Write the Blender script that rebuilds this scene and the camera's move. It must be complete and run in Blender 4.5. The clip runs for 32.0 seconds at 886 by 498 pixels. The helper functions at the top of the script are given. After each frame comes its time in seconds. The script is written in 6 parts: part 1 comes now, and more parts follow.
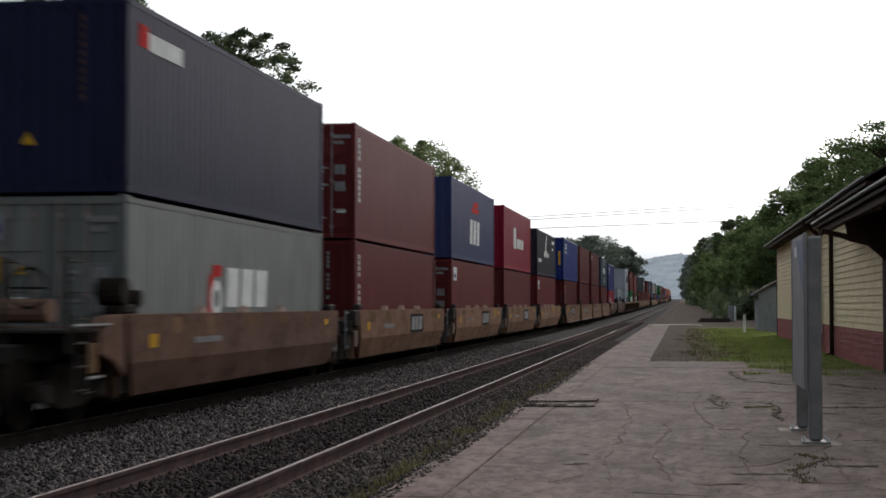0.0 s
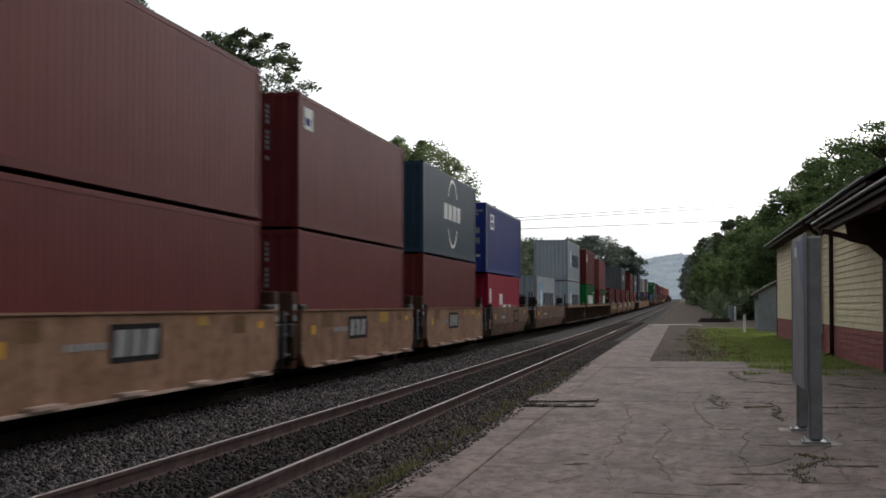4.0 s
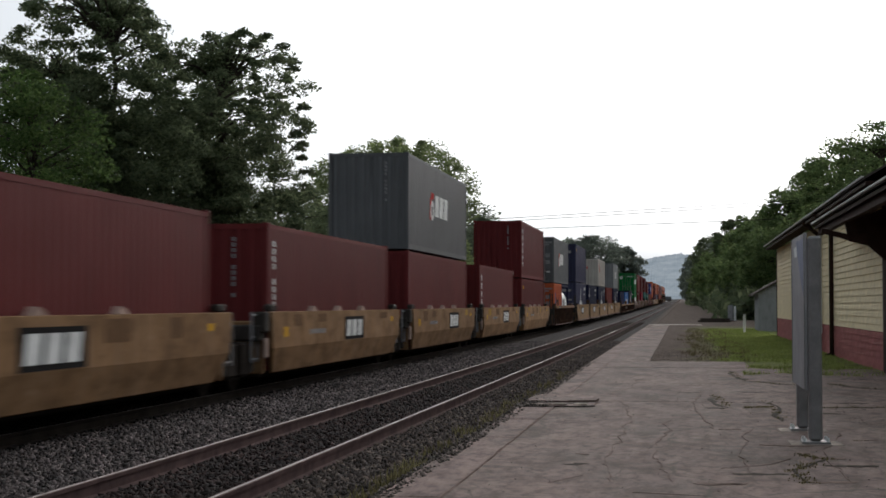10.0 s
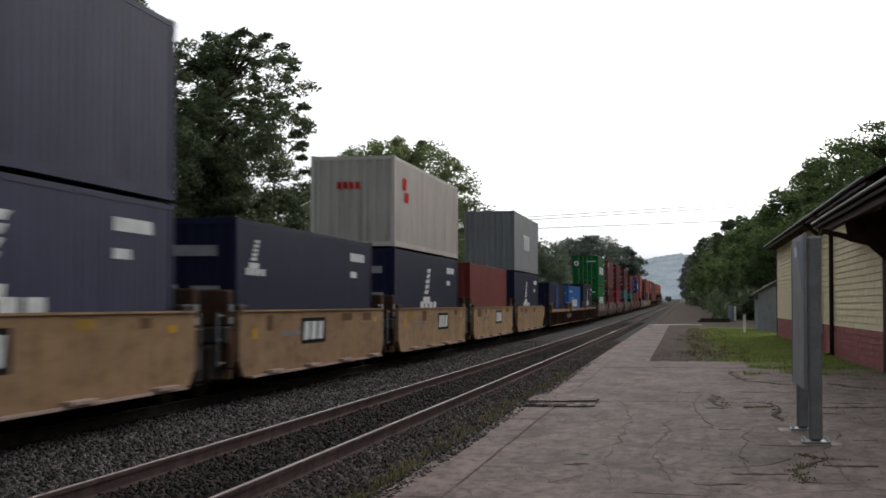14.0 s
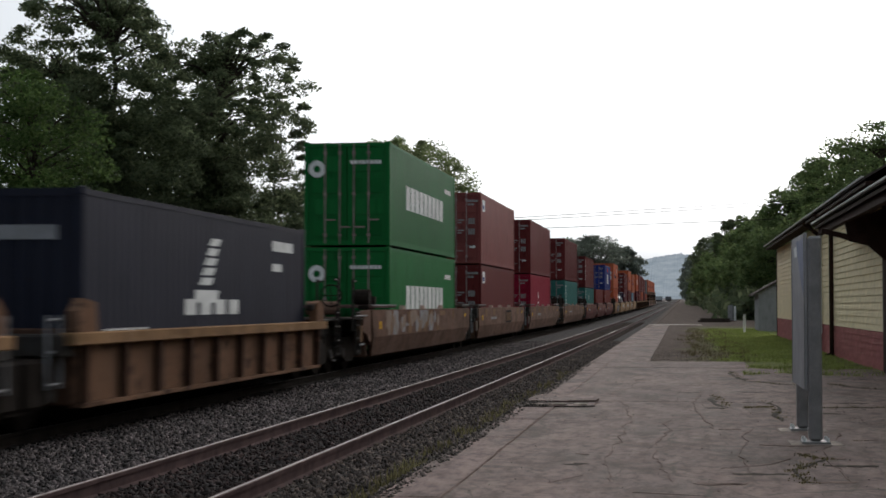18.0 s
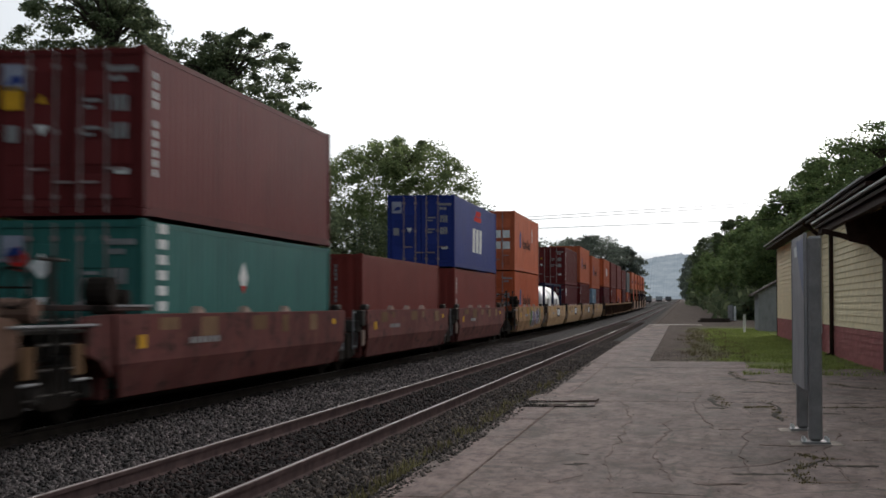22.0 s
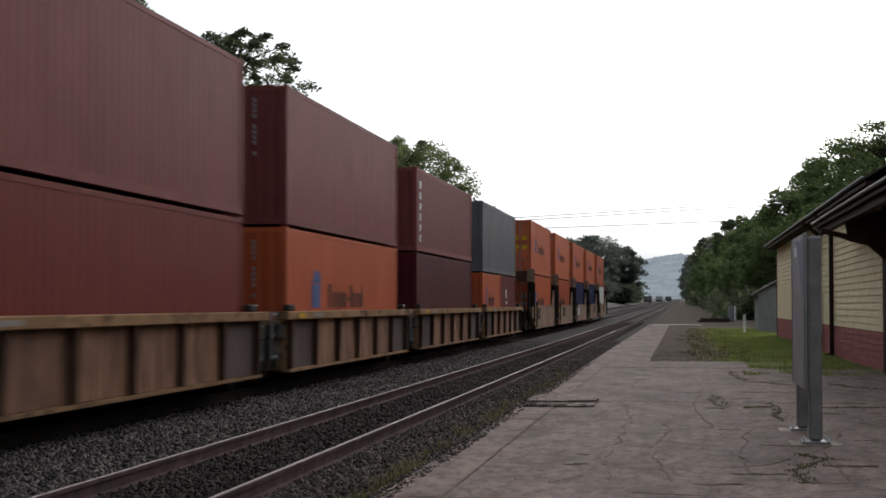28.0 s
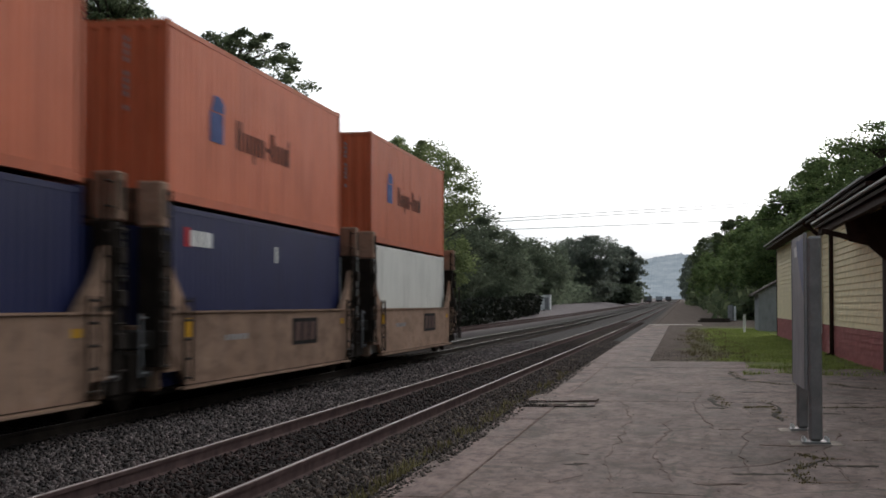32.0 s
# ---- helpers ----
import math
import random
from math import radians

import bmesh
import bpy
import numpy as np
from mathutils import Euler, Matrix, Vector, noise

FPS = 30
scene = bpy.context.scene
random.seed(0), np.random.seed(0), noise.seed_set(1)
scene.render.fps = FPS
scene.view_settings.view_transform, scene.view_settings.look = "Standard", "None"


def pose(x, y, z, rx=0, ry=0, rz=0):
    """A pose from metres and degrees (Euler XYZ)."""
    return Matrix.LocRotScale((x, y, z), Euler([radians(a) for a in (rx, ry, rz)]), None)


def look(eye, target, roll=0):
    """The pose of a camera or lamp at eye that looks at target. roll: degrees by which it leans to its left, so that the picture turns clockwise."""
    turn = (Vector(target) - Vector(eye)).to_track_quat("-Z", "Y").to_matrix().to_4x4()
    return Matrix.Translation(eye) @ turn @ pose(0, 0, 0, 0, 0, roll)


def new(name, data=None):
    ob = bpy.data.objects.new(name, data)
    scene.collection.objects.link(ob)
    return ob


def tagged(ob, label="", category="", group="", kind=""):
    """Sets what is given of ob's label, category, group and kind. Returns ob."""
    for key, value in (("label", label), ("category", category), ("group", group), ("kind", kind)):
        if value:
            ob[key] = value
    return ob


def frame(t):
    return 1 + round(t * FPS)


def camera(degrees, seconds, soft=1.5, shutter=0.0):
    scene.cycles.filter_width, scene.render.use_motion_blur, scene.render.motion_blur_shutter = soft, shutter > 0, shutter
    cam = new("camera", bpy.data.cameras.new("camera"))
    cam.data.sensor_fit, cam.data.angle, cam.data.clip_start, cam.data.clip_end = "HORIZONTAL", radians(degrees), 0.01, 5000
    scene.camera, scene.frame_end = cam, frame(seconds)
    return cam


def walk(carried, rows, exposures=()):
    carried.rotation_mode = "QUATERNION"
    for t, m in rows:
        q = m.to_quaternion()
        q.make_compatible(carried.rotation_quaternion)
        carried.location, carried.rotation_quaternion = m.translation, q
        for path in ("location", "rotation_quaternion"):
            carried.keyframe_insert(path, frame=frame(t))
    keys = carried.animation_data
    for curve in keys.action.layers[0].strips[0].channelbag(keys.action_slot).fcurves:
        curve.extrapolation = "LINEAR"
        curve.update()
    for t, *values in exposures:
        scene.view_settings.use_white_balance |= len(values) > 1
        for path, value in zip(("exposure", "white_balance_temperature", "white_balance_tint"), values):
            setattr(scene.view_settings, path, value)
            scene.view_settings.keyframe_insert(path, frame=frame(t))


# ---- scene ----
cam = camera(32.6, 32.0, soft=1.65, shutter=0.4)
EYE = (0.0, 0.0, 1.63)
CAM = pose(*EYE, 92.113, 0, 8.936)
walk(cam, [(0, CAM), (32, CAM)], exposures=[(0, 0.09, 6500, 13), (32, 0.09, 6500, 13)])

# ---- light ----
world = bpy.data.worlds.new("overcast_sky")
scene.world = world
world.use_nodes = True
wn = world.node_tree
sky = wn.nodes.new("ShaderNodeTexSky")
sky.sky_type = "NISHITA"
sky.sun_disc = False
SUN_EL, SUN_AZ = 27.0, 14.0          # degrees up, degrees from +y towards +x
sky.sun_elevation, sky.sun_rotation = radians(SUN_EL), radians(SUN_AZ)
sky.altitude, sky.air_density, sky.dust_density, sky.ozone_density = 200, 1.0, 7.0, 2.0
cloud = wn.nodes.new("ShaderNodeHueSaturation")      # a veil of cloud takes the colour out of the sky
cloud.inputs["Saturation"].default_value = 0.12
cloud.inputs["Value"].default_value = 0.86
wn.links.new(sky.outputs[0], cloud.inputs["Color"])
deck = wn.nodes.new("ShaderNodeMix")                  # an even layer of bright cloud over the whole dome
deck.data_type, deck.blend_type = "RGBA", "ADD"
deck.inputs[0].default_value = 1.0
deck.inputs[7].default_value = (1.5, 2.1, 2.45, 1)
wn.links.new(cloud.outputs[0], deck.inputs[6])
wn.links.new(deck.outputs[2], wn.nodes["Background"].inputs[0])
wn.nodes["Background"].inputs[1].default_value = 0.1
sun_data = bpy.data.lights.new("sun", "SUN")
sun_data.energy, sun_data.angle, sun_data.color = 1.1, radians(70), (1.0, 0.94, 0.86)
sun = new("sun", sun_data)
a, e = radians(SUN_AZ), radians(SUN_EL)
sun.matrix_world = look((200 * math.sin(a) * math.cos(e), 200 * math.cos(a) * math.cos(e), 200 * math.sin(e)), (0, 0, 0))


# ---- materials ----
def ramp(nt, fac, stops):
    n = nt.nodes.new("ShaderNodeValToRGB")
    el = n.color_ramp.elements
    while len(el) < len(stops):
        el.new(0.5)
    for e, (p, c) in zip(el, stops):
        e.position, e.color = p, c
    nt.links.new(fac, n.inputs[0])
    return n.outputs[0]


def tex_noise(nt, vec, scale, detail=4, rough=0.6):
    n = nt.nodes.new("ShaderNodeTexNoise")
    n.inputs["Scale"].default_value, n.inputs["Detail"].default_value, n.inputs["Roughness"].default_value = scale, detail, rough
    nt.links.new(vec, n.inputs["Vector"])
    return n.outputs["Fac"]


def mixed(nt, fac, a, b, blend="MIX"):
    n = nt.nodes.new("ShaderNodeMix")
    n.data_type, n.blend_type = "RGBA", blend
    for sock, val in ((n.inputs[0], fac), (n.inputs[6], a), (n.inputs[7], b)):
        if isinstance(val, bpy.types.NodeSocket):
            nt.links.new(val, sock)
        else:
            sock.default_value = val
    return n.outputs[2]


def base_mat(name, rough=0.6, metal=0.0, spec=0.5):
    m = bpy.data.materials.new(name)
    m.use_nodes = True
    nt = m.node_tree
    p = nt.nodes["Principled BSDF"]
    p.inputs["Roughness"].default_value, p.inputs["Metallic"].default_value = rough, metal
    p.inputs["Specular IOR Level"].default_value = spec
    tc = nt.nodes.new("ShaderNodeTexCoord")
    return m, nt, p, tc


def stretched(nt, vec, sx, sy, sz, shift=None):
    n = nt.nodes.new("ShaderNodeMapping")
    n.inputs["Scale"].default_value = (sx, sy, sz)
    nt.links.new(vec, n.inputs["Vector"])
    if shift is not None:
        v = nt.nodes.new("ShaderNodeVectorMath")
        v.operation = "SCALE"
        c = nt.nodes.new("ShaderNodeCombineXYZ")
        for i in range(3):
            nt.links.new(shift, c.inputs[i])
        nt.links.new(c.outputs[0], v.inputs[0])
        v.inputs["Scale"].default_value = 40.0
        nt.links.new(v.outputs[0], n.inputs["Location"])
    return n.outputs[0]


def bumped(nt, p, height, strength, dist=0.02):
    b = nt.nodes.new("ShaderNodeBump")
    b.inputs["Strength"].default_value, b.inputs["Distance"].default_value = strength, dist
    nt.links.new(height, b.inputs["Height"])
    nt.links.new(b.outputs[0], p.inputs["Normal"])


def scaled(c, k):
    return tuple(min(1, v * k) for v in c[:3]) + (1,)


def faded(c, k):
    mean = sum(c[:3]) / 3
    grey = 0.5 * mean + 0.5 * min(0.3, 2.0 * mean)
    return tuple(v + (grey - v) * k for v in c[:3]) + (1,)


def plain(name, c, rough=0.6, metal=0.0, scale=3.0, depth=0.35, bump=0.1, grain=60.0):
    """A surface with broad blotches and a fine grain."""
    m, nt, p, tc = base_mat(name, rough, metal, 0.5 if metal > 0 else 0.02)
    info = nt.nodes.new("ShaderNodeObjectInfo")
    v = stretched(nt, tc.outputs["Object"], 1, 1, 1, info.outputs["Random"])
    big, fine = tex_noise(nt, v, scale), tex_noise(nt, v, grain, 3)
    col = ramp(nt, big, [(0.3, scaled(c, 1 - depth)), (0.7, scaled(c, 1 + depth * 0.5))])
    g = ramp(nt, fine, [(0.3, (0.75, 0.75, 0.75, 1)), (0.7, (1.1, 1.1, 1.1, 1))])
    nt.links.new(mixed(nt, 0.6, col, g, "MULTIPLY"), p.inputs["Base Color"])
    bumped(nt, p, fine, bump)
    return m


def paint(name, c, rough=0.5, fade=0.25, rust=0.35, grime=0.5):
    """Weathered paint on steel: faded in upright streaks, grimed, with flecks of rust."""
    m, nt, p, tc = base_mat(name, rough + 0.15 if grime > 0.65 else rough, 0, 0.02 if grime > 0.65 else 0.016)
    info = nt.nodes.new("ShaderNodeObjectInfo")
    obj = tc.outputs["Object"]
    v = stretched(nt, obj, 1, 1, 1, info.outputs["Random"])
    streak = tex_noise(nt, stretched(nt, obj, 2.2, 2.2, 0.16, info.outputs["Random"]), 1.6, 5, 0.65)
    broad, fine = tex_noise(nt, v, 0.7, 3), tex_noise(nt, v, 14, 5, 0.7)
    col = mixed(nt, ramp(nt, streak, [(0.42, (0, 0, 0, 1)), (0.72, (fade,) * 3 + (1,))]), c, faded(c, 0.45))
    col = mixed(nt, ramp(nt, broad, [(0.3, (grime * 0.6,) * 3 + (1,)), (0.65, (0, 0, 0, 1))]), col, scaled(c, 0.45))
    runs = tex_noise(nt, stretched(nt, obj, 5.0, 5.0, 0.22, info.outputs["Random"]), 1.3, 6, 0.7)
    col = mixed(nt, ramp(nt, runs, [(0.34, (0.62, 0.62, 0.62, 1)), (0.46, (0, 0, 0, 1))]), col, scaled(c, 0.45))
    smudge = 0.5 * grime if 0.65 < grime <= 1 else 0.0
    if smudge:
        smear = tex_noise(nt, stretched(nt, obj, 1.0, 0.7, 1.8, info.outputs["Random"]), 1.9, 6, 0.7)
        col = mixed(nt, ramp(nt, smear, [(0.38, (smudge,) * 3 + (1,)), (0.52, (0, 0, 0, 1))]), col, scaled(c, 0.32))
        col = mixed(nt, ramp(nt, smear, [(0.6, (0, 0, 0, 1)), (0.7, (0.5,) * 3 + (1,))]), col, faded(scaled(c, 1.25), 0.3))
    if grime > 1:
        patch = tex_noise(nt, stretched(nt, obj, 1.0, 1.0, 1.6, info.outputs["Random"]), 1.7, 6, 0.72)
        col = mixed(nt, ramp(nt, patch, [(0.36, (0.85,) * 3 + (1,)), (0.47, (0, 0, 0, 1))]), col, (0.035, 0.022, 0.018, 1))
        col = mixed(nt, ramp(nt, patch, [(0.58, (0, 0, 0, 1)), (0.66, (0.55,) * 3 + (1,))]), col, (0.16, 0.07, 0.045, 1))
    spots = ramp(nt, fine, [(0.62, (0, 0, 0, 1)), (0.72, (rust,) * 3 + (1,))])
    col = mixed(nt, spots, col, (0.09, 0.04, 0.022, 1))
    h = nt.nodes.new("ShaderNodeHueSaturation")
    nt.links.new(col, h.inputs["Color"])
    val = nt.nodes.new("ShaderNodeMapRange")
    val.inputs["To Min"].default_value, val.inputs["To Max"].default_value = 0.85, 1.15
    nt.links.new(info.outputs["Random"], val.inputs["Value"])
    nt.links.new(val.outputs[0], h.inputs["Value"])
    nt.links.new(h.outputs[0], p.inputs["Base Color"])
    bumped(nt, p, streak, 0.15, 0.03)
    return m


REDS_AND_BLUES = (
    ("maroon", (0.125, 0.024, 0.024, 1), 0.5), ("darkmaroon", (0.09, 0.018, 0.023, 1), 0.5), ("rustred", (0.175, 0.036, 0.03, 1), 0.5), ("navy", (0.019, 0.021, 0.048, 1), 0.5), ("fadednavy", (0.052, 0.052, 0.092, 1), 0.5),
    ("dullblue", (0.04, 0.05, 0.125, 1), 0.5), ("deepblue", (0.021, 0.026, 0.08, 1), 0.45), ("blue", (0.026, 0.042, 0.19, 1), 0.5), ("brightblue", (0.035, 0.13, 0.36, 1), 0.45),
    ("slate", (0.03, 0.031, 0.044, 1), 0.55), ("darkgrey", (0.12, 0.12, 0.122, 1), 0.5))
OTHER_PAINTS = (
    ("greygreen", (0.185, 0.192, 0.182, 1), 0.5), ("lightgrey", (0.36, 0.38, 0.40, 1), 0.5), ("cream", (0.48, 0.425, 0.375, 1), 0.5), ("ash", (0.255, 0.255, 0.255, 1), 0.5), ("red", (0.275, 0.017, 0.04, 1), 0.45),
    ("green", (0.012, 0.13, 0.035, 1), 0.5), ("teal", (0.035, 0.13, 0.115, 1), 0.5), ("orange", (0.45, 0.098, 0.04, 1), 0.5), ("paleblue", (0.18, 0.28, 0.36, 1), 0.5),
    # paleorange: a paler copy of orange, used on upper boxes only
    ("rosemaroon", (0.19, 0.056, 0.052, 1), 0.5), ("midgrey", (0.14, 0.142, 0.149, 1), 0.5), ("paleorange", (0.5, 0.128, 0.062, 1), 0.5),
    ("white", (0.62, 0.62, 0.58, 1), 0.5), ("greenblue", (0.028, 0.05, 0.07, 1), 0.45))
WAGON_PAINTS = (
    ("car_brown", (0.165, 0.094, 0.066, 1), 0.7), ("car_tan", (0.25, 0.138, 0.085, 1), 0.7), ("car_yellow", (0.31, 0.178, 0.09, 1), 0.7), ("car_gold", (0.385, 0.238, 0.128, 1), 0.7), ("car_rust", (0.075, 0.04, 0.027, 1), 0.75),
    ("car_red", (0.15, 0.05, 0.045, 1), 0.7), ("car_worn", (0.29, 0.165, 0.085, 1), 0.75), ("car_umber", (0.185, 0.10, 0.06, 1), 0.75), ("car_grime", (0.14, 0.088, 0.078, 1), 0.75),
    ("car_beige", (0.32, 0.205, 0.145, 1), 0.7))
PAINT = {k: paint("paint_" + k, c, r, *((0.3, 0.6, 0.7) if k == "car_gold" else (0.3, 0.75, 0.92) if k == "car_yellow" else (0.3, 0.7, 0.85) if k == "car_tan" else (0.3, 0.6, 0.8) if k == "car_beige" else (0.35, 0.8, 0.95) if k == "car_brown" else (0.35, 0.85, 1.15) if k.startswith("car_") else (0.05, 0.4, 0.45) if k == "red" else (0.14, 0.4, 0.45))) for k, c, r in REDS_AND_BLUES + OTHER_PAINTS + WAGON_PAINTS}


def panel_paint(name, tones):
    """Side panels of one wagon, each weathered to its own tone, with upright streaks of rust and soot."""
    m, nt, p, tc = base_mat(name, 0.85, 0, 0.06)
    info = nt.nodes.new("ShaderNodeObjectInfo")
    rnd = info.outputs["Random"]
    tone = ramp(nt, rnd, [(k / 3, c_) for k, c_ in enumerate(tones)])
    streak = tex_noise(nt, stretched(nt, tc.outputs["Object"], 3, 3.5, 0.5, rnd), 1.5, 6, 0.7)
    spot = tex_noise(nt, stretched(nt, tc.outputs["Object"], 1, 1, 1, rnd), 5, 5, 0.7)
    col = mixed(nt, ramp(nt, streak, [(0.40, (0.85,) * 3 + (1,)), (0.54, (0, 0, 0, 1))]), tone, (0.06, 0.032, 0.022, 1))
    col = mixed(nt, ramp(nt, spot, [(0.62, (0, 0, 0, 1)), (0.7, (0.7,) * 3 + (1,))]), col, (0.10, 0.045, 0.028, 1))
    nt.links.new(col, p.inputs["Base Color"])
    bumped(nt, p, spot, 0.2, 0.02)
    return m


WORN_PANEL = panel_paint("weathered_side_panel", ((0.15, 0.078, 0.056, 1), (0.29, 0.15, 0.088, 1), (0.25, 0.128, 0.078, 1), (0.18, 0.092, 0.062, 1)))
GRIMY_PANEL = panel_paint("grimy_side_panel", ((0.06, 0.05, 0.054, 1), (0.085, 0.062, 0.058, 1), (0.13, 0.085, 0.07, 1), (0.055, 0.042, 0.042, 1)))
MARK = {k: plain("marking_" + k, c, 0.9, depth=0.25) for k, c in (
    ("white", (0.72, 0.72, 0.70, 1)), ("dark", (0.03, 0.035, 0.05, 1)), ("soot", (0.018, 0.016, 0.016, 1)), ("red", (0.50, 0.035, 0.03, 1)), ("yellow", (0.62, 0.33, 0.03, 1)),
    ("blue", (0.10, 0.125, 0.25, 1)), ("fadedblack", (0.10, 0.06, 0.052, 1)), ("skyblue", (0.20, 0.38, 0.55, 1)), ("paleviolet", (0.30, 0.31, 0.38, 1)), ("grey", (0.28, 0.27, 0.27, 1)), ("midblue", (0.032, 0.05, 0.19, 1)), ("beige", (0.26, 0.19, 0.15, 1)), ("sand", (0.20, 0.12, 0.07, 1)), ("purple", (0.15, 0.10, 0.20, 1)), ("leafgreen", (0.13, 0.19, 0.08, 1)), ("rustypale", (0.2, 0.12, 0.09, 1)), ("palepink", (0.42, 0.30, 0.25, 1)), ("rose", (0.26, 0.10, 0.13, 1)), ("oldtan", (0.15, 0.085, 0.045, 1)), ("oldyellow", (0.36, 0.21, 0.05, 1)))}
IRON = plain("grimy_iron", (0.022, 0.017, 0.014, 1), 0.8, 0.0)
STEEL_DARK = plain("dark_steel", (0.05, 0.043, 0.038, 1), 0.7, 0.0)
GALV = plain("galvanised_steel", (0.23, 0.215, 0.21, 1), 0.55, 0.3, 5, 0.25)


class Geo:
    """Collects vertices and faces for one mesh."""

    def __init__(self):
        self.v, self.f = [], []

    def add(self, verts, faces):
        n = len(self.v)
        self.v += [tuple(p) for p in verts]
        self.f += [tuple(n + i for i in f) for f in faces]
        return self

    def box(self, x0, x1, y0, y1, z0, z1):
        return self.add([(x, y, z) for x in (x0, x1) for y in (y0, y1) for z in (z0, z1)],
                        [(0, 1, 3, 2), (4, 6, 7, 5), (0, 4, 5, 1), (2, 3, 7, 6), (0, 2, 6, 4), (1, 5, 7, 3)])

    def worn(self, x0, x1, y0, y1, z0, z1, c=0.02):
        """A box with its edges cut off."""
        v, f = [], []
        lo, hi = (x0, y0, z0), (x1, y1, z1)
        pts = {}
        for k in range(8):
            s = [(k >> 2) & 1, (k >> 1) & 1, k & 1]
            for ax in range(3):
                p = [(hi[i] - (c if i != ax else 0)) if s[i] else (lo[i] + (c if i != ax else 0)) for i in range(3)]
                pts[(k, ax)] = len(v)
                v.append(p)
        for ax in range(3):
            o = [i for i in range(3) if i != ax]
            for side in (0, 1):
                ks = []
                for a_, b_ in ((0, 0), (1, 0), (1, 1), (0, 1)):
                    s = [0, 0, 0]
                    s[ax], s[o[0]], s[o[1]] = side, a_, b_
                    ks.append(pts[(s[0] * 4 + s[1] * 2 + s[2], ax)])
                f.append(ks)
            for a_ in (0, 1):
                for b_ in (0, 1):
                    ks = []
                    for side in (0, 1):
                        s = [0, 0, 0]
                        s[ax], s[o[0]], s[o[1]] = side, a_, b_
                        k = s[0] * 4 + s[1] * 2 + s[2]
                        ks.append((pts[(k, o[0])], pts[(k, o[1])]))
                    f.append((ks[0][0], ks[0][1], ks[1][1], ks[1][0]))
        for k in range(8):
            f.append((pts[(k, 0)], pts[(k, 1)], pts[(k, 2)]))
        return self.add(v, f)

    def prism(self, poly, axis, lo, hi):
        """A flat outline pushed from lo to hi along an axis (0, 1, 2); the outline is in the two other axes, in order."""
        n = len(poly)
        v = []
        for h in (lo, hi):
            for a_, b_ in poly:
                p = [a_, b_]
                p.insert(axis, h)
                v.append(p)
        return self.add(v, [tuple(range(n))[::-1], tuple(range(n, 2 * n))] + [(i, (i + 1) % n, n + (i + 1) % n, n + i) for i in range(n)])

    def rod(self, p, q, r, n=8, r2=None):
        p, q = Vector(p), Vector(q)
        d = (q - p).normalized()
        u = d.orthogonal().normalized()
        w = d.cross(u)
        r2 = r if r2 is None else r2
        v = [c + (u * math.cos(2 * math.pi * i / n) + w * math.sin(2 * math.pi * i / n)) * rr for c, rr in ((p, r), (q, r2)) for i in range(n)]
        return self.add(v, [tuple(range(n))[::-1], tuple(range(n, 2 * n))] + [(i, (i + 1) % n, n + (i + 1) % n, n + i) for i in range(n)])

    def mesh(self, name):
        me = bpy.data.meshes.new(name)
        me.from_pydata(self.v, [], self.f)
        me.validate()
        bm = bmesh.new()
        bm.from_mesh(me)
        bmesh.ops.recalc_face_normals(bm, faces=bm.faces)
        bm.to_mesh(me)
        bm.free()
        return me


def raw_mesh(name, verts, loops, sizes):
    """A large mesh straight from arrays."""
    me = bpy.data.meshes.new(name)
    verts, loops, sizes = np.asarray(verts, np.float32), np.asarray(loops, np.int32).ravel(), np.asarray(sizes, np.int32)
    me.vertices.add(len(verts))
    me.vertices.foreach_set("co", verts.ravel())
    me.loops.add(len(loops))
    me.loops.foreach_set("vertex_index", loops)
    me.polygons.add(len(sizes))
    me.polygons.foreach_set("loop_start", np.concatenate(([0], np.cumsum(sizes)[:-1])).astype(np.int32))
    me.update(calc_edges=True)
    me.validate()
    return me


def part(name, geo, material, parent, label=""):
    me = geo.mesh(name) if isinstance(geo, Geo) else geo
    if not me.materials:
        me.materials.append(material)
    ob = new(name, me)
    ob.parent = parent
    return tagged(ob, label)


def thing(name, label, category, group="", kind=""):
    return tagged(new(name), label, category, group, kind)


MESHES = {}


def shared(key, make, material):
    """The mesh made once for a key and a material."""
    k = (key, material.name)
    if k not in MESHES:
        me = make().mesh(str(key[0]))
        me.materials.append(material)
        MESHES[k] = me
    return MESHES[k]


# ---- lie of the land: level and straight close by, then rising and bending away ----
NEAR_X, TRAIN_X, SIDING_X = -4.70, -9.19, -14.6


def bend(y):
    d = max(0.0, y - 20.0)
    z = 1.3e-5 * d * d if d < 190 else 1.3e-5 * 190 * (2 * d - 190)
    return 0.5 * z, z


# ---- ground ----
def ground_height(x, y=0.0):
    # x: metres across; ballast bed under the two tracks, verges beside it
    pts = [(-2000, -0.5), (-30, -0.45), (-17, -0.4), (-12.2, -0.42), (-10.9, -0.24), (-7.4, -0.2), (-3.0, -0.2), (-2.72, -0.3), (-2.4, -0.3), (-2.0, -0.085), (1.2, -0.085), (14, -0.08), (22, 0.5), (40, 3.0), (2000, 60.0)]
    for (a_, za), (b_, zb) in zip(pts, pts[1:]):
        if a_ <= x <= b_:
            rise = 1.25 * min(1, max(0, (-x - 15) / 6)) * min(1, max(0, (y - 130) / 110))
            return za + (zb - za) * (x - a_) / (b_ - a_) + rise
    return 0


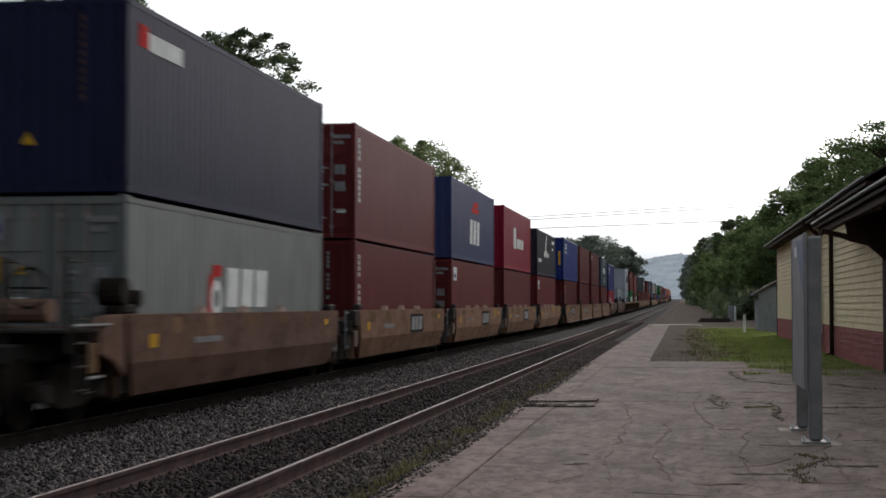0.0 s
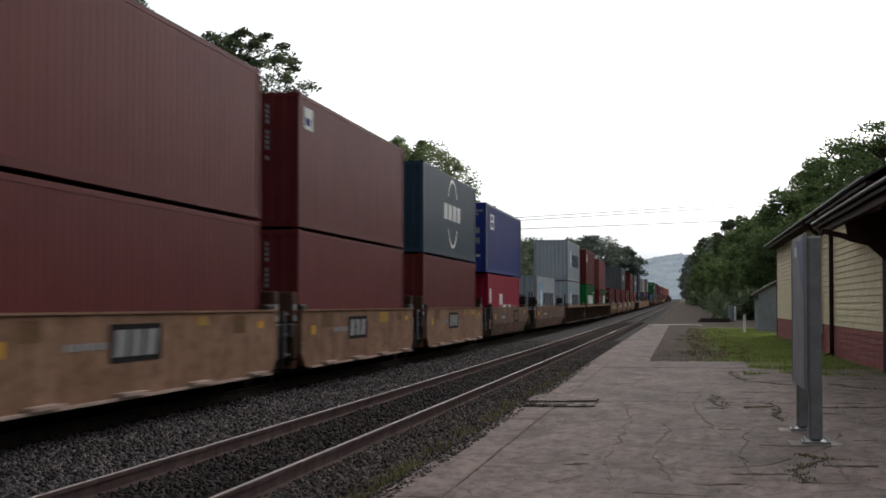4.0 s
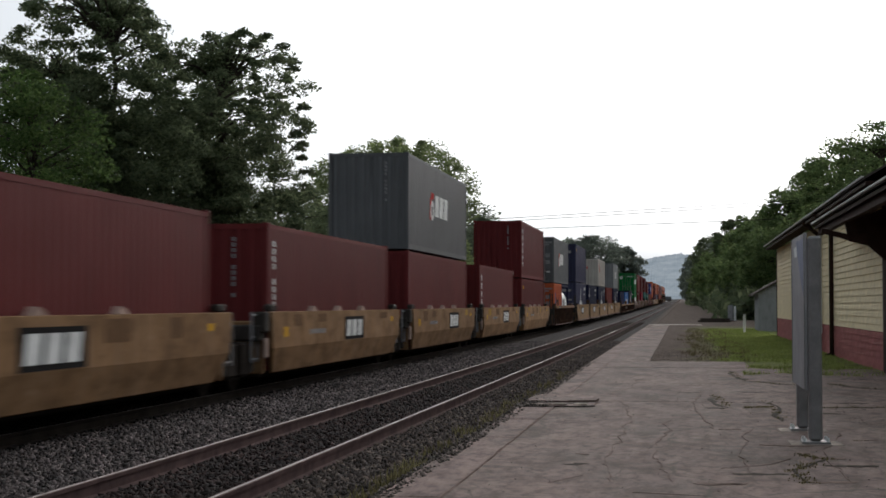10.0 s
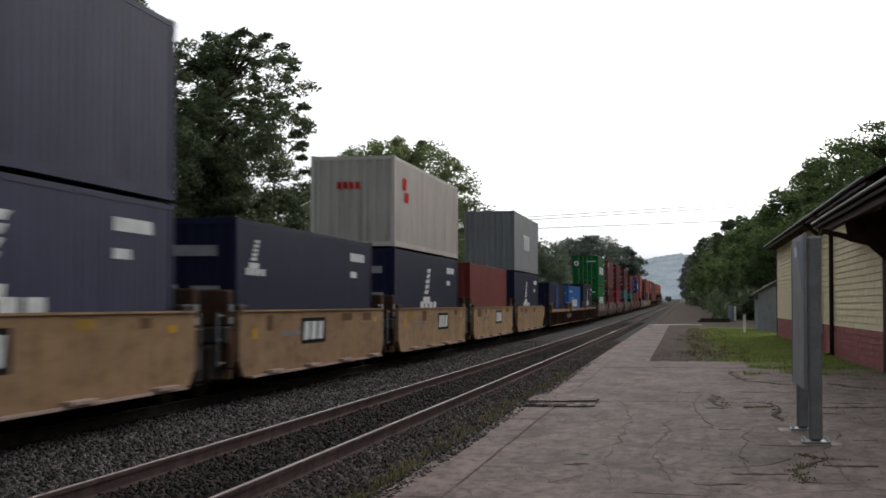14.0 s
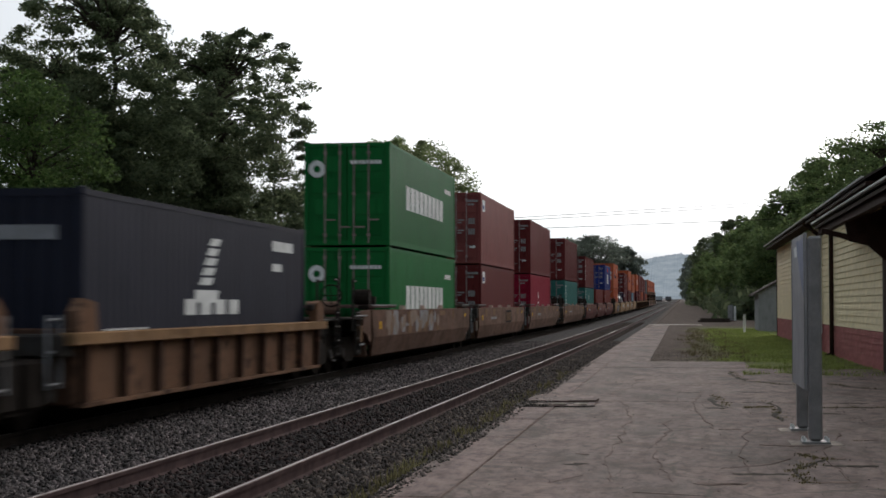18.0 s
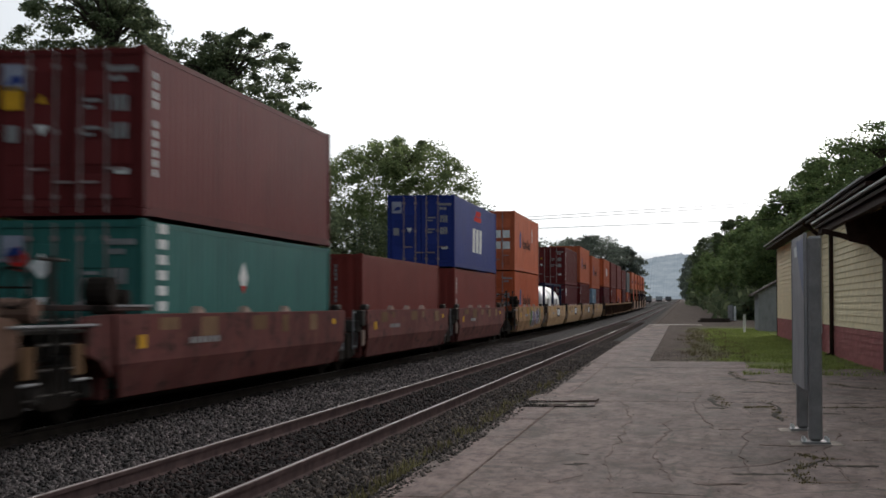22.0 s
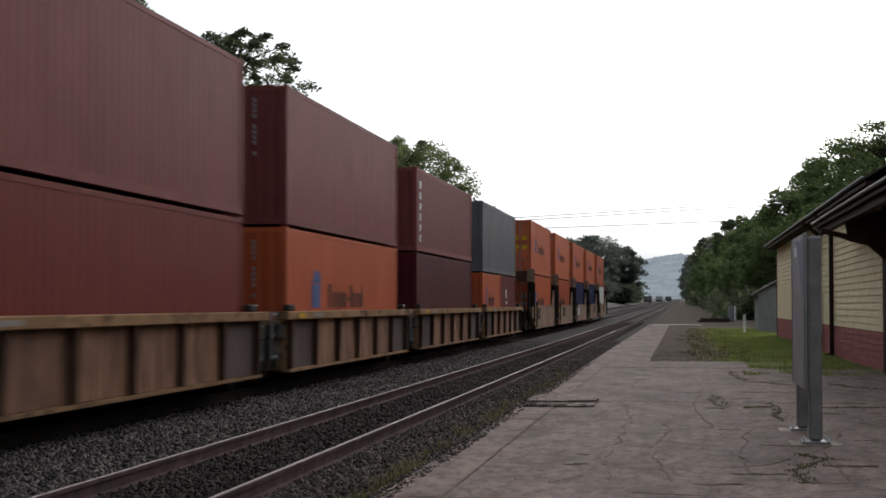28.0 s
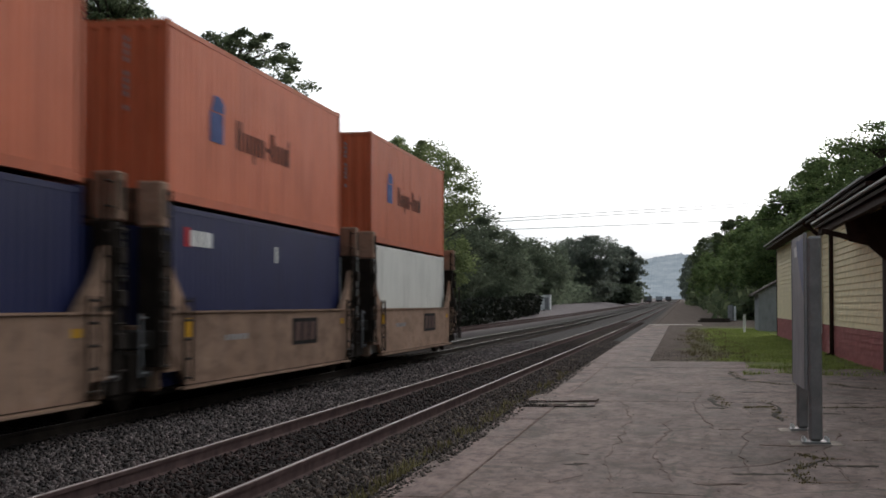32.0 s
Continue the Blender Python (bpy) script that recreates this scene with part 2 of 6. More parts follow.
def ground_material():
    m, nt, p, tc = base_mat("mixed_ground", 1.0, 0, 0.02)
    o = tc.outputs["Object"]
    sep = nt.nodes.new("ShaderNodeSeparateXYZ")
    nt.links.new(o, sep.inputs[0])
    fine, mid, big = tex_noise(nt, o, 22, 6, 0.7), tex_noise(nt, o, 1.5, 4), tex_noise(nt, o, 0.16, 4)
    stone = ramp(nt, fine, [(0.3, (0.02, 0.017, 0.016, 1)), (0.7, (0.10, 0.092, 0.088, 1))])
    dirt = ramp(nt, mid, [(0.3, (0.06, 0.045, 0.037, 1)), (0.7, (0.135, 0.105, 0.088, 1))])
    grass = ramp(nt, mid, [(0.3, (0.1, 0.115, 0.04, 1)), (0.7, (0.165, 0.18, 0.07, 1))])
    # how far right of the tracks
    def step(sock, lo, hi):
        r = nt.nodes.new("ShaderNodeMapRange")
        r.inputs["From Min"].default_value, r.inputs["From Max"].default_value = lo, hi
        nt.links.new(sock, r.inputs["Value"])
        return r.outputs[0]
    wob = nt.nodes.new("ShaderNodeMath")
    wob.operation = "MULTIPLY_ADD"
    nt.links.new(big, wob.inputs[0])
    wob.inputs[1].default_value = 5.0
    nt.links.new(sep.outputs[0], wob.inputs[2])
    far = step(sep.outputs[1], 118, 102)
    soft = nt.nodes.new("ShaderNodeMath")
    soft.operation = "MULTIPLY"
    nt.links.new(step(wob.outputs[0], 2.6, 4.8), soft.inputs[0])
    nt.links.new(far, soft.inputs[1])
    right = soft.outputs[0]
    left = step(wob.outputs[0], -25.5, -28.5)
    bed = step(sep.outputs[0], -2.2, -3.0)
    col = mixed(nt, right, dirt, grass)
    col = mixed(nt, bed, col, stone)
    yard = ramp(nt, mid, [(0.3, (0.11, 0.094, 0.094, 1)), (0.7, (0.225, 0.197, 0.195, 1))])
    col = mixed(nt, step(sep.outputs[0], -13.0, -15.5), col, yard)
    col = mixed(nt, left, col, grass)
    nt.links.new(col, p.inputs["Base Color"])
    bumped(nt, p, fine, 0.6, 0.05)
    return m


GROUND = ground_material()
xs = [-2000, -600, -200, -90, -50, -30, -22, -17, -14, -12.2, -10.9, -9.2, -7.4, -6, -4.7, -3.4, -3.0, -2.72, -2.4, -2.0, -1, 1.2, 4, 8, 14, 22, 30, 40, 80, 200, 600, 2000]
ys = [-1500, -600, -200, -80, -30, 0] + [20 + 12 * i for i in range(32)] + [430, 500, 600, 800, 1100, 1600, 2400]
gv = [(x + bend(y)[0], y, ground_height(x, y) + bend(y)[1]) for y in ys for x in xs]
nx = len(xs)
gf = [(j * nx + i, j * nx + i + 1, (j + 1) * nx + i + 1, (j + 1) * nx + i) for j in range(len(ys) - 1) for i in range(nx - 1)]
gm = bpy.data.meshes.new("ground")
gm.from_pydata(gv, [], gf)
gm.materials.append(GROUND)
ground = tagged(new("ground", gm), "stony and grassy ground along a double railway line", "ground", kind="structure")


# ---- tracks ----
RAIL_SIDE = plain("rusty_rail", (0.088, 0.056, 0.053, 1), 0.9)
RAIL_TOP = plain("polished_rail_head", (0.15, 0.125, 0.12, 1), 0.6, 0.7, 4, 0.2, 0.03)
TIE = plain("weathered_oak_tie", (0.055, 0.042, 0.034, 1), 0.9, 0, 6, 0.4, 0.4, 30)
RAIL_Y = [-900, -300, -60, 0, 20] + [20 + 15 * i for i in range(1, 26)] + [430, 500, 650, 900, 1400]


def sweep(geo, poly, x0):
    n = len(poly)
    v = [(x0 + a_ + bend(y)[0], y, b_ + bend(y)[1]) for y in RAIL_Y for a_, b_ in poly]
    f = [(j * n + i, j * n + (i + 1) % n, (j + 1) * n + (i + 1) % n, (j + 1) * n + i) for j in range(len(RAIL_Y) - 1) for i in range(n)]
    return geo.add(v, f)


def track(name, x0, label, ties, head=RAIL_TOP, side=RAIL_SIDE):
    tr = thing(name, label, "railway track", "railway tracks", "structure")
    for s in (-0.755, 0.755):
        rail = part("rail", sweep(Geo(), [(-0.07, -0.175), (0.07, -0.175), (0.07, -0.16), (0.01, -0.145), (0.01, -0.05), (0.036, -0.04), (0.036, -0.005), (-0.036, -0.005), (-0.036, -0.04), (-0.01, -0.05), (-0.01, -0.145), (-0.07, -0.16)], x0 + s), side, tr)
        part("rail_head", sweep(Geo(), [(-0.014, -0.0045), (0.014, -0.0045), (0.01, 0.0), (-0.01, 0.0)], x0 + s), head, rail, "bright worn running surface")
    me = Geo().worn(-1.3, 1.3, -0.11, 0.11, -0.36, -0.178, 0.012).mesh("tie")
    me.materials.append(TIE)
    for i in range(ties):
        y = -14.8 + 0.52 * i
        t = part("tie", me, TIE, tr)
        bx, bz = bend(y)
        t.matrix_basis = pose(x0 + bx + random.uniform(-0.03, 0.03), y, bz, 0, random.uniform(-0.3, 0.3), random.uniform(-1, 1))
    return tr


track("near_track", NEAR_X, "empty railway track with bright rail heads on dark ballast", 300)
# rails of this track are near black: the train's shade is in their colour
track("train_track", TRAIN_X, "railway track that carries the container train", 300, plain("shade_dark_rail_head", (0.07, 0.06, 0.055, 1), 0.6, 0.5, 4, 0.2, 0.03), IRON)
track("siding_track", SIDING_X, "dull siding track in light gravel", 160, RAIL_SIDE)


# ---- ballast stones ----
def stones(name, label, strips, material, seed):
    rng = np.random.default_rng(seed)
    base = np.array([(1, 0, 0), (-1, 0, 0), (0, 1, 0), (0, -1, 0), (0, 0, 1), (0, 0, -1)], float)
    tri = np.array([(0, 2, 4), (2, 1, 4), (1, 3, 4), (3, 0, 4), (2, 0, 5), (1, 2, 5), (3, 1, 5), (0, 3, 5)])
    vs, fs, n = [], [], 0
    for x0, x1, y0, y1, z, count, size in strips:
        u = rng.random(count)
        cy = y0 + (y1 - y0) * u ** 1.5
        cx = x0 + (x1 - x0) * rng.random(count)
        r = size * (0.55 + 0.9 * rng.random(count))
        sh = base[None] * (0.6 + 0.8 * rng.random((count, 6, 1))) + rng.normal(0, 0.22, (count, 6, 3))
        q = rng.normal(0, 1, (count, 4))
        q /= np.linalg.norm(q, axis=1)[:, None]
        w, a_, b_, c_ = q.T
        R = np.stack([1 - 2 * (b_ * b_ + c_ * c_), 2 * (a_ * b_ - w * c_), 2 * (a_ * c_ + w * b_), 2 * (a_ * b_ + w * c_), 1 - 2 * (a_ * a_ + c_ * c_), 2 * (b_ * c_ - w * a_), 2 * (a_ * c_ - w * b_), 2 * (b_ * c_ + w * a_), 1 - 2 * (a_ * a_ + b_ * b_)], 1).reshape(count, 3, 3)
        P = np.einsum("nij,nkj->nki", R, sh) * r[:, None, None]
        P[:, :, 0] += cx[:, None]
        P[:, :, 1] += cy[:, None]
        P[:, :, 2] += (z + r * 0.3 * rng.random(count))[:, None]
        vs.append(P.reshape(-1, 3))
        fs.append((tri[None] + (n + 6 * np.arange(count))[:, None, None]).reshape(-1, 3))
        n += 6 * count
    f = np.concatenate(fs)
    me = raw_mesh(name, np.concatenate(vs), f, np.full(len(f), 3))
    me.materials.append(material)
    return tagged(new(name, me), label, "ballast", kind="stuff")


def stone_material(name, dark, light):
    m, nt, p, tc = base_mat(name, 0.9, 0, 0.25)
    geo = nt.nodes.new("ShaderNodeNewGeometry")
    col = ramp(nt, geo.outputs["Random Per Island"], [(0.0, dark), (0.45, scaled(light, 0.36)), (0.8, scaled(light, 0.75)), (1.0, scaled(light, 1.25))])
    big = tex_noise(nt, tc.outputs["Object"], 0.5, 4)
    g = ramp(nt, big, [(0.3, (0.55, 0.52, 0.5, 1)), (0.7, (1, 1, 1, 1))])
    nt.links.new(mixed(nt, 1.0, col, g, "MULTIPLY"), p.inputs["Base Color"])
    return m


stones("ballast", "loose grey crushed stone between the tracks", [(-8.3, -5.52, 10, 75, -0.19, 52000, 0.03), (-8.3, -5.52, -14, 10.5, -0.19, 9000, 0.04)],
       stone_material("ballast_stone", (0.014, 0.012, 0.0115, 1), (0.168, 0.138, 0.132, 1)), 3)
stones("ballast", "brownish crushed stone between track and platform", [(-3.88, -2.66, 9, 75, -0.178, 30000, 0.028), (-3.88, -2.66, -14, 9.5, -0.178, 4000, 0.04)],
       stone_material("brown_stone", (0.024, 0.019, 0.017, 1), (0.125, 0.093, 0.077, 1)), 5)
stones("ballast", "dark rust-stained stones between the rails", [(-5.38, -4.02, 9, 75, -0.178, 36000, 0.03), (-5.38, -4.02, -14, 9.5, -0.178, 5000, 0.04)],
       stone_material("stained_stone", (0.011, 0.007, 0.006, 1), (0.042, 0.024, 0.02, 1)), 4)
# stone colour lowered to near black for the shade under the train
stones("ballast", "near-black stones, coloured for the shade under the train", [(-11, -8.2, 12, 75, -0.19, 16000, 0.034), (-11, -8.2, -14, 12.5, -0.19, 4000, 0.045)],
       stone_material("train_shade_stone", (0.008, 0.007, 0.006, 1), (0.03, 0.026, 0.023, 1)), 9)
# ---- platform ----
def concrete(name, c, crack=True):
    m, nt, p, tc = base_mat(name, 0.9, 0, 0.25)
    geo = nt.nodes.new("ShaderNodeNewGeometry")
    o = geo.outputs["Position"]
    fine, mid, big = tex_noise(nt, o, 45, 5, 0.7), tex_noise(nt, stretched(nt, o, 1.8, 0.5, 1), 1.3, 6, 0.65), tex_noise(nt, stretched(nt, o, 1, 0.4, 1), 0.5, 4)
    col = ramp(nt, big, [(0.3, scaled(c, 0.68)), (0.7, scaled(c, 1.12))])
    col = mixed(nt, 0.8, col, ramp(nt, mid, [(0.3, (0.62, 0.57, 0.53, 1)), (0.62, (1.08, 1.07, 1.06, 1))]), "MULTIPLY")
    col = mixed(nt, 0.7, col, ramp(nt, fine, [(0.25, (0.6, 0.6, 0.6, 1)), (0.6, (1.06, 1.06, 1.06, 1))]), "MULTIPLY")
    scab = tex_noise(nt, stretched(nt, o, 2.6, 1.0, 1), 3.2, 6, 0.75)
    col = mixed(nt, 0.9, col, ramp(nt, scab, [(0.36, (0.46, 0.42, 0.4, 1)), (0.5, (1, 1, 1, 1)), (0.66, (1.22, 1.2, 1.19, 1))]), "MULTIPLY")
    dirt = tex_noise(nt, stretched(nt, o, 0.9, 0.3, 1), 1.1, 7, 0.72)
    col = mixed(nt, ramp(nt, dirt, [(0.50, (0, 0, 0, 1)), (0.64, (0.65, 0.65, 0.65, 1))]), col, (0.07, 0.056, 0.046, 1))
    stain = tex_noise(nt, stretched(nt, o, 0.9, 0.42, 1), 1.5, 8, 0.7)
    col = mixed(nt, 1.0, col, ramp(nt, stain, [(0.40, (0.66, 0.62, 0.6, 1)), (0.50, (1, 1, 1, 1)), (0.6, (1.1, 1.09, 1.09, 1))]), "MULTIPLY")
    blot, speck = tex_noise(nt, stretched(nt, o, 1.6, 0.6, 1), 5.0, 5, 0.7), tex_noise(nt, o, 26, 3, 0.5)
    col = mixed(nt, 0.85, col, ramp(nt, blot, [(0.32, (0.7, 0.66, 0.63, 1)), (0.55, (1.06, 1.05, 1.04, 1))]), "MULTIPLY")
    col = mixed(nt, ramp(nt, speck, [(0.66, (0, 0, 0, 1)), (0.72, (0.6, 0.6, 0.6, 1))]), col, (0.06, 0.05, 0.04, 1))
    if crack:
        # wandering cracks with soil in them
        w = nt.nodes.new("ShaderNodeVectorMath")
        n3 = nt.nodes.new("ShaderNodeTexNoise")
        n3.inputs["Scale"].default_value, n3.inputs["Detail"].default_value = 0.7, 6
        nt.links.new(o, n3.inputs["Vector"])
        sc = nt.nodes.new("ShaderNodeVectorMath")
        sc.operation = "SCALE"
        sc.inputs["Scale"].default_value = 1.3
        nt.links.new(n3.outputs["Color"], sc.inputs[0])
        nt.links.new(o, w.inputs[0])
        nt.links.new(sc.outputs[0], w.inputs[1])
        for scale, width, amount in ((0.36, 0.005, 0.8), (0.95, 0.008, 0.65), (2.3, 0.012, 0.4)):
            vo = nt.nodes.new("ShaderNodeTexVoronoi")
            vo.feature = "DISTANCE_TO_EDGE"
            vo.inputs["Scale"].default_value = scale
            nt.links.new(w.outputs[0], vo.inputs["Vector"])
            line = ramp(nt, vo.outputs["Distance"], [(0.0, (amount,) * 3 + (1,)), (width, (amount * 0.75,) * 3 + (1,)), (width * 2.2, (0, 0, 0, 1))])
            some = ramp(nt, tex_noise(nt, o, 0.8, 3), [(0.36, (0, 0, 0, 1)), (0.47, (1, 1, 1, 1))])
            col = mixed(nt, mixed(nt, 1.0, line, some, "MULTIPLY"), col, (0.045, 0.036, 0.024, 1))
    nt.links.new(col, p.inputs["Base Color"])
    bumped(nt, p, fine, 0.35, 0.02)
    return m


CONCRETE = concrete("old_concrete", (0.178, 0.122, 0.107, 1))
COPING = concrete("coping_concrete", (0.19, 0.13, 0.116, 1), False)
PALE = concrete("pale_concrete", (0.34, 0.285, 0.25, 1), False)
PLAT_Z = -0.05
platform = thing("platform", "cracked old concrete station platform beside the track", "platform", kind="structure")
y = -14.3
while y < 116:
    w = 3.05
    dz = random.uniform(-0.005, 0.005)
    part("coping_slab", Geo().worn(-2.66 + bend(y)[0], -2.069 + bend(y)[0], y, y + w - 0.003, -0.33, PLAT_Z + dz + bend(y)[1], 0.012), COPING, platform)
    y += w
# wide apron up to the station, then one narrow strip
for i, (x0, x1, start, end) in enumerate(((-2.064, 5.02, -14.0, 41.0), (-2.064, 1.8, 41.003, 45.5), (-2.064, -0.95, 45.503, 117.0), (5.023, 8.0, -14.0, 30.0))):
    y = start
    while y < end - 0.5:
        w = min(random.uniform(4.2, 6.2), end - y)
        if end - y - w < 1.5:
            w = end - y
        part("slab", Geo().worn(x0 + bend(y)[0], x1 + bend(y)[0], y, y + w - 0.003, -0.33, PLAT_Z + random.uniform(-0.002, 0.002) + bend(y)[1], 0.002), CONCRETE, platform)
        y += w
part("crossing_slab", Geo().worn(-2.6, 1.6, 117.5, 122.5, -0.2, 0.085, 0.03), PALE, platform, "pale cross strip at the platform's end")
SOIL = plain("dark_soil", (0.05, 0.042, 0.033, 1), 0.95, 0, 5, 0.4, 0.5, 40)

SILT = plain("grey_silt", (0.132, 0.094, 0.079, 1), 0.95, 0, 5, 0.4, 0.4, 40)
JOINT = plain("packed_joint_dirt", (0.165, 0.118, 0.1, 1), 0.95, 0, 5, 0.3, 0.4, 40)


def jagged(x0, y0, x1, y1, half, seed, n=14, wander=0.5):
    """The outline of a strip that wanders between two points and is never of one width."""
    rnd = random.Random(seed)
    dx, dy = x1 - x0, y1 - y0
    ln = math.hypot(dx, dy)
    off = 0.0
    one, two = [], []
    for i in range(n + 1):
        u = i / n
        off = off * 0.6 + rnd.gauss(0, wander * ln / n)
        off *= 1 - max(0, (u - 0.8) * 5) * 0.8
        w = half * rnd.uniform(0.25, 1.5) * (1 if 0 < i < n else 0.2)
        cx, cy = x0 + dx * u - dy / ln * off, y0 + dy * u + dx / ln * off
        one.append((cx - dy / ln * w, cy + dx / ln * w))
        two.append((cx + dy / ln * w, cy - dx / ln * w))
    return one + two[::-1]


CRACKS = ((1.18, 39.2, 1.4, 34.1, 0.04), (1.4, 34.1, 2.3, 32.5, 0.06), (0.6, 28.7, 0.8, 25.2, 0.04), (1.45, 27.0, 1.47, 22.5, 0.04), (1.0, 25.3, 1.4, 25.6, 0.06), (1.31, 17.5, 1.55, 17.0, 0.02), (1.55, 17.0, 1.1, 15.8, 0.025), (1.1, 15.8, 1.17, 14.7, 0.02),
          (2.2, 25.5, 3.3, 25.7, 0.05), (3.1, 33.1, 3.9, 31.0, 0.07))
THIN_CRACKS = (
    (-1.15, 37.59, -1.01, 27.23, 0.010), (-1.01, 27.23, -0.78, 22.31, 0.010), (-0.78, 22.31, -0.85, 16.77, 0.006), (-0.85, 16.77, -0.68, 14.49, 0.006),
    (-0.24, 22.40, -0.33, 17.23, 0.006), (-0.33, 17.23, -0.09, 14.59, 0.006), (2.84, 29.95, 3.49, 27.94, 0.010), (2.02, 20.40, 1.51, 16.78, 0.006),
    (1.51, 16.78, 1.59, 14.85, 0.006), (0.39, 15.86, 0.91, 16.33, 0.006), (0.91, 16.33, 1.18, 17.03, 0.006), (-1.25, 14.36, -0.97, 15.03, 0.006),
    (-0.44, 13.74, 0.22, 13.56, 0.006), (0.37, 30.54, 0.19, 25.45, 0.010), (0.19, 25.45, 0.41, 20.87, 0.010), (0.93, 20.95, 0.66, 17.72, 0.006),
    (0.66, 17.72, 0.68, 15.38, 0.006), (2.08, 30.81, 3.03, 36.19, 0.010))
for k, (x0, y0, x1, y1, half) in enumerate(CRACKS + THIN_CRACKS):
    part("crack", Geo().prism(jagged(x0, y0, x1, y1, half, 90 + k, 9 if half > 0.03 else 14, 0.22 if half > 0.03 else 0.13), 2, PLAT_Z - 0.03, PLAT_Z + 0.0045), SOIL if half > 0.015 else SILT, platform, "crack filled with soil")
# patches of packed dirt and worn holes, most of them towards the station
patch_rng = random.Random(31)
for k in range(80):
    px_, py_ = 4.4 - 5.6 * patch_rng.random() ** 1.5, patch_rng.uniform(13.5, 40)
    ln_ = patch_rng.uniform(0.12, 0.6)
    part("dirt_patch", Geo().prism(jagged(px_, py_, px_ + ln_, py_ + patch_rng.uniform(-0.25, 0.25), patch_rng.uniform(0.03, 0.13), 300 + k, 10, 0.25), 2, PLAT_Z - 0.03, PLAT_Z + 0.0035), (SOIL, JOINT, JOINT)[k % 3], platform, "patch of packed dirt")
# joint between coping and apron, packed with dirt
for k in range(9):
    y0 = 10 + 4 * k
    part("joint_dirt", Geo().prism(jagged(-2.09, y0, -2.09, y0 + 3.9, 0.012, 40 + k, 12, 0.02), 2, PLAT_Z - 0.05, PLAT_Z + 0.006), JOINT, platform, "dirt in the joint behind the coping")
broken = thing("broken_slab", "sunken broken concrete slab at the platform edge", "concrete slab")
broken.matrix_basis = pose(-2.12, 26.2, PLAT_Z + 0.006, 0.3, -0.3, 2)
part("slab_piece", Geo().prism([(-0.55, 0.0), (-0.2, -0.06), (0.1, -0.08), (0.4, 0.0), (0.66, 0.02), (0.7, 0.6), (0.58, 1.3), (0.1, 1.42), (-0.46, 1.35)], 2, -0.06, 0.03), COPING, broken, "pale tilted piece")
# a flat plate in the dark iron colour paints the shade of the gap
part("gap", Geo().prism([(-0.62, -0.42), (-0.35, -0.3), (-0.1, -0.34), (0.15, -0.22), (0.3, -0.3), (0.7, -0.12), (0.67, 0.012), (0.4, -0.008), (0.1, -0.09), (-0.2, -0.07), (-0.55, -0.008)], 2, -0.06, 0.004), IRON, broken, "near-black plate for the shade under the tilted piece")
part("rubble", Geo().prism([(-0.68, -1.25), (-0.3, -1.1), (0.1, -0.95), (0.3, -1.02), (0.62, -0.9), (0.69, -0.14), (0.3, -0.31), (0.15, -0.23), (-0.1, -0.35), (-0.35, -0.31), (-0.61, -0.43)], 2, -0.06, 0.009), COPING, broken, "sunken broken concrete")
part("rubble", Geo().prism([(-0.42, -0.9), (-0.1, -0.78), (0.2, -0.86), (0.1, -0.62), (-0.3, -0.6)], 2, -0.06, 0.03), PALE, broken, "loose pale fragment")
part("rubble", Geo().prism([(0.3, -0.75), (0.52, -0.8), (0.55, -0.5), (0.36, -0.48)], 2, -0.06, 0.024), PALE, broken, "loose pale fragment")
part("crack", Geo().prism(jagged(-0.5, -1.3, 0.66, -1.0, 0.09, 7, 12, 0.3), 2, -0.06, 0.0135), IRON, broken, "dark crack")
part("crack", Geo().prism(jagged(-0.6, -0.66, 0.4, -0.5, 0.05, 8, 12, 0.3), 2, -0.06, 0.012), IRON, broken, "dark crack")


# ---- grasses ----
def blades(name, label, spots, height, material, seed, per=14, spread=0.1):
    rng = np.random.default_rng(seed)
    n = len(spots) * per
    c = np.repeat(np.array(spots, float), per, 0) + np.column_stack([rng.normal(0, spread, n), rng.normal(0, spread, n), np.zeros(n)])
    h = height * (0.4 + 0.8 * rng.random(n))
    az, lean = rng.random(n) * 6.283, rng.random(n) * 0.6
    d = np.column_stack([np.cos(az), np.sin(az), np.zeros(n)])
    side = np.column_stack([-np.sin(az), np.cos(az), np.zeros(n)]) * 0.007 * (1 + height * 4)
    side = side[:, [1, 0, 2]] if seed % 2 else side
    tip = c + d * (h * lean)[:, None] + np.column_stack([np.zeros(n), np.zeros(n), h])
    midp = c + d * (h * lean * 0.3)[:, None] + np.column_stack([np.zeros(n), np.zeros(n), h * 0.55])
    v = np.stack([c - side, c + side, midp + side * 0.7, midp - side * 0.7, tip], 1).reshape(-1, 3)
    k = 5 * np.arange(n)
    loops = np.stack([k, k + 1, k + 2, k + 3, k + 3, k + 2, k + 4], 1)
    me = raw_mesh(name, v, loops, np.tile([4, 3], n))
    me.materials.append(material)
    return tagged(new(name, me), label, "grass", kind="stuff")


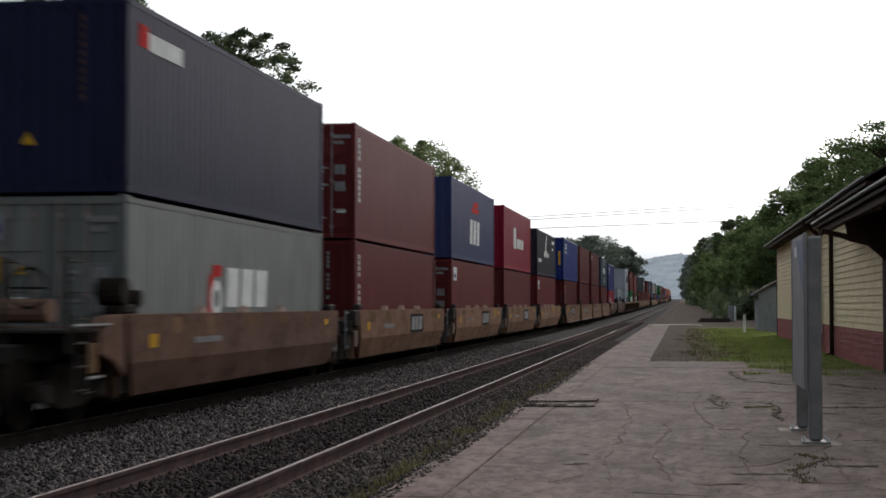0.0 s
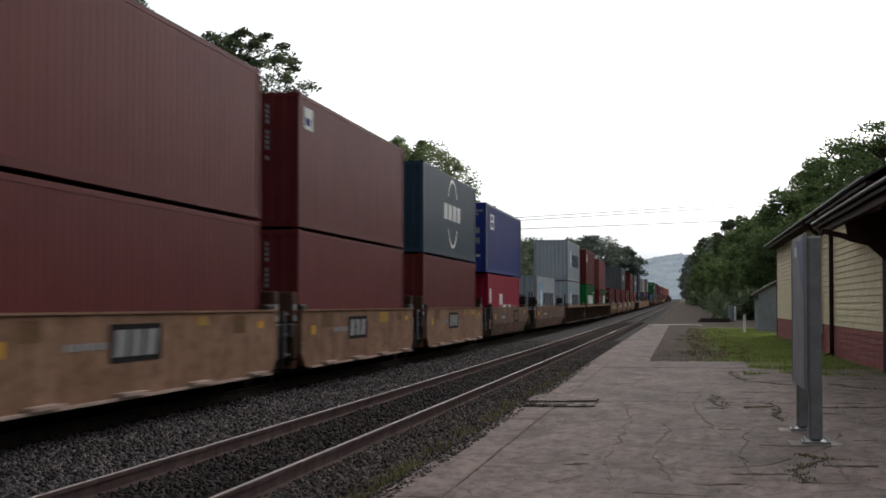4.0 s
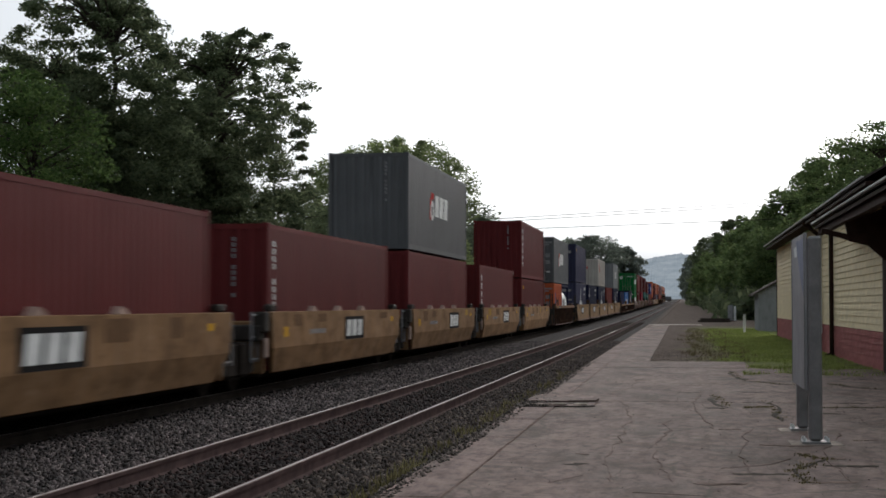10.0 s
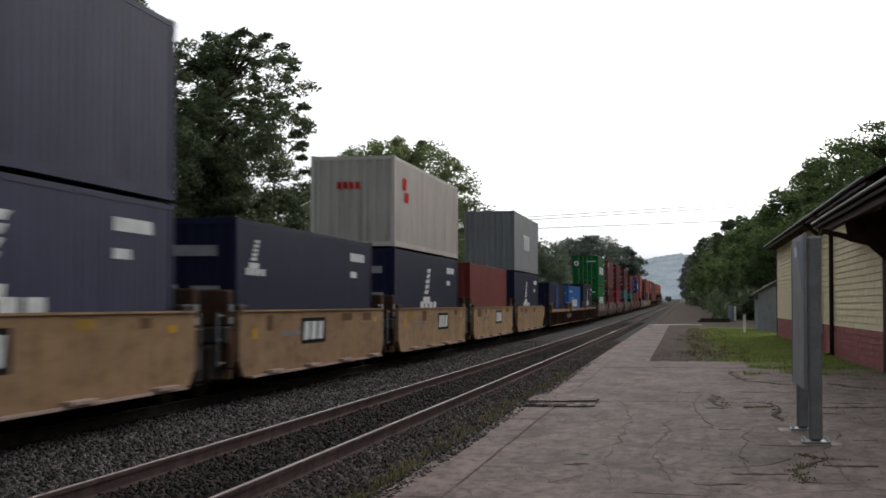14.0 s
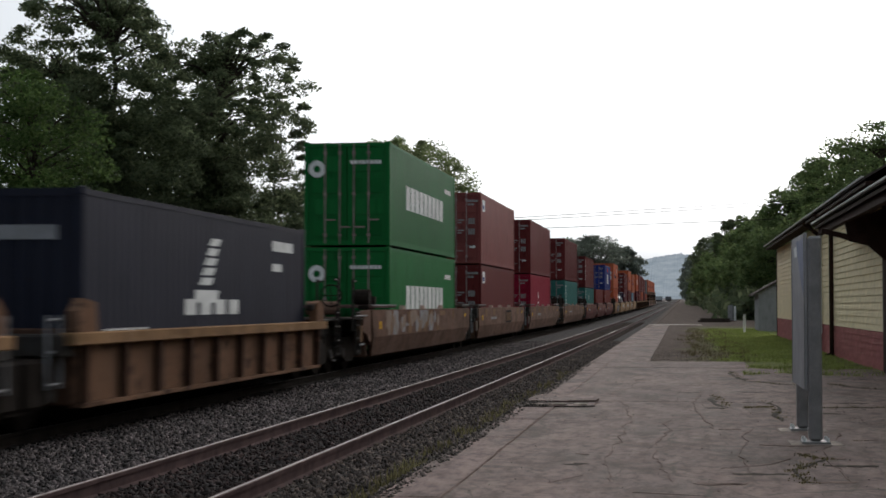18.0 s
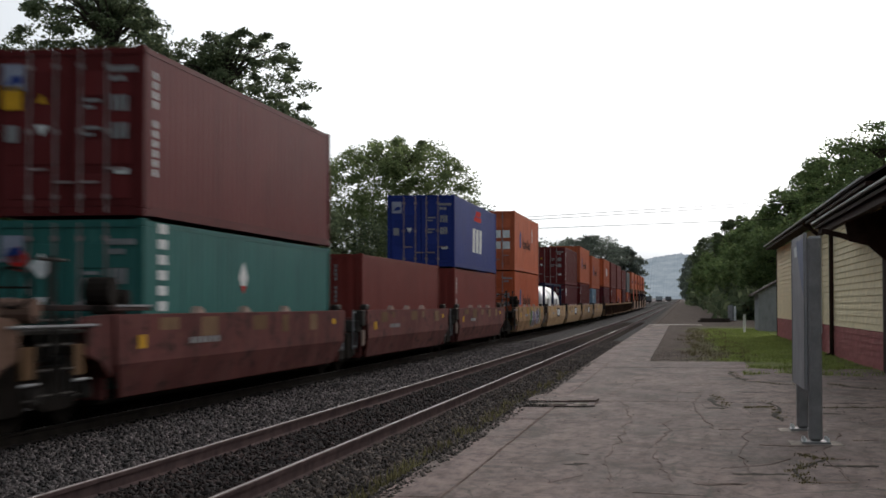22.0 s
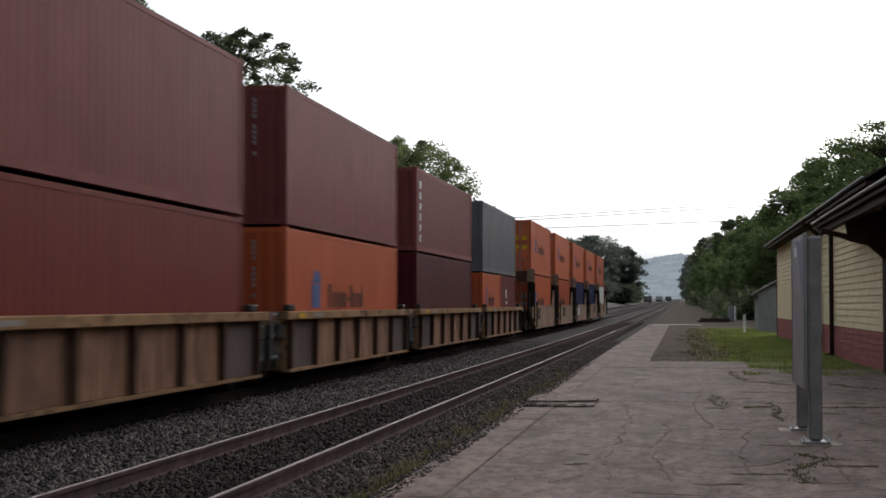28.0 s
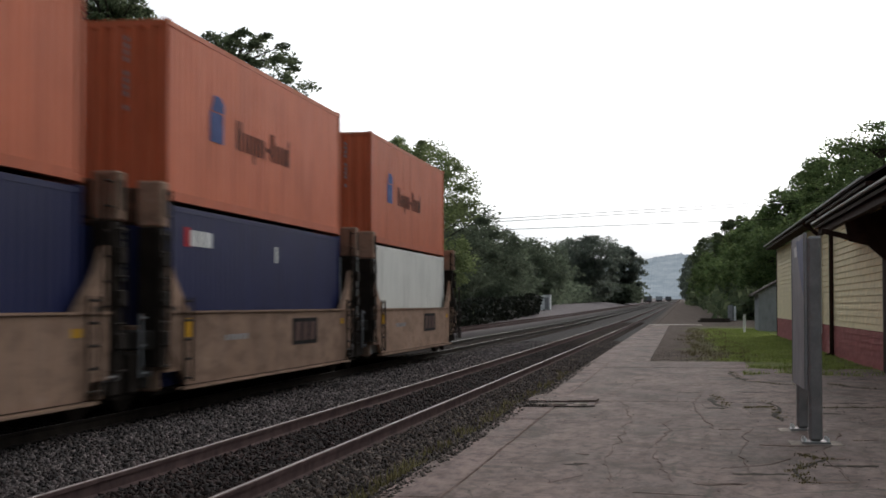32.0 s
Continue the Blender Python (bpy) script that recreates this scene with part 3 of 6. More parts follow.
def leaf_material(name, dark, light, trans=0.35):
    m, nt, p, tc = base_mat(name, 0.7, 0, 0.1)
    geo = nt.nodes.new("ShaderNodeNewGeometry")
    col = ramp(nt, geo.outputs["Random Per Island"], [(0.0, dark), (1.0, light)])
    big = ramp(nt, tex_noise(nt, tc.outputs["Object"], 0.5, 3), [(0.3, (0.65, 0.65, 0.65, 1)), (0.7, (1.15, 1.15, 1.1, 1))])
    col = mixed(nt, 1.0, col, big, "MULTIPLY")
    nt.links.new(col, p.inputs["Base Color"])
    t = nt.nodes.new("ShaderNodeBsdfTranslucent")
    nt.links.new(col, t.inputs["Color"])
    mx = nt.nodes.new("ShaderNodeMixShader")
    mx.inputs[0].default_value = trans
    nt.links.new(p.outputs[0], mx.inputs[1])
    nt.links.new(t.outputs[0], mx.inputs[2])
    nt.links.new(mx.outputs[0], nt.nodes["Material Output"].inputs["Surface"])
    return m


GRASS = leaf_material("green_grass", (0.16, 0.21, 0.055, 1), (0.32, 0.37, 0.12, 1))
BROWN_WEED = leaf_material("brown_weed", (0.1, 0.082, 0.055, 1), (0.2, 0.16, 0.105, 1))
DRY = leaf_material("dry_grass", (0.095, 0.085, 0.042, 1), (0.2, 0.175, 0.085, 1))
rng0 = np.random.default_rng(11)


def scatter(x0, x1, y0, y1, n, z):
    return [(x0 + (x1 - x0) * a_ + bend(y0 + (y1 - y0) * b_)[0], y0 + (y1 - y0) * b_, z + bend(y0 + (y1 - y0) * b_)[1]) for a_, b_ in rng0.random((n, 2))]


blades("lawn", "patch of short green grass beside the station", [p_ for p_ in scatter(0.6, 5.0, 38.5, 104, 5200, -0.085) if p_[0] > 1.45 + 0.9 * noise.noise((p_[0] * 0.6, p_[1] * 0.12, 3)) and (p_[1] > 46 or p_[0] > 2.9 + 1.2 * noise.noise((p_[0], p_[1] * 0.5, 7)))], 0.075, GRASS, 5, 9, 0.16)
blades("dry_grass", "dry grass and weeds on the stony verge", scatter(0.2, 2.4, 46.5, 104, 200, -0.085) + scatter(-3.0, -2.66, 10, 16.5, 150, -0.19) + scatter(-3.1, -2.64, 16, 40, 110, -0.19), 0.13, DRY, 6, 10, 0.07)
blades("weeds", "brown seeding weeds and dry stalks in front of the lawn", [p_ for p_ in scatter(-0.6, 3.0, 46.2, 92, 480, -0.085) if abs(p_[0] - 1.1) < 0.7 + 1.6 * noise.noise((p_[0] * 0.8, p_[1] * 0.2, 9))], 0.1, BROWN_WEED, 14, 8, 0.2)
blades("weeds", "ragged green grass along the broken edge of the concrete", [p_ for p_ in scatter(1.6, 5.0, 36.8, 41.5, 240, PLAT_Z) if noise.noise((p_[0] * 1.3, p_[1] * 0.5, 2)) > 0.05], 0.09, GRASS, 15, 9, 0.12)
mossy = []
for k, (x0, y0, x1, y1, half) in enumerate(CRACKS[:10]):
    for j in range(16):
        u = random.random()
        mossy.append((x0 + (x1 - x0) * u + random.gauss(0, 0.03), y0 + (y1 - y0) * u + random.gauss(0, 0.06), PLAT_Z))
blades("moss", "low moss and weeds growing out of the platform cracks", mossy, 0.022, leaf_material("moss", (0.08, 0.065, 0.027, 1), (0.17, 0.145, 0.065, 1)), 16, 7, 0.05)
stones("spilled_gravel", "gravel and dirt spilled onto the platform edge", [(-2.72, -2.5, 10, 45, PLAT_Z - 0.008, 2600, 0.02), (-2.72, -2.2, 25.0, 27.5, PLAT_Z, 300, 0.03), (2.4, 4.9, 22, 44, PLAT_Z + 0.001, 1400, 0.006)], stone_material("spilled_stone", (0.04, 0.032, 0.026, 1), (0.17, 0.14, 0.12, 1)), 17)
stones("grit", "fine loose grit on the old platform", [(-2.0, 4.8, 9, 44, PLAT_Z + 0.002, 900, 0.007)], stone_material("grit_stone", (0.07, 0.058, 0.05, 1), (0.3, 0.26, 0.22, 1)), 12)
stones("gravel", "brown gravel beside the platform strip", [(-0.9, 2.2, 45.6, 112, -0.09, 9000, 0.022)], stone_material("gravel_stone", (0.07, 0.052, 0.043, 1), (0.26, 0.2, 0.165, 1)), 13)

# ---- information sign on two steel posts ----
SIGN = plain("grey_sign_panel", (0.36, 0.345, 0.35, 1), 0.5, 0.0, 2, 0.2)
sign = thing("information_sign", "grey metal sign panel on two bolted steel posts", "sign")
sign.matrix_basis = pose(1.60, 18.95, PLAT_Z)
for yy, nm in ((0.0, 2.52), (1.95, 2.56)):
    post = part("post", Geo().worn(-0.08, 0.08, yy - 0.08, yy + 0.08, 0.03, nm, 0.03), GALV, sign)
    part("base_plate", Geo().worn(-0.17, 0.17, yy - 0.17, yy + 0.17, 0.004, 0.03, 0.005), GALV, post)
    for bx in (-0.135, 0.135):
        for by in (-0.135, 0.135):
            part("bolt", Geo().rod((bx, yy + by, 0.03), (bx, yy + by, 0.075), 0.022, 8), MARK["white"], post)
    part("footing", Geo().worn(-0.32, 0.32, yy - 0.3, yy + 0.3, -0.05, 0.006, 0.01), PALE, sign, "small concrete footing")
part("panel", Geo().worn(-0.118, -0.083, -0.03, 2.06, 0.64, 2.56, 0.008), SIGN, sign)
for ya, yb in ((-0.03, 0.02), (2.01, 2.06)):
    part("panel_edge", Geo().worn(-0.126, -0.1185, ya, yb, 0.64, 2.56, 0.003), GALV, sign)
part("emblem", Geo().prism([(1.1, 2.3), (1.5, 2.3), (1.6, 2.42), (1.15, 2.44)], 0, -0.124, -0.1185), MARK["white"], sign, "pale emblem")
part("picture", Geo().prism([(0.06, 1.75), (0.7, 2.1), (1.3, 2.5), (0.06, 2.5)], 0, -0.122, -0.1185), MARK["paleviolet"], sign, "pale blue curved field")

# ---- station ----
YELLOW = plain("yellow_clapboard", (0.86, 0.71, 0.47, 1), 0.7, 0, 2, 0.15, 0.1, 30)
REDBAND = plain("red_brown_clapboard", (0.36, 0.12, 0.115, 1), 0.7, 0, 2, 0.3)
TRIM = plain("dark_brown_trim", (0.035, 0.02, 0.016, 1), 0.7)
ROOF = plain("weathered_roof", (0.085, 0.07, 0.062, 1), 0.85, 0, 2, 0.35, 0.4)
PALEMETAL = plain("pale_gutter_paint", (0.7, 0.68, 0.66, 1), 0.5, 0, 4, 0.2)
station = thing("station_building", "yellow clapboard railway station with red-brown base and wide dark eaves", "building")
SX, S0, S1 = 5.06, 20.0, 82.4
part("wall", Geo().box(SX + 0.03, SX + 8, S0, S1 - 0.03, -0.3, 4.55), YELLOW, station)
row, z = 0, -0.1
while z < 4.4:
    hgt = 0.187 if z > 0.95 else 0.168
    matl = YELLOW if z > 0.93 else REDBAND
    cuts = [S0, 56.4 if row % 2 else 68.0 + (row % 3) * 1.7, S1]
    for a_, b_ in zip(cuts, cuts[1:]):
        prof = [(SX - 0.035, z), (SX + 0.028, z), (SX + 0.028, z + hgt), (SX - 0.008, z + hgt)]
        part("board", Geo().prism([(p_[0], p_[1]) for p_ in prof], 1, a_ + 0.002, b_ - 0.002), matl, station)
    z += hgt + 0.006
    row += 1
part("corner_trim", Geo().worn(SX - 0.06, SX + 0.12, S1 - 0.02, S1 + 0.06, -0.1, 4.5, 0.01), TRIM, station)
part("pilaster", Geo().worn(SX - 0.12, SX - 0.037, 38.2, 38.9, -0.1, 4.2, 0.015), TRIM, station, "dark red-brown upright")
part("roof", Geo().prism([(4.42, 4.70), (4.42, 4.76), (9.1, 7.5), (13.8, 4.76), (13.8, 4.70), (9.1, 7.42)], 1, 38.0, 83.0), ROOF, station)
part("soffit", Geo().prism([(4.46, 4.56), (SX - 0.04, 4.6), (SX - 0.04, 4.66), (4.46, 4.655)], 1, 38.05, 82.95), TRIM, station)
part("gutter", Geo().prism([(4.37, 4.76), (4.38, 4.745), (4.405, 4.745), (4.415, 4.775), (4.408, 4.775), (4.4, 4.752), (4.384, 4.752), (4.378, 4.763), (4.378, 4.785), (4.37, 4.785)], 1, 38.0, 83.0), PALEMETAL, station, "pale metal gutter")
part("canopy_roof", Geo().prism([(3.82, 3.965), (3.82, 4.02), (6.2, 5.35), (6.2, 5.28)], 1, 12.0, 45.6), ROOF, station)
part("canopy_gutter", Geo().prism([(3.77, 4.01), (3.78, 3.995), (3.805, 3.995), (3.815, 4.025), (3.808, 4.025), (3.8, 4.002), (3.784, 4.002), (3.778, 4.013), (3.778, 4.035), (3.77, 4.035)], 1, 12.0, 45.6), PALEMETAL, station, "pale metal gutter")
part("canopy_soffit", Geo().prism([(3.86, 3.84), (SX - 0.04, 4.1), (SX - 0.04, 4.16), (3.86, 3.925)], 1, 12.05, 45.5), TRIM, station)
part("beam", Geo().worn(3.95, 4.1, 12, 45.4, 3.66, 3.85, 0.01), TRIM, station)
for yy in (14.0, 26.0, 38.3):
    part("bracket", Geo().prism([(SX - 0.125, 2.72), (4.55, 3.08), (4.08, 3.2), (3.98, 3.66), (SX - 0.125, 4.0)], 1, yy - 0.1, yy + 0.1), TRIM, station, "broad dark timber bracket")
    part("brace", Geo().prism([(4.07, 3.22), (3.42, 3.40), (3.42, 3.52), (4.07, 3.36)], 1, yy - 0.08, yy + 0.08), TRIM, station)
for yy, top, rr in ((56.4, 4.4, 0.075), (51.9, 4.45, 0.075)):
    part("downspout", Geo().rod((SX - 0.12, yy, -0.1), (SX - 0.12, yy, top - 0.25), rr, 10).rod((SX - 0.12, yy, top - 0.25), (4.38, yy, top + 0.24), rr, 10).rod((SX - 0.12, yy, -0.02), (SX - 0.32, yy, -0.08), rr, 10), TRIM, station, "dark brown downspout")
part("conduit", Geo().rod((SX - 0.1, 55.9, 0.6), (SX - 0.1, 55.9, 4.3), 0.035, 8), PALEMETAL, station, "thin white conduit")
part("wall_lamp", Geo().rod((SX - 0.06, 57.2, 2.55), (SX - 0.3, 57.2, 2.62), 0.03).rod((SX - 0.3, 57.2, 2.68), (SX - 0.3, 57.2, 2.5), 0.05, 10, 0.11), GALV, station)
for yy in (44.0, 46.2, 78.5, 79.6, 77.1):
    part("footing_stone", Geo().worn(SX - 0.5, SX - 0.05, yy, yy + 0.7, -0.2, -0.06, 0.03), COPING, station)

# ---- small things past the station ----
SHEDMAT = plain("grey_shed_boards", (0.27, 0.275, 0.285, 1), 0.7, 0, 2, 0.2)
shed = thing("garden_shed", "small grey shed with a pitched dark roof", "shed")
shed.matrix_basis = pose(4.75, 96.5, 0.0)
for i in range(20):
    part("board", Geo().worn(i * 0.2, i * 0.2 + 0.192, 0, 0.04, -0.15, 2.35 + 0.52 * min(i * 0.2 + 0.1, 3.9 - i * 0.2), 0.006), SHEDMAT, shed)
part("wall", Geo().box(0, 4.0, 0.05, 5, -0.2, 2.3), SHEDMAT, shed)
part("roof", Geo().prism([(-0.35, 2.18), (2.0, 3.5), (4.35, 2.18), (4.35, 2.3), (2.0, 3.62), (-0.35, 2.3)], 1, -0.3, 5.3), ROOF, shed)
marker = thing("marker_post", "short white marker post in the grass", "post")
marker.matrix_basis = pose(3.68, 91.5, -0.1)
part("post", Geo().worn(-0.07, 0.07, -0.07, 0.07, 0, 1.15, 0.012), MARK["white"], marker)
part("cap", Geo().worn(-0.08, 0.08, -0.08, 0.08, 1.152, 1.19, 0.012), MARK["grey"], marker)
box = thing("relay_cabinet", "pale grey trackside relay cabinet", "cabinet")
box.matrix_basis = pose(4.45 + bend(142)[0], 142, bend(142)[1] - 0.1)
part("body", Geo().worn(-0.32, 0.14, -0.3, 0.3, 0.1, 1.5, 0.02), SHEDMAT, box)
part("door", Geo().worn(-0.28, 0.1, -0.325, -0.302, 0.2, 1.4, 0.01), MARK["grey"], box)
part("base", Geo().box(-0.36, 0.46, -0.32, 0.32, -0.1, 0.1), COPING, box)
part("side_box", Geo().worn(0.2, 0.42, -0.2, 0.2, 0.1, 1.42, 0.02), MARK["white"], box, "narrow white box")
pile = thing("tie_pile", "low pile of dark discarded railway ties", "timber pile")
pile.matrix_basis = pose(2.75 + bend(136)[0], 136, bend(136)[1] - 0.085)
for k, (dx, dy, dz, rz) in enumerate(((0, 0, 0, 82), (0.15, 0.45, 0, 97), (-0.1, 0.85, 0, 88), (0.1, 0.4, 0.18, 75))):
    tt = part("tie", Geo().worn(-0.11, 0.11, -1.3, 1.3, 0.0, 0.175, 0.012), TIE, pile)
    tt.matrix_basis = pose(dx, dy, dz, 0, 0, rz)

# ---- across the tracks ----
hut = thing("white_hut", "small white trackside hut with a flat dark roof", "hut")
hut.matrix_basis = pose(-19.9 + bend(222)[0], 222, bend(222)[1] + ground_height(-19.9, 222) - 0.05)
part("wall", Geo().worn(-0.75, 0.75, -0.9, 0.9, 0, 2.2, 0.03), MARK["white"], hut)
part("door", Geo().worn(-0.1, 0.5, -0.94, -0.902, 0.05, 1.8, 0.01), MARK["grey"], hut)
part("roof", Geo().worn(-0.85, 0.85, -1.0, 1.0, 2.205, 2.3, 0.02), ROOF, hut)
for (bx, by, col, lab) in ((-13.4, 560, "midgrey", "low grey freight wagon standing far down the line"), (-8.4, 800, "midgrey", "low dull freight wagon standing far down the line"), (-11.5, 700, "lightgrey", "low pale freight wagon far down the line")):
    wg = thing("gondola_wagon", lab, "freight wagon")
    wg.matrix_basis = pose(bx + bend(by)[0], by, bend(by)[1])
    part("body", Geo().worn(-1.5, 1.5, 0, 14, 1.0, 2.5, 0.05), PAINT[col], wg)
    part("top_rail", Geo().worn(-1.56, 1.56, -0.05, 14.05, 2.503, 2.62, 0.03), STEEL_DARK, wg)
    part("underframe", Geo().box(-1.3, 1.3, 0.2, 13.8, 0.5, 0.99), IRON, wg)
    for yy in (1.5, 3.3, 10.7, 12.5):
        for xx in (-0.75, 0.75):
            part("wheel", Geo().rod((xx - 0.07, yy, 0.48), (xx + 0.07, yy, 0.48), 0.47, 16), IRON, wg)

# ---- wires ----
for k, (y0, z0, z1, sag) in enumerate(((150, 15.8, 7.9, 0.5), (150, 15.5, 7.6, 0.5), (152, 12.7, 7.95, 0.4))):
    pts = [(-70 + 140 * i / 40, y0 + 6 * i / 40, z1 + (z0 - z1) * i / 40 - sag * (1 - (i / 20 - 1) ** 2)) for i in range(41)]
    ring5 = [(0.032 * math.cos(1.2566 * m_), 0.032 * math.sin(1.2566 * m_)) for m_ in range(5)]
    g = Geo().add([(x_, y_ + a_, z_ + b_) for x_, y_, z_ in pts for a_, b_ in ring5],
                  [(5 * n_ + m_, 5 * n_ + (m_ + 1) % 5, 5 * n_ + 5 + (m_ + 1) % 5, 5 * n_ + 5 + m_) for n_ in range(40) for m_ in range(5)])
    wire = part("overhead_wire", g, STEEL_DARK, None)
    tagged(wire, "thin overhead wire crossing above the tracks", "wire", "overhead wires")


# ---- trees ----
BARK = plain("grey_brown_bark", (0.06, 0.048, 0.04, 1), 0.95, 0, 4, 0.4, 0.5, 25)
LEAF = {"dark": leaf_material("dark_leaves", (0.065, 0.09, 0.05, 1), (0.175, 0.205, 0.115, 1), 0.6),
        "deep": leaf_material("deep_green_leaves", (0.04, 0.08, 0.022, 1), (0.115, 0.165, 0.055, 1), 0.5),
        "light": leaf_material("light_leaves", (0.11, 0.145, 0.06, 1), (0.255, 0.3, 0.14, 1), 0.6),
        "wood": leaf_material("woodland_leaves", (0.075, 0.12, 0.045, 1), (0.205, 0.265, 0.105, 1), 0.45),
        # distance haze is mixed into the next two leaf colours: paler, greyer greens
        "haze": leaf_material("painted_haze_leaves_mid", (0.1, 0.125, 0.085, 1), (0.145, 0.17, 0.12, 1), 0.65),
        "far": leaf_material("painted_haze_leaves_far", (0.135, 0.16, 0.135, 1), (0.185, 0.21, 0.175, 1), 0.68)}


def tree(x, y, height, spread, leaves, size, kind, seed, label, trunk_h=0.25, clumps=60, fill=0.35, name="tree", stretch=1.0, tuft=0.21, lobe=0.3, flat_spray=0.55, dome=0.8):
    rng = np.random.default_rng(seed)
    bz = bend(y)[1] + ground_height(x, y)
    t = thing(name, label, "tree", "trees along the railway")
    t.matrix_basis = pose(x + bend(y)[0], y, bz - 0.1)
    g = Geo()
    r0 = 0.018 * height + 0.06
    lean = rng.normal(0, 0.03, 2) * height
    top = Vector((lean[0], lean[1], height * 0.86))
    pts = [Vector((0, 0, 0)).lerp(top, k / 6) + Vector((rng.normal(0, 0.02) * height * (k > 0), rng.normal(0, 0.02) * height * (k > 0), 0)) for k in range(7)]
    for k in range(6):
        g.rod(pts[k], pts[k + 1], r0 * (1 - k / 6.6), 8, r0 * (1 - (k + 1) / 6.6))
    # sprays set evenly round an uneven crown, with a share inside it
    c0 = height * (trunk_h + 1) / 2
    half = height * (1 - trunk_h) / 2
    cen = []
    lobes = rng.normal(0, 1, (9, 3))
    lobes /= np.linalg.norm(lobes, axis=1)[:, None]
    for i in range(clumps):
        dz = 1 - 2 * (i + 0.5) / clumps
        az = 2.39996 * i + rng.normal(0, 0.25)
        d = np.array([math.cos(az) * math.sqrt(1 - dz * dz), math.sin(az) * math.sqrt(1 - dz * dz), dz])
        rr = (0.86 + 0.14 * rng.random()) if rng.random() < 0.55 else (fill + (0.9 - fill) * rng.random())
        rr *= 1.06 - lobe + lobe * max(0, (lobes @ d).max()) ** 2
        taper = 1.0 + 0.12 * d[2]
        up = math.copysign(abs(d[2]) ** dome, d[2]) * (rr if d[2] < 0.8 else max(rr, 0.8))
        cen.append((lean[0] * 0.6 + d[0] * rr * spread * taper, lean[1] * 0.6 + d[1] * rr * spread * taper * stretch, c0 + up * half))
    cen = np.array(cen)
    for c in cen[:min(clumps, 46)]:
        z = max(height * 0.12, min(height * 0.8, c[2] - 0.45 * math.hypot(c[0], c[1])))
        k = z / (height * 0.86) * 6
        a_ = pts[min(5, int(k))].lerp(pts[min(5, int(k)) + 1], k - int(k))
        m_ = a_.lerp(Vector(c), 0.5) + Vector((0, 0, 0.05 * height * rng.random()))
        g.rod(a_, m_, r0 * 0.26, 5, r0 * 0.14)
        g.rod(m_, Vector(c), r0 * 0.14, 5, r0 * 0.04)
    part("trunk", g, BARK, t, "branching grey-brown trunk")
    n = leaves
    which = rng.integers(0, clumps, n)
    cr = spread * tuft * (0.5 + 0.9 * rng.random(clumps))
    q = rng.normal(0, 1, (n, 3))
    q *= 0.5
    q /= np.maximum(1.0, np.linalg.norm(q, axis=1))[:, None]
    q[:, 2] = q[:, 2] * flat_spray - 0.28 * (q[:, 0] ** 2 + q[:, 1] ** 2)
    # a share of the leaves follows the twigs inwards
    along = np.where(rng.random(n) < 0.15, rng.random(n) * 0.3, 0.0)[:, None]
    P = cen[which] * (1 - along) + np.array([lean[0] * 0.6, lean[1] * 0.6, c0 - 0.25 * half]) * along + q * (cr[which] * 1.3)[:, None]
    P[:, 2] = np.maximum(P[:, 2], height * 0.05)
    u = rng.normal(0, 1, (n, 3))
    u[:, 2] *= 0.5
    u /= np.linalg.norm(u, axis=1)[:, None]
    w = rng.normal(0, 1, (n, 3))
    w -= u * (u * w).sum(1)[:, None]
    w /= np.linalg.norm(w, axis=1)[:, None]
    s = size * (0.6 + 0.8 * rng.random(n))[:, None]
    V = np.stack([P - u * s, P + w * s * 0.45, P + u * s, P - w * s * 0.45], 1).reshape(-1, 3)
    me = raw_mesh("crown", V, np.arange(4 * n).reshape(-1, 4), np.full(n, 4))
    part("crown", me, LEAF[kind], t, "crown of small leaves with gaps")
    return t


# big trees over the line, near to far
tree(-22.0, 70, 15.9, 4.5, 62000, 0.105, "dark", 21, "tall dark locust tree with an open feathery crown", 0.05, 340, 0.1, tuft=0.10, flat_spray=0.42, lobe=0.36)
tree(-24.8, 64, 17.2, 4.5, 74000, 0.105, "dark", 22, "tall dark tree with a dense lower crown", 0.04, 360, 0.1, tuft=0.115, flat_spray=0.45, lobe=0.32)
tree(-23.0, 51, 10.9, 2.8, 36000, 0.085, "deep", 23, "smaller bright green tree in front of taller ones", 0.06, 130, 0.1)
tree(-24.0, 76, 15.0, 3.6, 34000, 0.11, "dark", 46, "tall dark feathery tree between two taller ones", 0.04, 240, 0.1, tuft=0.125, flat_spray=0.45)
tree(-28.2, 65, 14.4, 4.0, 46000, 0.10, "dark", 24, "tall thin-topped dark tree", 0.05, 280, 0.1, tuft=0.115, flat_spray=0.45)
tree(-27.0, 76, 12.5, 5.0, 34000, 0.16, "dark", 37, "dark leafy tree behind taller ones", 0.03, 120, 0.1)
tree(-20.8, 108, 13.9, 5.8, 80000, 0.115, "light", 25, "broad round tree with airy light foliage", 0.06, 520, 0.1, tuft=0.11, lobe=0.1, flat_spray=0.6, dome=0.62)
tree(-22.6, 86, 9.2, 3.4, 24000, 0.12, "dark", 26, "low dark bushy tree", 0.02, 60, 0.15)
tree(-23.2, 97, 8.6, 4.2, 22000, 0.13, "dark", 36, "low dark bushy tree", 0.02, 60, 0.15)
tree(-23.8, 124, 7.0, 4.2, 16000, 0.16, "dark", 38, "low dark bushy tree", 0.02, 60, 0.15)
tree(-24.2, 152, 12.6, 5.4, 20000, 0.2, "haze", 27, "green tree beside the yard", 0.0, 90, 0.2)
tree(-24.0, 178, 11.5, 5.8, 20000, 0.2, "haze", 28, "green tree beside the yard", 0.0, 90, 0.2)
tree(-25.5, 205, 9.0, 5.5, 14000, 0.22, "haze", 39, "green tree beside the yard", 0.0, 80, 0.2)
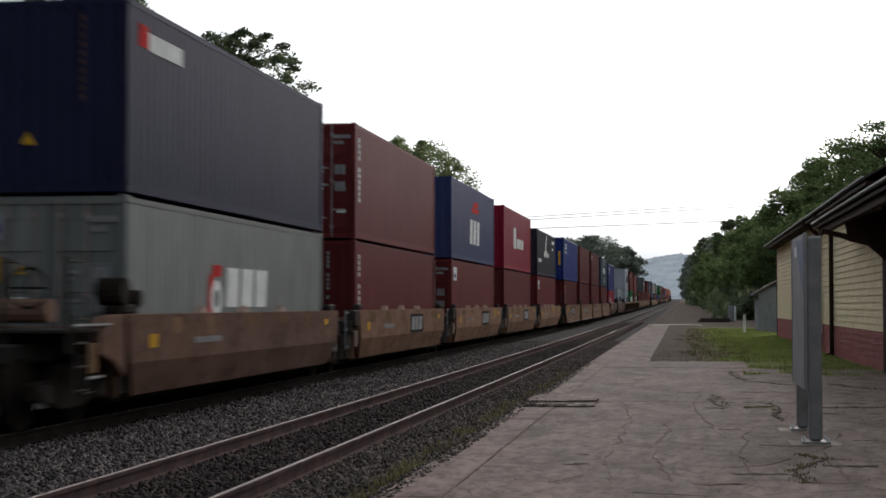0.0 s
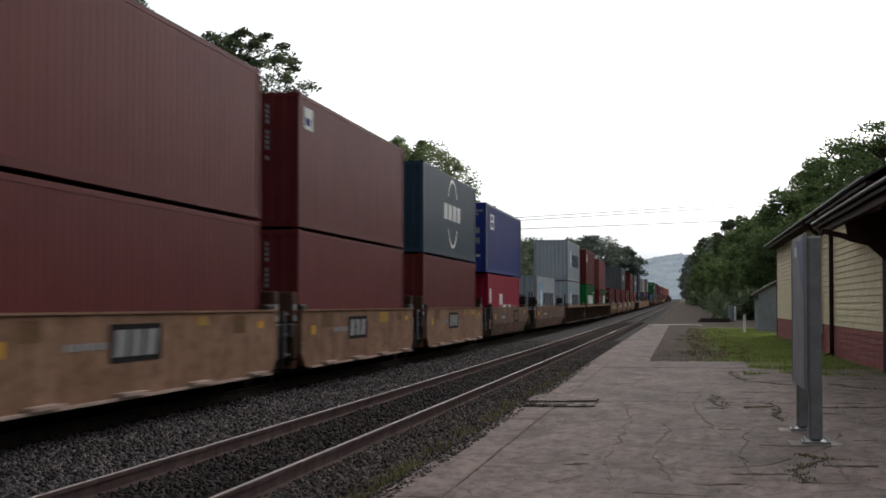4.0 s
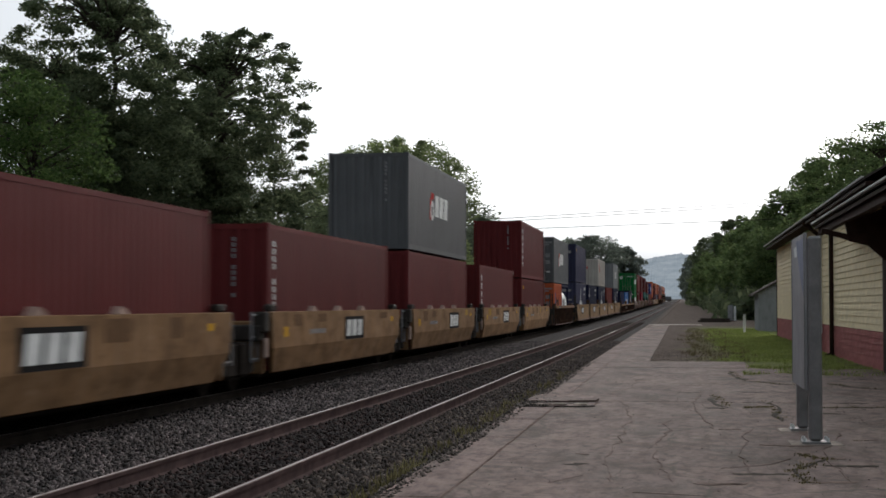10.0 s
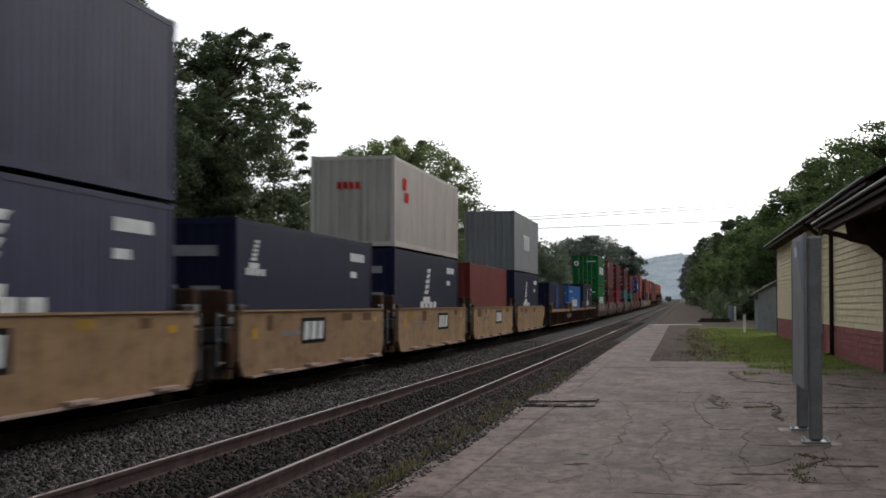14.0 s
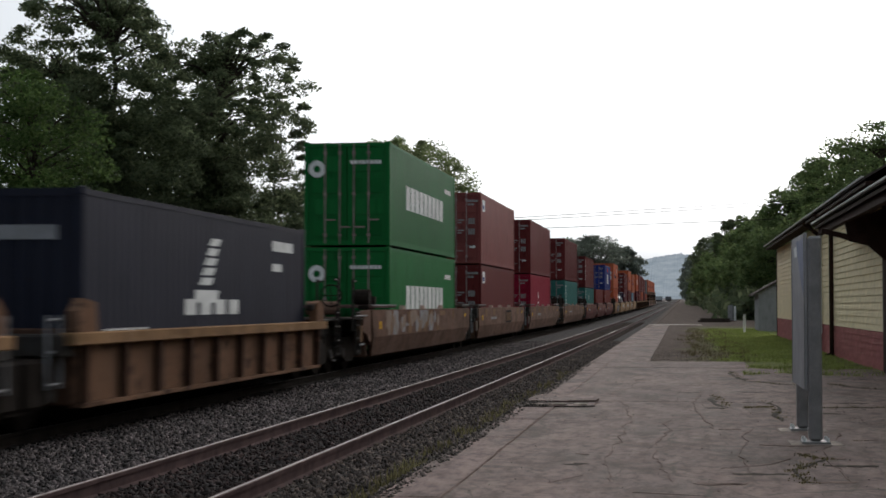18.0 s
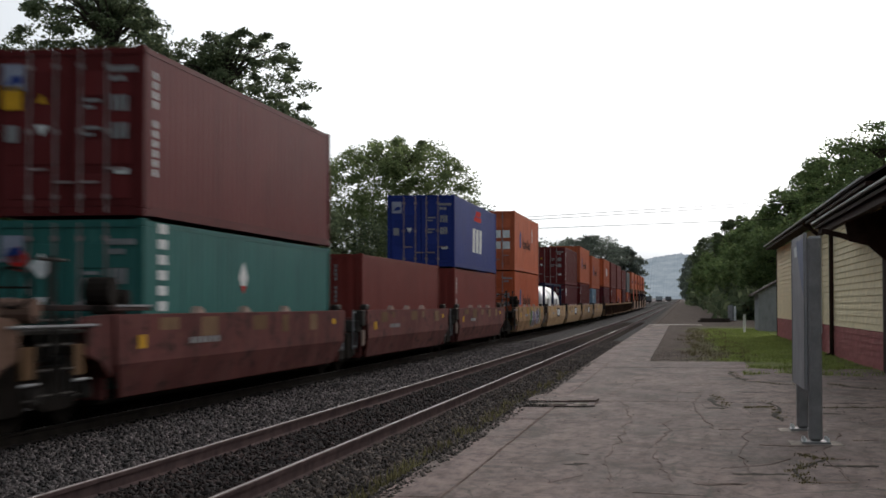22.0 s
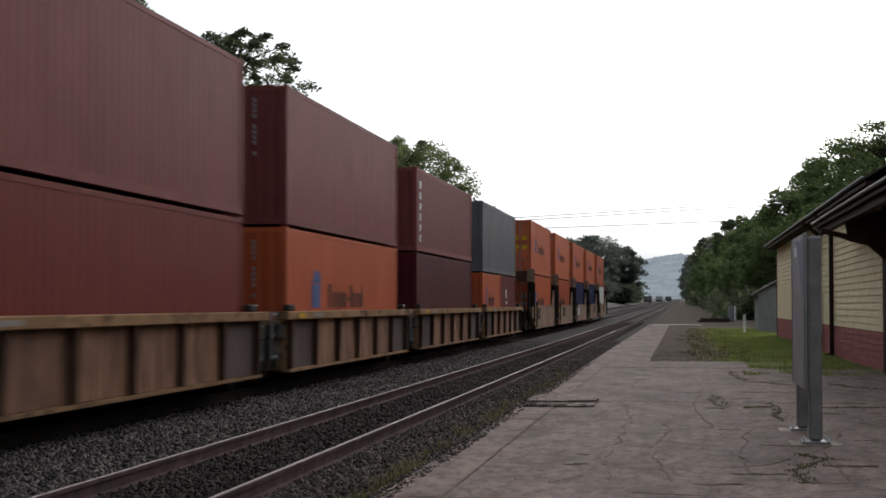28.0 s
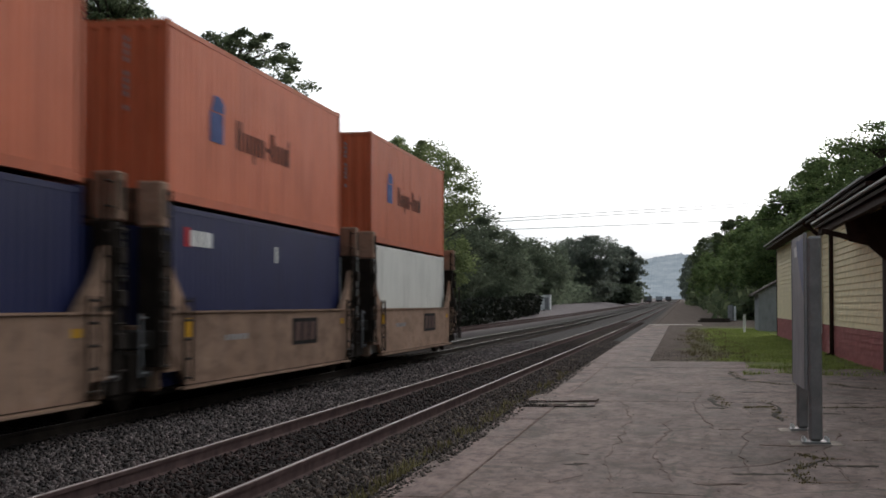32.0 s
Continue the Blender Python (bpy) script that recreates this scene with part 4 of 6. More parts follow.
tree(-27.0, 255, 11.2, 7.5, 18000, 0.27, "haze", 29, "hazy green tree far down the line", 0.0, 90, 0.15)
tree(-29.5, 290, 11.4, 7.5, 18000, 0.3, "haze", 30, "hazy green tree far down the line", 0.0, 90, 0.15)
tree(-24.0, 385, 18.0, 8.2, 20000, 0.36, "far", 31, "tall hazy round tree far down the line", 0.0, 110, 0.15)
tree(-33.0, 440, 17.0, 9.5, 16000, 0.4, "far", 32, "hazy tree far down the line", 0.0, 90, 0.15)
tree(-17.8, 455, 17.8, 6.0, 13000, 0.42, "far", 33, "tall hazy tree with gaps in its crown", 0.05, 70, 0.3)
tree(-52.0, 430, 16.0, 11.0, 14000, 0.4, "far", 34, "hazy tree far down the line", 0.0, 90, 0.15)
# unseen trees behind the camera, added to keep sky light off the box ends
for i, (x, y, h, sp) in enumerate(((-30, -34, 16, 7.5), (-19, -40, 17, 7.0), (-9, -62, 17, 7.0), (2, -64, 16, 7.0), (13, -42, 17, 7.5), (25, -36, 16, 7.5), (-42, -28, 16, 7.5))):
    tree(x, y, h, sp, 6000, 0.4, "dark", 140 + i, "unseen tree added behind the camera to block sky light", 0.0, 80, 0.1)
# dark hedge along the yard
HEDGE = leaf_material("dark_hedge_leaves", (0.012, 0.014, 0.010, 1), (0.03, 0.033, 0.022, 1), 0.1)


def thicket(name, label, x0, wide, y0, y1, low, high, n, size, material, seed):
    rng = np.random.default_rng(seed)
    y = y0 + (y1 - y0) * rng.random(n)
    top = high * (0.75 + 0.25 * np.sin(y * 0.23 + seed) * np.sin(y * 0.071))
    p_ = np.column_stack([x0 + rng.normal(0, wide, n), y, low + (top - low) * rng.random(n) ** 0.8])
    p_[:, 0] += np.array([bend(v)[0] for v in y])
    p_[:, 2] += np.array([bend(v)[1] + (1.25 * min(1, max(0, (v - 130) / 110)) if x0 < -16 else 0) for v in y])
    u, w = rng.normal(0, size, (n, 3)), rng.normal(0, size, (n, 3))
    me = raw_mesh(name, np.stack([p_ - u, p_ + w, p_ + u, p_ - w], 1).reshape(-1, 3), np.arange(4 * n).reshape(-1, 4), np.full(n, 4))
    me.materials.append(material)
    return tagged(new(name, me), label, name, kind="stuff")


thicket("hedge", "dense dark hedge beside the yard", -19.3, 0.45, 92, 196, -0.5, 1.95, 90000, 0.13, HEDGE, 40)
thicket("undergrowth", "dark undergrowth below the trees along the line", 7.5, 1.3, 150, 420, -0.3, 4.2, 26000, 0.3, LEAF["dark"], 41)
thicket("undergrowth", "dark undergrowth below far trees along the line", 4.8, 1.2, 420, 760, -0.3, 5.5, 16000, 0.45, LEAF["dark"], 42)
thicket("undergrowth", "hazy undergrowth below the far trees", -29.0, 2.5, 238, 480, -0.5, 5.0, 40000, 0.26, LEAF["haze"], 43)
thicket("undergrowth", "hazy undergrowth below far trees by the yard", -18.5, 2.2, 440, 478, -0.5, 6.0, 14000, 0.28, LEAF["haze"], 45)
thicket("undergrowth", "dark undergrowth below the big trees", -24.5, 1.6, 44, 140, -0.5, 4.5, 80000, 0.075, LEAF["dark"], 44)
# wooded side behind the station
NEAR_WOOD = (
        (16.8, 155, 18.0, 5.6, 40000, 0.16, "wood"), (15.5, 185, 19.2, 4.6, 40000, 0.18, "wood"), (18.4, 143, 18.6, 5.2, 34000, 0.15, "wood"), (12.2, 174, 14.6, 4.2, 34000, 0.18, "wood"),
        (10.4, 204, 13.4, 4.8, 24000, 0.24, "wood"), (13.5, 235, 15.4, 6.0, 22000, 0.28, "wood"), (9.6, 303, 14.6, 6.0, 22000, 0.32, "wood"), (8.6, 405, 19.0, 6.5, 14000, 0.38, "dark"))
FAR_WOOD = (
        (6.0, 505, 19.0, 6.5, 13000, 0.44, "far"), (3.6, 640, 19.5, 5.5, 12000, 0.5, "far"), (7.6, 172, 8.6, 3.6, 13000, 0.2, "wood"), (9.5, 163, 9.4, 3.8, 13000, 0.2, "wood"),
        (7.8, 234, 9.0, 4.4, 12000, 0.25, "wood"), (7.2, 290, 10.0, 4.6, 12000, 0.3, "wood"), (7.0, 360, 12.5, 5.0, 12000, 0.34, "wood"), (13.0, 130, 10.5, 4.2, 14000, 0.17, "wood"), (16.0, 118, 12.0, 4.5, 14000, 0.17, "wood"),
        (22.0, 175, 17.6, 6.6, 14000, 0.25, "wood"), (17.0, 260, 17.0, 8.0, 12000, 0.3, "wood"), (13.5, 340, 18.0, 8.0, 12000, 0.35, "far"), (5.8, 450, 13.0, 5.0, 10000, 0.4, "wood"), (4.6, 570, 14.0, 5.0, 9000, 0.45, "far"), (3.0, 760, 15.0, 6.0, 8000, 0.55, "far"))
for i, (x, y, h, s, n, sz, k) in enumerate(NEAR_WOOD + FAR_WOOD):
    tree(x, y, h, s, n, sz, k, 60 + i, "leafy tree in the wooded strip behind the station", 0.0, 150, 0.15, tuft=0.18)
tree(9.4, 300, 18.6, 4.6, 15000, 0.26, "dark", 91, "tall dark feathery tree that stands out of the woods", 0.05, 130, 0.1, tuft=0.13, flat_spray=0.45, lobe=0.4)
tree(12.6, 312, 18.4, 3.4, 9000, 0.26, "dark", 92, "slim dark feathery tree in the woods", 0.05, 90, 0.1, tuft=0.14, flat_spray=0.45, lobe=0.4)

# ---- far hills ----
HILL, hnt, hpn, htc = base_mat("haze_glow_hills", 1.0, 0, 0)
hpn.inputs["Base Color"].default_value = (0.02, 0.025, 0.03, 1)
# hills glow pale blue-grey by emission, which paints in the haze of distance
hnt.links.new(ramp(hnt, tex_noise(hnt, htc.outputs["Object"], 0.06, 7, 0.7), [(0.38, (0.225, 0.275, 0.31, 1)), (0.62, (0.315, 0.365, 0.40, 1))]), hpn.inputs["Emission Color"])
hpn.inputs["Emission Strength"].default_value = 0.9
g = Geo()
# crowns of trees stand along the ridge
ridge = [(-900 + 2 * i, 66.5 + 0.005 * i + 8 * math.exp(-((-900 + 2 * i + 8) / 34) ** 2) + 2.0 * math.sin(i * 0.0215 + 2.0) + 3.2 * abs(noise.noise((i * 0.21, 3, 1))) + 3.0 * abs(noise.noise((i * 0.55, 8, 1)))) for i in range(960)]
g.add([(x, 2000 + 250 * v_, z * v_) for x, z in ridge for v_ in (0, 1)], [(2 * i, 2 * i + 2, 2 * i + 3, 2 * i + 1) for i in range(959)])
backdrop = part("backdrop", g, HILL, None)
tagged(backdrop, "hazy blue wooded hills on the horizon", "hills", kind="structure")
# ---- the train ----
MOVERS = []                      # things of the train: object, metres along it


def mover(ob, s):
    MOVERS.append((ob, s))
    return ob


W2 = 1.219


def wall_geo(length, height, side):
    """A corrugated side sheet between the rails."""
    z0, z1, dep = 0.16, height - 0.11, 0.007
    n = max(4, int((length - 0.36) / 0.278))
    pitch = (length - 0.36) / n
    prof = []
    for i in range(n):
        y0 = 0.18 + i * pitch
        prof += [(y0, dep), (y0 + pitch * 0.12, 0), (y0 + pitch * 0.5, 0), (y0 + pitch * 0.62, dep)]
    prof.append((length - 0.18, dep))
    x = side * (W2 - 0.012)
    v, f = [], []
    for yy, d in prof:
        v += [(x - side * d, yy, z0), (x - side * d, yy, z1)]
    for i in range(len(prof) - 1):
        f.append((2 * i, 2 * i + 2, 2 * i + 3, 2 * i + 1))
    return Geo().add(v, f)


def smooth_wall_geo(length, height, side):
    g = Geo()
    n = int(length / 1.2)
    x = side * (W2 - 0.03)
    a_, b_ = sorted((x, x - side * 0.02))
    g.box(a_, b_, 0.15, length - 0.15, 0.16, height - 0.11)
    for i in range(1, n):
        yy = i * length / n
        a_, b_ = sorted((x + side * 0.001, x + side * 0.012))
        g.box(a_, b_, yy - 0.03, yy + 0.03, 0.17, height - 0.12)
    return g


def frame_geo(length, height):
    g = Geo()
    for x0, x1 in ((-W2, -W2 + 0.12), (W2 - 0.12, W2)):
        for y0, y1 in ((0, 0.16), (length - 0.16, length)):
            g.worn(x0, x1, y0, y1, 0.118, height - 0.118, 0.012)
            g.worn(x0 - 0.002, x1 + 0.002, y0 - 0.004, y1 + 0.018, 0, 0.118, 0.012)
            g.worn(x0 - 0.002, x1 + 0.002, y0 - 0.004, y1 + 0.018, height - 0.118, height, 0.012)
        g.box(x0 + 0.01, x1 - 0.004, 0.179, length - 0.179, 0.02, 0.165)
        g.box(x0 + 0.01, x1 - 0.006, 0.179, length - 0.179, height - 0.115, height - 0.03)
    for y0, y1 in ((0.01, 0.12), (length - 0.12, length - 0.01)):
        g.box(-W2 + 0.125, W2 - 0.125, y0, y1, 0.02, 0.15)
        g.box(-W2 + 0.125, W2 - 0.125, y0, y1, height - 0.13, height - 0.02)
    return g


def roof_geo(length, height):
    g = Geo()
    n = int(length / 0.42)
    step = (length - 0.3) / n
    prof = []
    for i in range(n):
        y0 = 0.15 + i * step
        prof += [(y0, 0), (y0 + step * 0.15, 0.02), (y0 + step * 0.6, 0.02), (y0 + step * 0.75, 0)]
    v = []
    for yy, d in prof:
        v += [(-W2 + 0.1, yy, height - 0.055 + d), (W2 - 0.1, yy, height - 0.055 + d)]
    return g.add(v, [(2 * i, 2 * i + 1, 2 * i + 3, 2 * i + 2) for i in range(len(prof) - 1)])


def floor_geo(length):
    return Geo().box(-W2 + 0.125, W2 - 0.125, 0.13, length - 0.13, 0.09, 0.13)


def blind_geo(height, y, out):
    """The closed corrugated end."""
    prof = []
    n = 8
    pitch = (2 * W2 - 0.26) / n
    for i in range(n):
        x0 = -W2 + 0.13 + i * pitch
        prof += [(x0, 0.045), (x0 + pitch * 0.15, 0), (x0 + pitch * 0.5, 0), (x0 + pitch * 0.65, 0.045)]
    v = []
    for x, d in prof + [(W2 - 0.13, 0.045)]:
        v += [(x, y - out * d, 0.15), (x, y - out * d, height - 0.13)]
    return Geo().add(v, [(2 * i, 2 * i + 2, 2 * i + 3, 2 * i + 1) for i in range(len(prof))])


def door_geo(height, y, out, side):
    x0, x1 = sorted((side * 0.012, side * (W2 - 0.128)))
    y0, y1 = sorted((y - out * 0.035, y - out * 0.09))
    return Geo().worn(x0, x1, y0, y1, 0.155, height - 0.135, 0.008)


def panel_geo(height, y, out, side, k):
    x0, x1 = sorted((side * 0.012, side * (W2 - 0.128)))
    h4 = (height - 0.5) / 4
    return Geo().worn(x0 + 0.12, x1 - 0.1, *sorted((y - out * 0.0345, y - out * 0.014)), 0.27 + k * h4, 0.27 + k * h4 + h4 * 0.72, 0.008)


def bar_geo(height, y, out, x):
    g = Geo().rod((x, y + out * 0.006, 0.06), (x, y + out * 0.006, height - 0.06), 0.019, 7)
    for z in (0.3, 0.5 * height, height - 0.3):
        g.worn(x - 0.045, x + 0.045, *sorted((y - out * 0.016, y + out * 0.02)), z - 0.04, z + 0.04, 0.006)
    low = 0.7 if abs(x) > 0.4 else 0.5
    return g.worn(x - 0.02, x + 0.3, *sorted((y + out * 0.026, y + out * 0.036)), low, low + 0.04, 0.004)


def container(col, length=12.192, height=2.896, doors=True, ribbed=True, label="", light_posts=False):
    m = PAINT[col]
    fm = m
    c = thing("shipping_container", label, "shipping container", "containers on the train")
    key = (length, height)
    for s in (1, -1):
        part("side_wall", shared(("side_wall", s, ribbed, *key), lambda: (wall_geo if ribbed else smooth_wall_geo)(length, height, s), m), m, c)
    part("frame", shared(("frame", *key), lambda: frame_geo(length, height), fm), fm, c)
    part("roof", shared(("roof", *key), lambda: roof_geo(length, height), m), m, c)
    part("floor", shared(("floor", *key), lambda: floor_geo(length), IRON), IRON, c)
    if light_posts:
        for ya, yb in ((0.0, 0.3), (length - 0.3, length)):
            part("corner_post", shared(("corner_post", ya, *key), lambda: Geo().worn(W2 + 0.003, W2 + 0.012, ya, yb, 0.12, height - 0.1, 0.003), PAINT["darkgrey"]), PAINT["darkgrey"], c, "grey corner post")
        part("top_rail", shared(("top_rail", *key), lambda: Geo().worn(W2 + 0.003, W2 + 0.01, 0.31, length - 0.31, height - 0.1, height - 0.02, 0.003), PAINT["lightgrey"]), PAINT["lightgrey"], c, "pale grey top rail")
    near_doors = doors
    for yy, out, d in ((0.0, -1, near_doors), (length, 1, not near_doors)):
        if d:
            for s in (-1, 1):
                dr = part("door", shared(("door", s, yy, height), lambda: door_geo(height, yy, out, s), m), m, c)
                for k in range(4 if out < 0 else 0):
                    part("door_panel", shared(("door_panel", s, yy, height, k), lambda: panel_geo(height, yy, out, s, k), m), m, dr)
                for xb in (0.2, 0.62):
                    part("locking_bar", shared(("locking_bar", s, xb, yy, height), lambda: bar_geo(height, yy, out, s * xb), GALVBAR), GALVBAR, dr)
        else:
            part("end_wall", shared(("end_wall", yy, height), lambda: blind_geo(height, yy, out), m), m, c)
    return c


GALVBAR = plain("dull_door_bars", (0.30, 0.23, 0.22, 1), 0.6)


SINGLE = {"lettering": "letter_block", "emblem": "emblem", "label_plate": "label_plate", "label_mark": "label_mark"}


def laid(c, mark, polys, name, axis, lo, hi, label=""):
    """Painted shapes: large ones each by itself, rows of tiny figures as one."""
    if name in SINGLE:
        return [part(SINGLE[name], Geo().prism(poly, axis, lo, hi), MARK[mark], c, label) for poly in polys][0]
    g = Geo()
    for poly in polys:
        g.prism(poly, axis, lo, hi)
    ob = part("number_marking" if name == "number_bars" else name, g, MARK[mark], c, label)
    return tagged(ob, kind="stuff") if len(polys) > 1 else ob


def flat(c, mark, polys, name="marking", off=0.004, label=""):
    """Shapes laid on the side that faces the platform: outlines in metres along and up."""
    return laid(c, mark, polys, name, 0, W2 - 0.008, W2 - 0.008 + off, label)


def rect(y0, z0, y1, z1, slant=0.0):
    return [(y0, z0), (y1, z0), (y1 + slant, z1), (y0 + slant, z1)]


def bars(y0, y1, z0, z1, n, gap=0.28, slant=0.0):
    """A row of n upright bars in place of a word."""
    w = (y1 - y0) / n
    return [rect(y0 + i * w, z0, y0 + (i + 1 - gap) * w, z1, slant) for i in range(n)]


def word(y0, y1, z0, z1, n, slant=0.0):
    """n plain upright blocks in place of a word."""
    return bars(y0, y1, z0, z1, n, 0.22, slant)


def ring(cy, cz, r0, r1, n=16, a0=0.0, a1=1.0):
    """A ring, or a piece of one, as one outline."""
    ang = [2 * math.pi * (a0 + (a1 - a0) * i / n) for i in range(n + 1)]
    if a1 - a0 >= 1:
        ang[-1] -= 0.002
    return [[(cy + r1 * math.cos(q_), cz + r1 * math.sin(q_)) for q_ in ang] + [(cy + r0 * math.cos(q_), cz + r0 * math.sin(q_)) for q_ in ang[::-1]]]


def star(cy, cz, r, n=7):
    return [[(cy + (r if k % 2 == 0 else r * 0.42) * math.sin(math.pi * k / n), cz + (r if k % 2 == 0 else r * 0.42) * math.cos(math.pi * k / n)) for k in range(2 * n)]]


def wing(y0, z0, s):
    """Slanted feather strokes."""
    return [rect(y0 + 0.16 * k * s, z0 + 0.2 * k * s, y0 + (0.75 + 0.12 * k) * s, z0 + (0.2 * k + 0.15) * s, 0.22 * s) for k in range(5)] + [rect(y0 - 0.3 * s, z0 - 0.35 * s, y0 + 1.2 * s, z0 - 0.1 * s, 0.1 * s)]


def on_end(c, mark, shapes, name="marking", y=-0.004, label="", depth=0.006):
    """Shapes on the end that faces up the line: outlines across and up."""
    return laid(c, mark, shapes, name, 1, y - depth, y, label)


def decorate(c, style, length, height):
    L, H = length, height
    k = L / 12.192
    if style == "vert":
        flat(c, "white", [rect(0.42, H - 0.46 - 0.15 * i, 0.56, H - 0.35 - 0.15 * i) for i in range(11) if i != 4], "number_bars")
    elif style == "vertbig":
        flat(c, "white", [rect(0.57, H - 0.64 - 0.33 * i, 0.77, H - 0.42 - 0.33 * i, 0.02) for i in range(6)], "number_bars")
    elif style == "small":
        flat(c, "white", [rect(0.5, H - 0.75, 1.25, H - 0.28)], "label_plate")
        flat(c, "midblue", [rect(0.6, H - 0.66, 1.0, H - 0.5)], "label_mark", 0.008)
    elif style == "yellowplate":
        flat(c, "white", [rect(0.8, H - 1.05, 1.8, H - 0.4)], "label_plate")
        flat(c, "yellow", [rect(0.9, H - 0.7, 1.5, H - 0.5)], "label_mark", 0.008)
    elif style == "mol":
        flat(c, "white", bars(4.9, 7.7, H - 1.65, H - 0.95, 3, 0.2, 0.08), "lettering")
        flat(c, "red", [rect(3.85, H - 1.8, 4.1, H - 1.1, 0.1), rect(4.1, H - 1.12, 4.6, H - 0.92, 0.05)], "emblem")
        flat(c, "white", ring(4.35, H - 1.5, 0.16, 0.32), "emblem_ring", 0.006)
    elif style == "apl":
        flat(c, "white", bars(4.7, 7.6, 0.68, 1.62, 3, 0.28, 0.14), "lettering")
        flat(c, "red", [rect(5.1, 1.92, 7.1, 2.1, 0.25), rect(5.6, 2.13, 6.9, 2.34, 0.3)], "emblem")
    elif style == "kline":
        flat(c, "white", [rect(4.0, H - 1.85, 4.42, H - 0.85, 0.03), rect(4.55, H - 1.85, 5.1, H - 0.85, -0.03)], "emblem")
        flat(c, "white", bars(5.5, 8.6, H - 1.8, H - 1.32, 4, 0.2), "lettering")
        if H < 2.7:
            flat(c, "white", [rect(0.5, 1.35, 1.05, 1.95)], "label_plate")
    elif style == "zim":
        flat(c, "white", wing(5.0, 1.62, 0.85), "emblem")
        flat(c, "white", bars(4.3, 7.5, 1.12, 1.38, 4), "lettering")
        flat(c, "white", bars(0.8, 2.6, 0.75, 0.95, 6), "number_bars")
        flat(c, "white", [rect(9.6, H - 0.55, 11.2, H - 0.35), rect(9.6, H - 0.95, 10.3, H - 0.8)], "label_plate")
    elif style == "zimnear":
        flat(c, "white", wing(0.95, 2.12, 0.42), "emblem")
        flat(c, "white", bars(0.62, 2.0, 1.84, 1.97, 4), "lettering")
        flat(c, "white", [rect(9.6, H - 0.55, 11.2, H - 0.35), rect(9.6, H - 0.95, 10.3, H - 0.8)], "label_plate")
    elif style == "cornerword":
        flat(c, "red", [rect(0.9, H - 0.66, 1.12, H - 0.34)], "emblem")
        flat(c, "white", bars(1.2, 2.4, H - 0.64, H - 0.38, 3, 0.2), "lettering")
        flat(c, "white", [rect(6.45, H - 0.78, 6.62, H - 0.46)], "label_plate")
    elif style == "chr":
        flat(c, "white", word(4.2, 8.2, 1.3, 1.85, 4, 0.05), "lettering")
        flat(c, "white", ring(6.2, 1.55, 1.1, 1.22, 10, 0.08, 0.42) + ring(6.2, 1.55, 1.1, 1.22, 10, 0.58, 0.92), "emblem")
    elif style == "maersk":
        flat(c, "skyblue", [rect(1.95, H - 2.25, 3.5, H - 0.35)], "emblem_field")
        flat(c, "white", star(2.72, H - 1.32, 0.82), "emblem", 0.008)
        flat(c, "dark", bars(4.1, 11.0, H - 1.85, H - 0.95, 6, 0.26, 0.02), "lettering")
    elif style == "eg":
        flat(c, "white", word(2.6 * k, 9.6 * k, H - 1.75, H - 1.05, 9, 0), "lettering")
        flat(c, "white", word(9.9 * k, 11.2 * k, H - 0.75, H - 0.6, 6), "number_bars")
    elif style == "eglow":
        flat(c, "white", word(2.6 * k, 9.4 * k, 1.22, 1.95, 9, 0), "lettering")
        flat(c, "white", bars(9.7 * k, 11.2 * k, H - 0.75, H - 0.6, 6), "number_bars")
    elif style in ("hapag", "hapaglow"):
        z = H - 1.72 if style == "hapag" else 1.22
        flat(c, "blue", [rect(2.2 * k, z, 2.95 * k, z + 0.52), [(2.25 * k, z + 0.54), (3.0 * k, z + 0.54), (3.0 * k, z + 0.7), (2.75 * k, z + 0.82), (2.45 * k, z + 0.82)]], "emblem")
        flat(c, "fadedblack", [rect(3.75 * k, z, 3.87 * k, z + 0.54), rect(3.98 * k, z, 4.1 * k, z + 0.54)] + bars(4.25 * k, 5.75 * k, z, z + 0.36, 6, 0.46) + [rect(4.85 * k, z - 0.16, 4.96 * k, z - 0.01), rect(5.8 * k, z + 0.16, 6.0 * k, z + 0.24)] + bars(6.08 * k, 6.4 * k, z, z + 0.54, 2, 0.45) + bars(6.45 * k, 7.5 * k, z, z + 0.36, 4, 0.46) + [rect(7.4 * k, z, 7.5 * k, z + 0.54)], "lettering")
    elif style == "hanjin":
        flat(c, "white", ring(3.35, 1.35, 0.28, 0.44) + [rect(3.25, 1.2, 3.45, 1.5)], "emblem")
        flat(c, "white", bars(4.05, 8.75, 1.05, 1.58, 6, 0.2), "lettering")
        flat(c, "white", bars(0.8, 3.4, H - 0.5, H - 0.38, 9), "number_bars")
    elif style == "stripe":
        flat(c, "midblue", [[(5.3, 0.2), (7.2, 0.2), (7.1, 1.2), (6.7, 1.3), (6.6, H - 0.15), (5.2, H - 0.15)]], "colour_field")
    elif style == "oocl":
        flat(c, "red", [rect(1.2, H - 0.9, 1.8, H - 0.55, 0.1), rect(1.5, H - 1.25, 2.2, H - 0.95, 0.1)], "emblem")
        on_end(c, "red", bars(-0.45, 0.25, H - 0.95, H - 0.75, 4), "lettering", 0.0)
    elif style == "redletters":
        flat(c, "white", bars(4.6, 7.4, H - 1.75, H - 1.0, 3, 0.35, 0.2), "lettering")
        flat(c, "white", [rect(4.2, H - 1.12, 5.6, H - 1.0, 0.1)], "emblem", 0.007)
    elif style == "senator":
        flat(c, "red", [rect(0.5, H - 0.66, 0.85, H - 0.32)], "emblem")
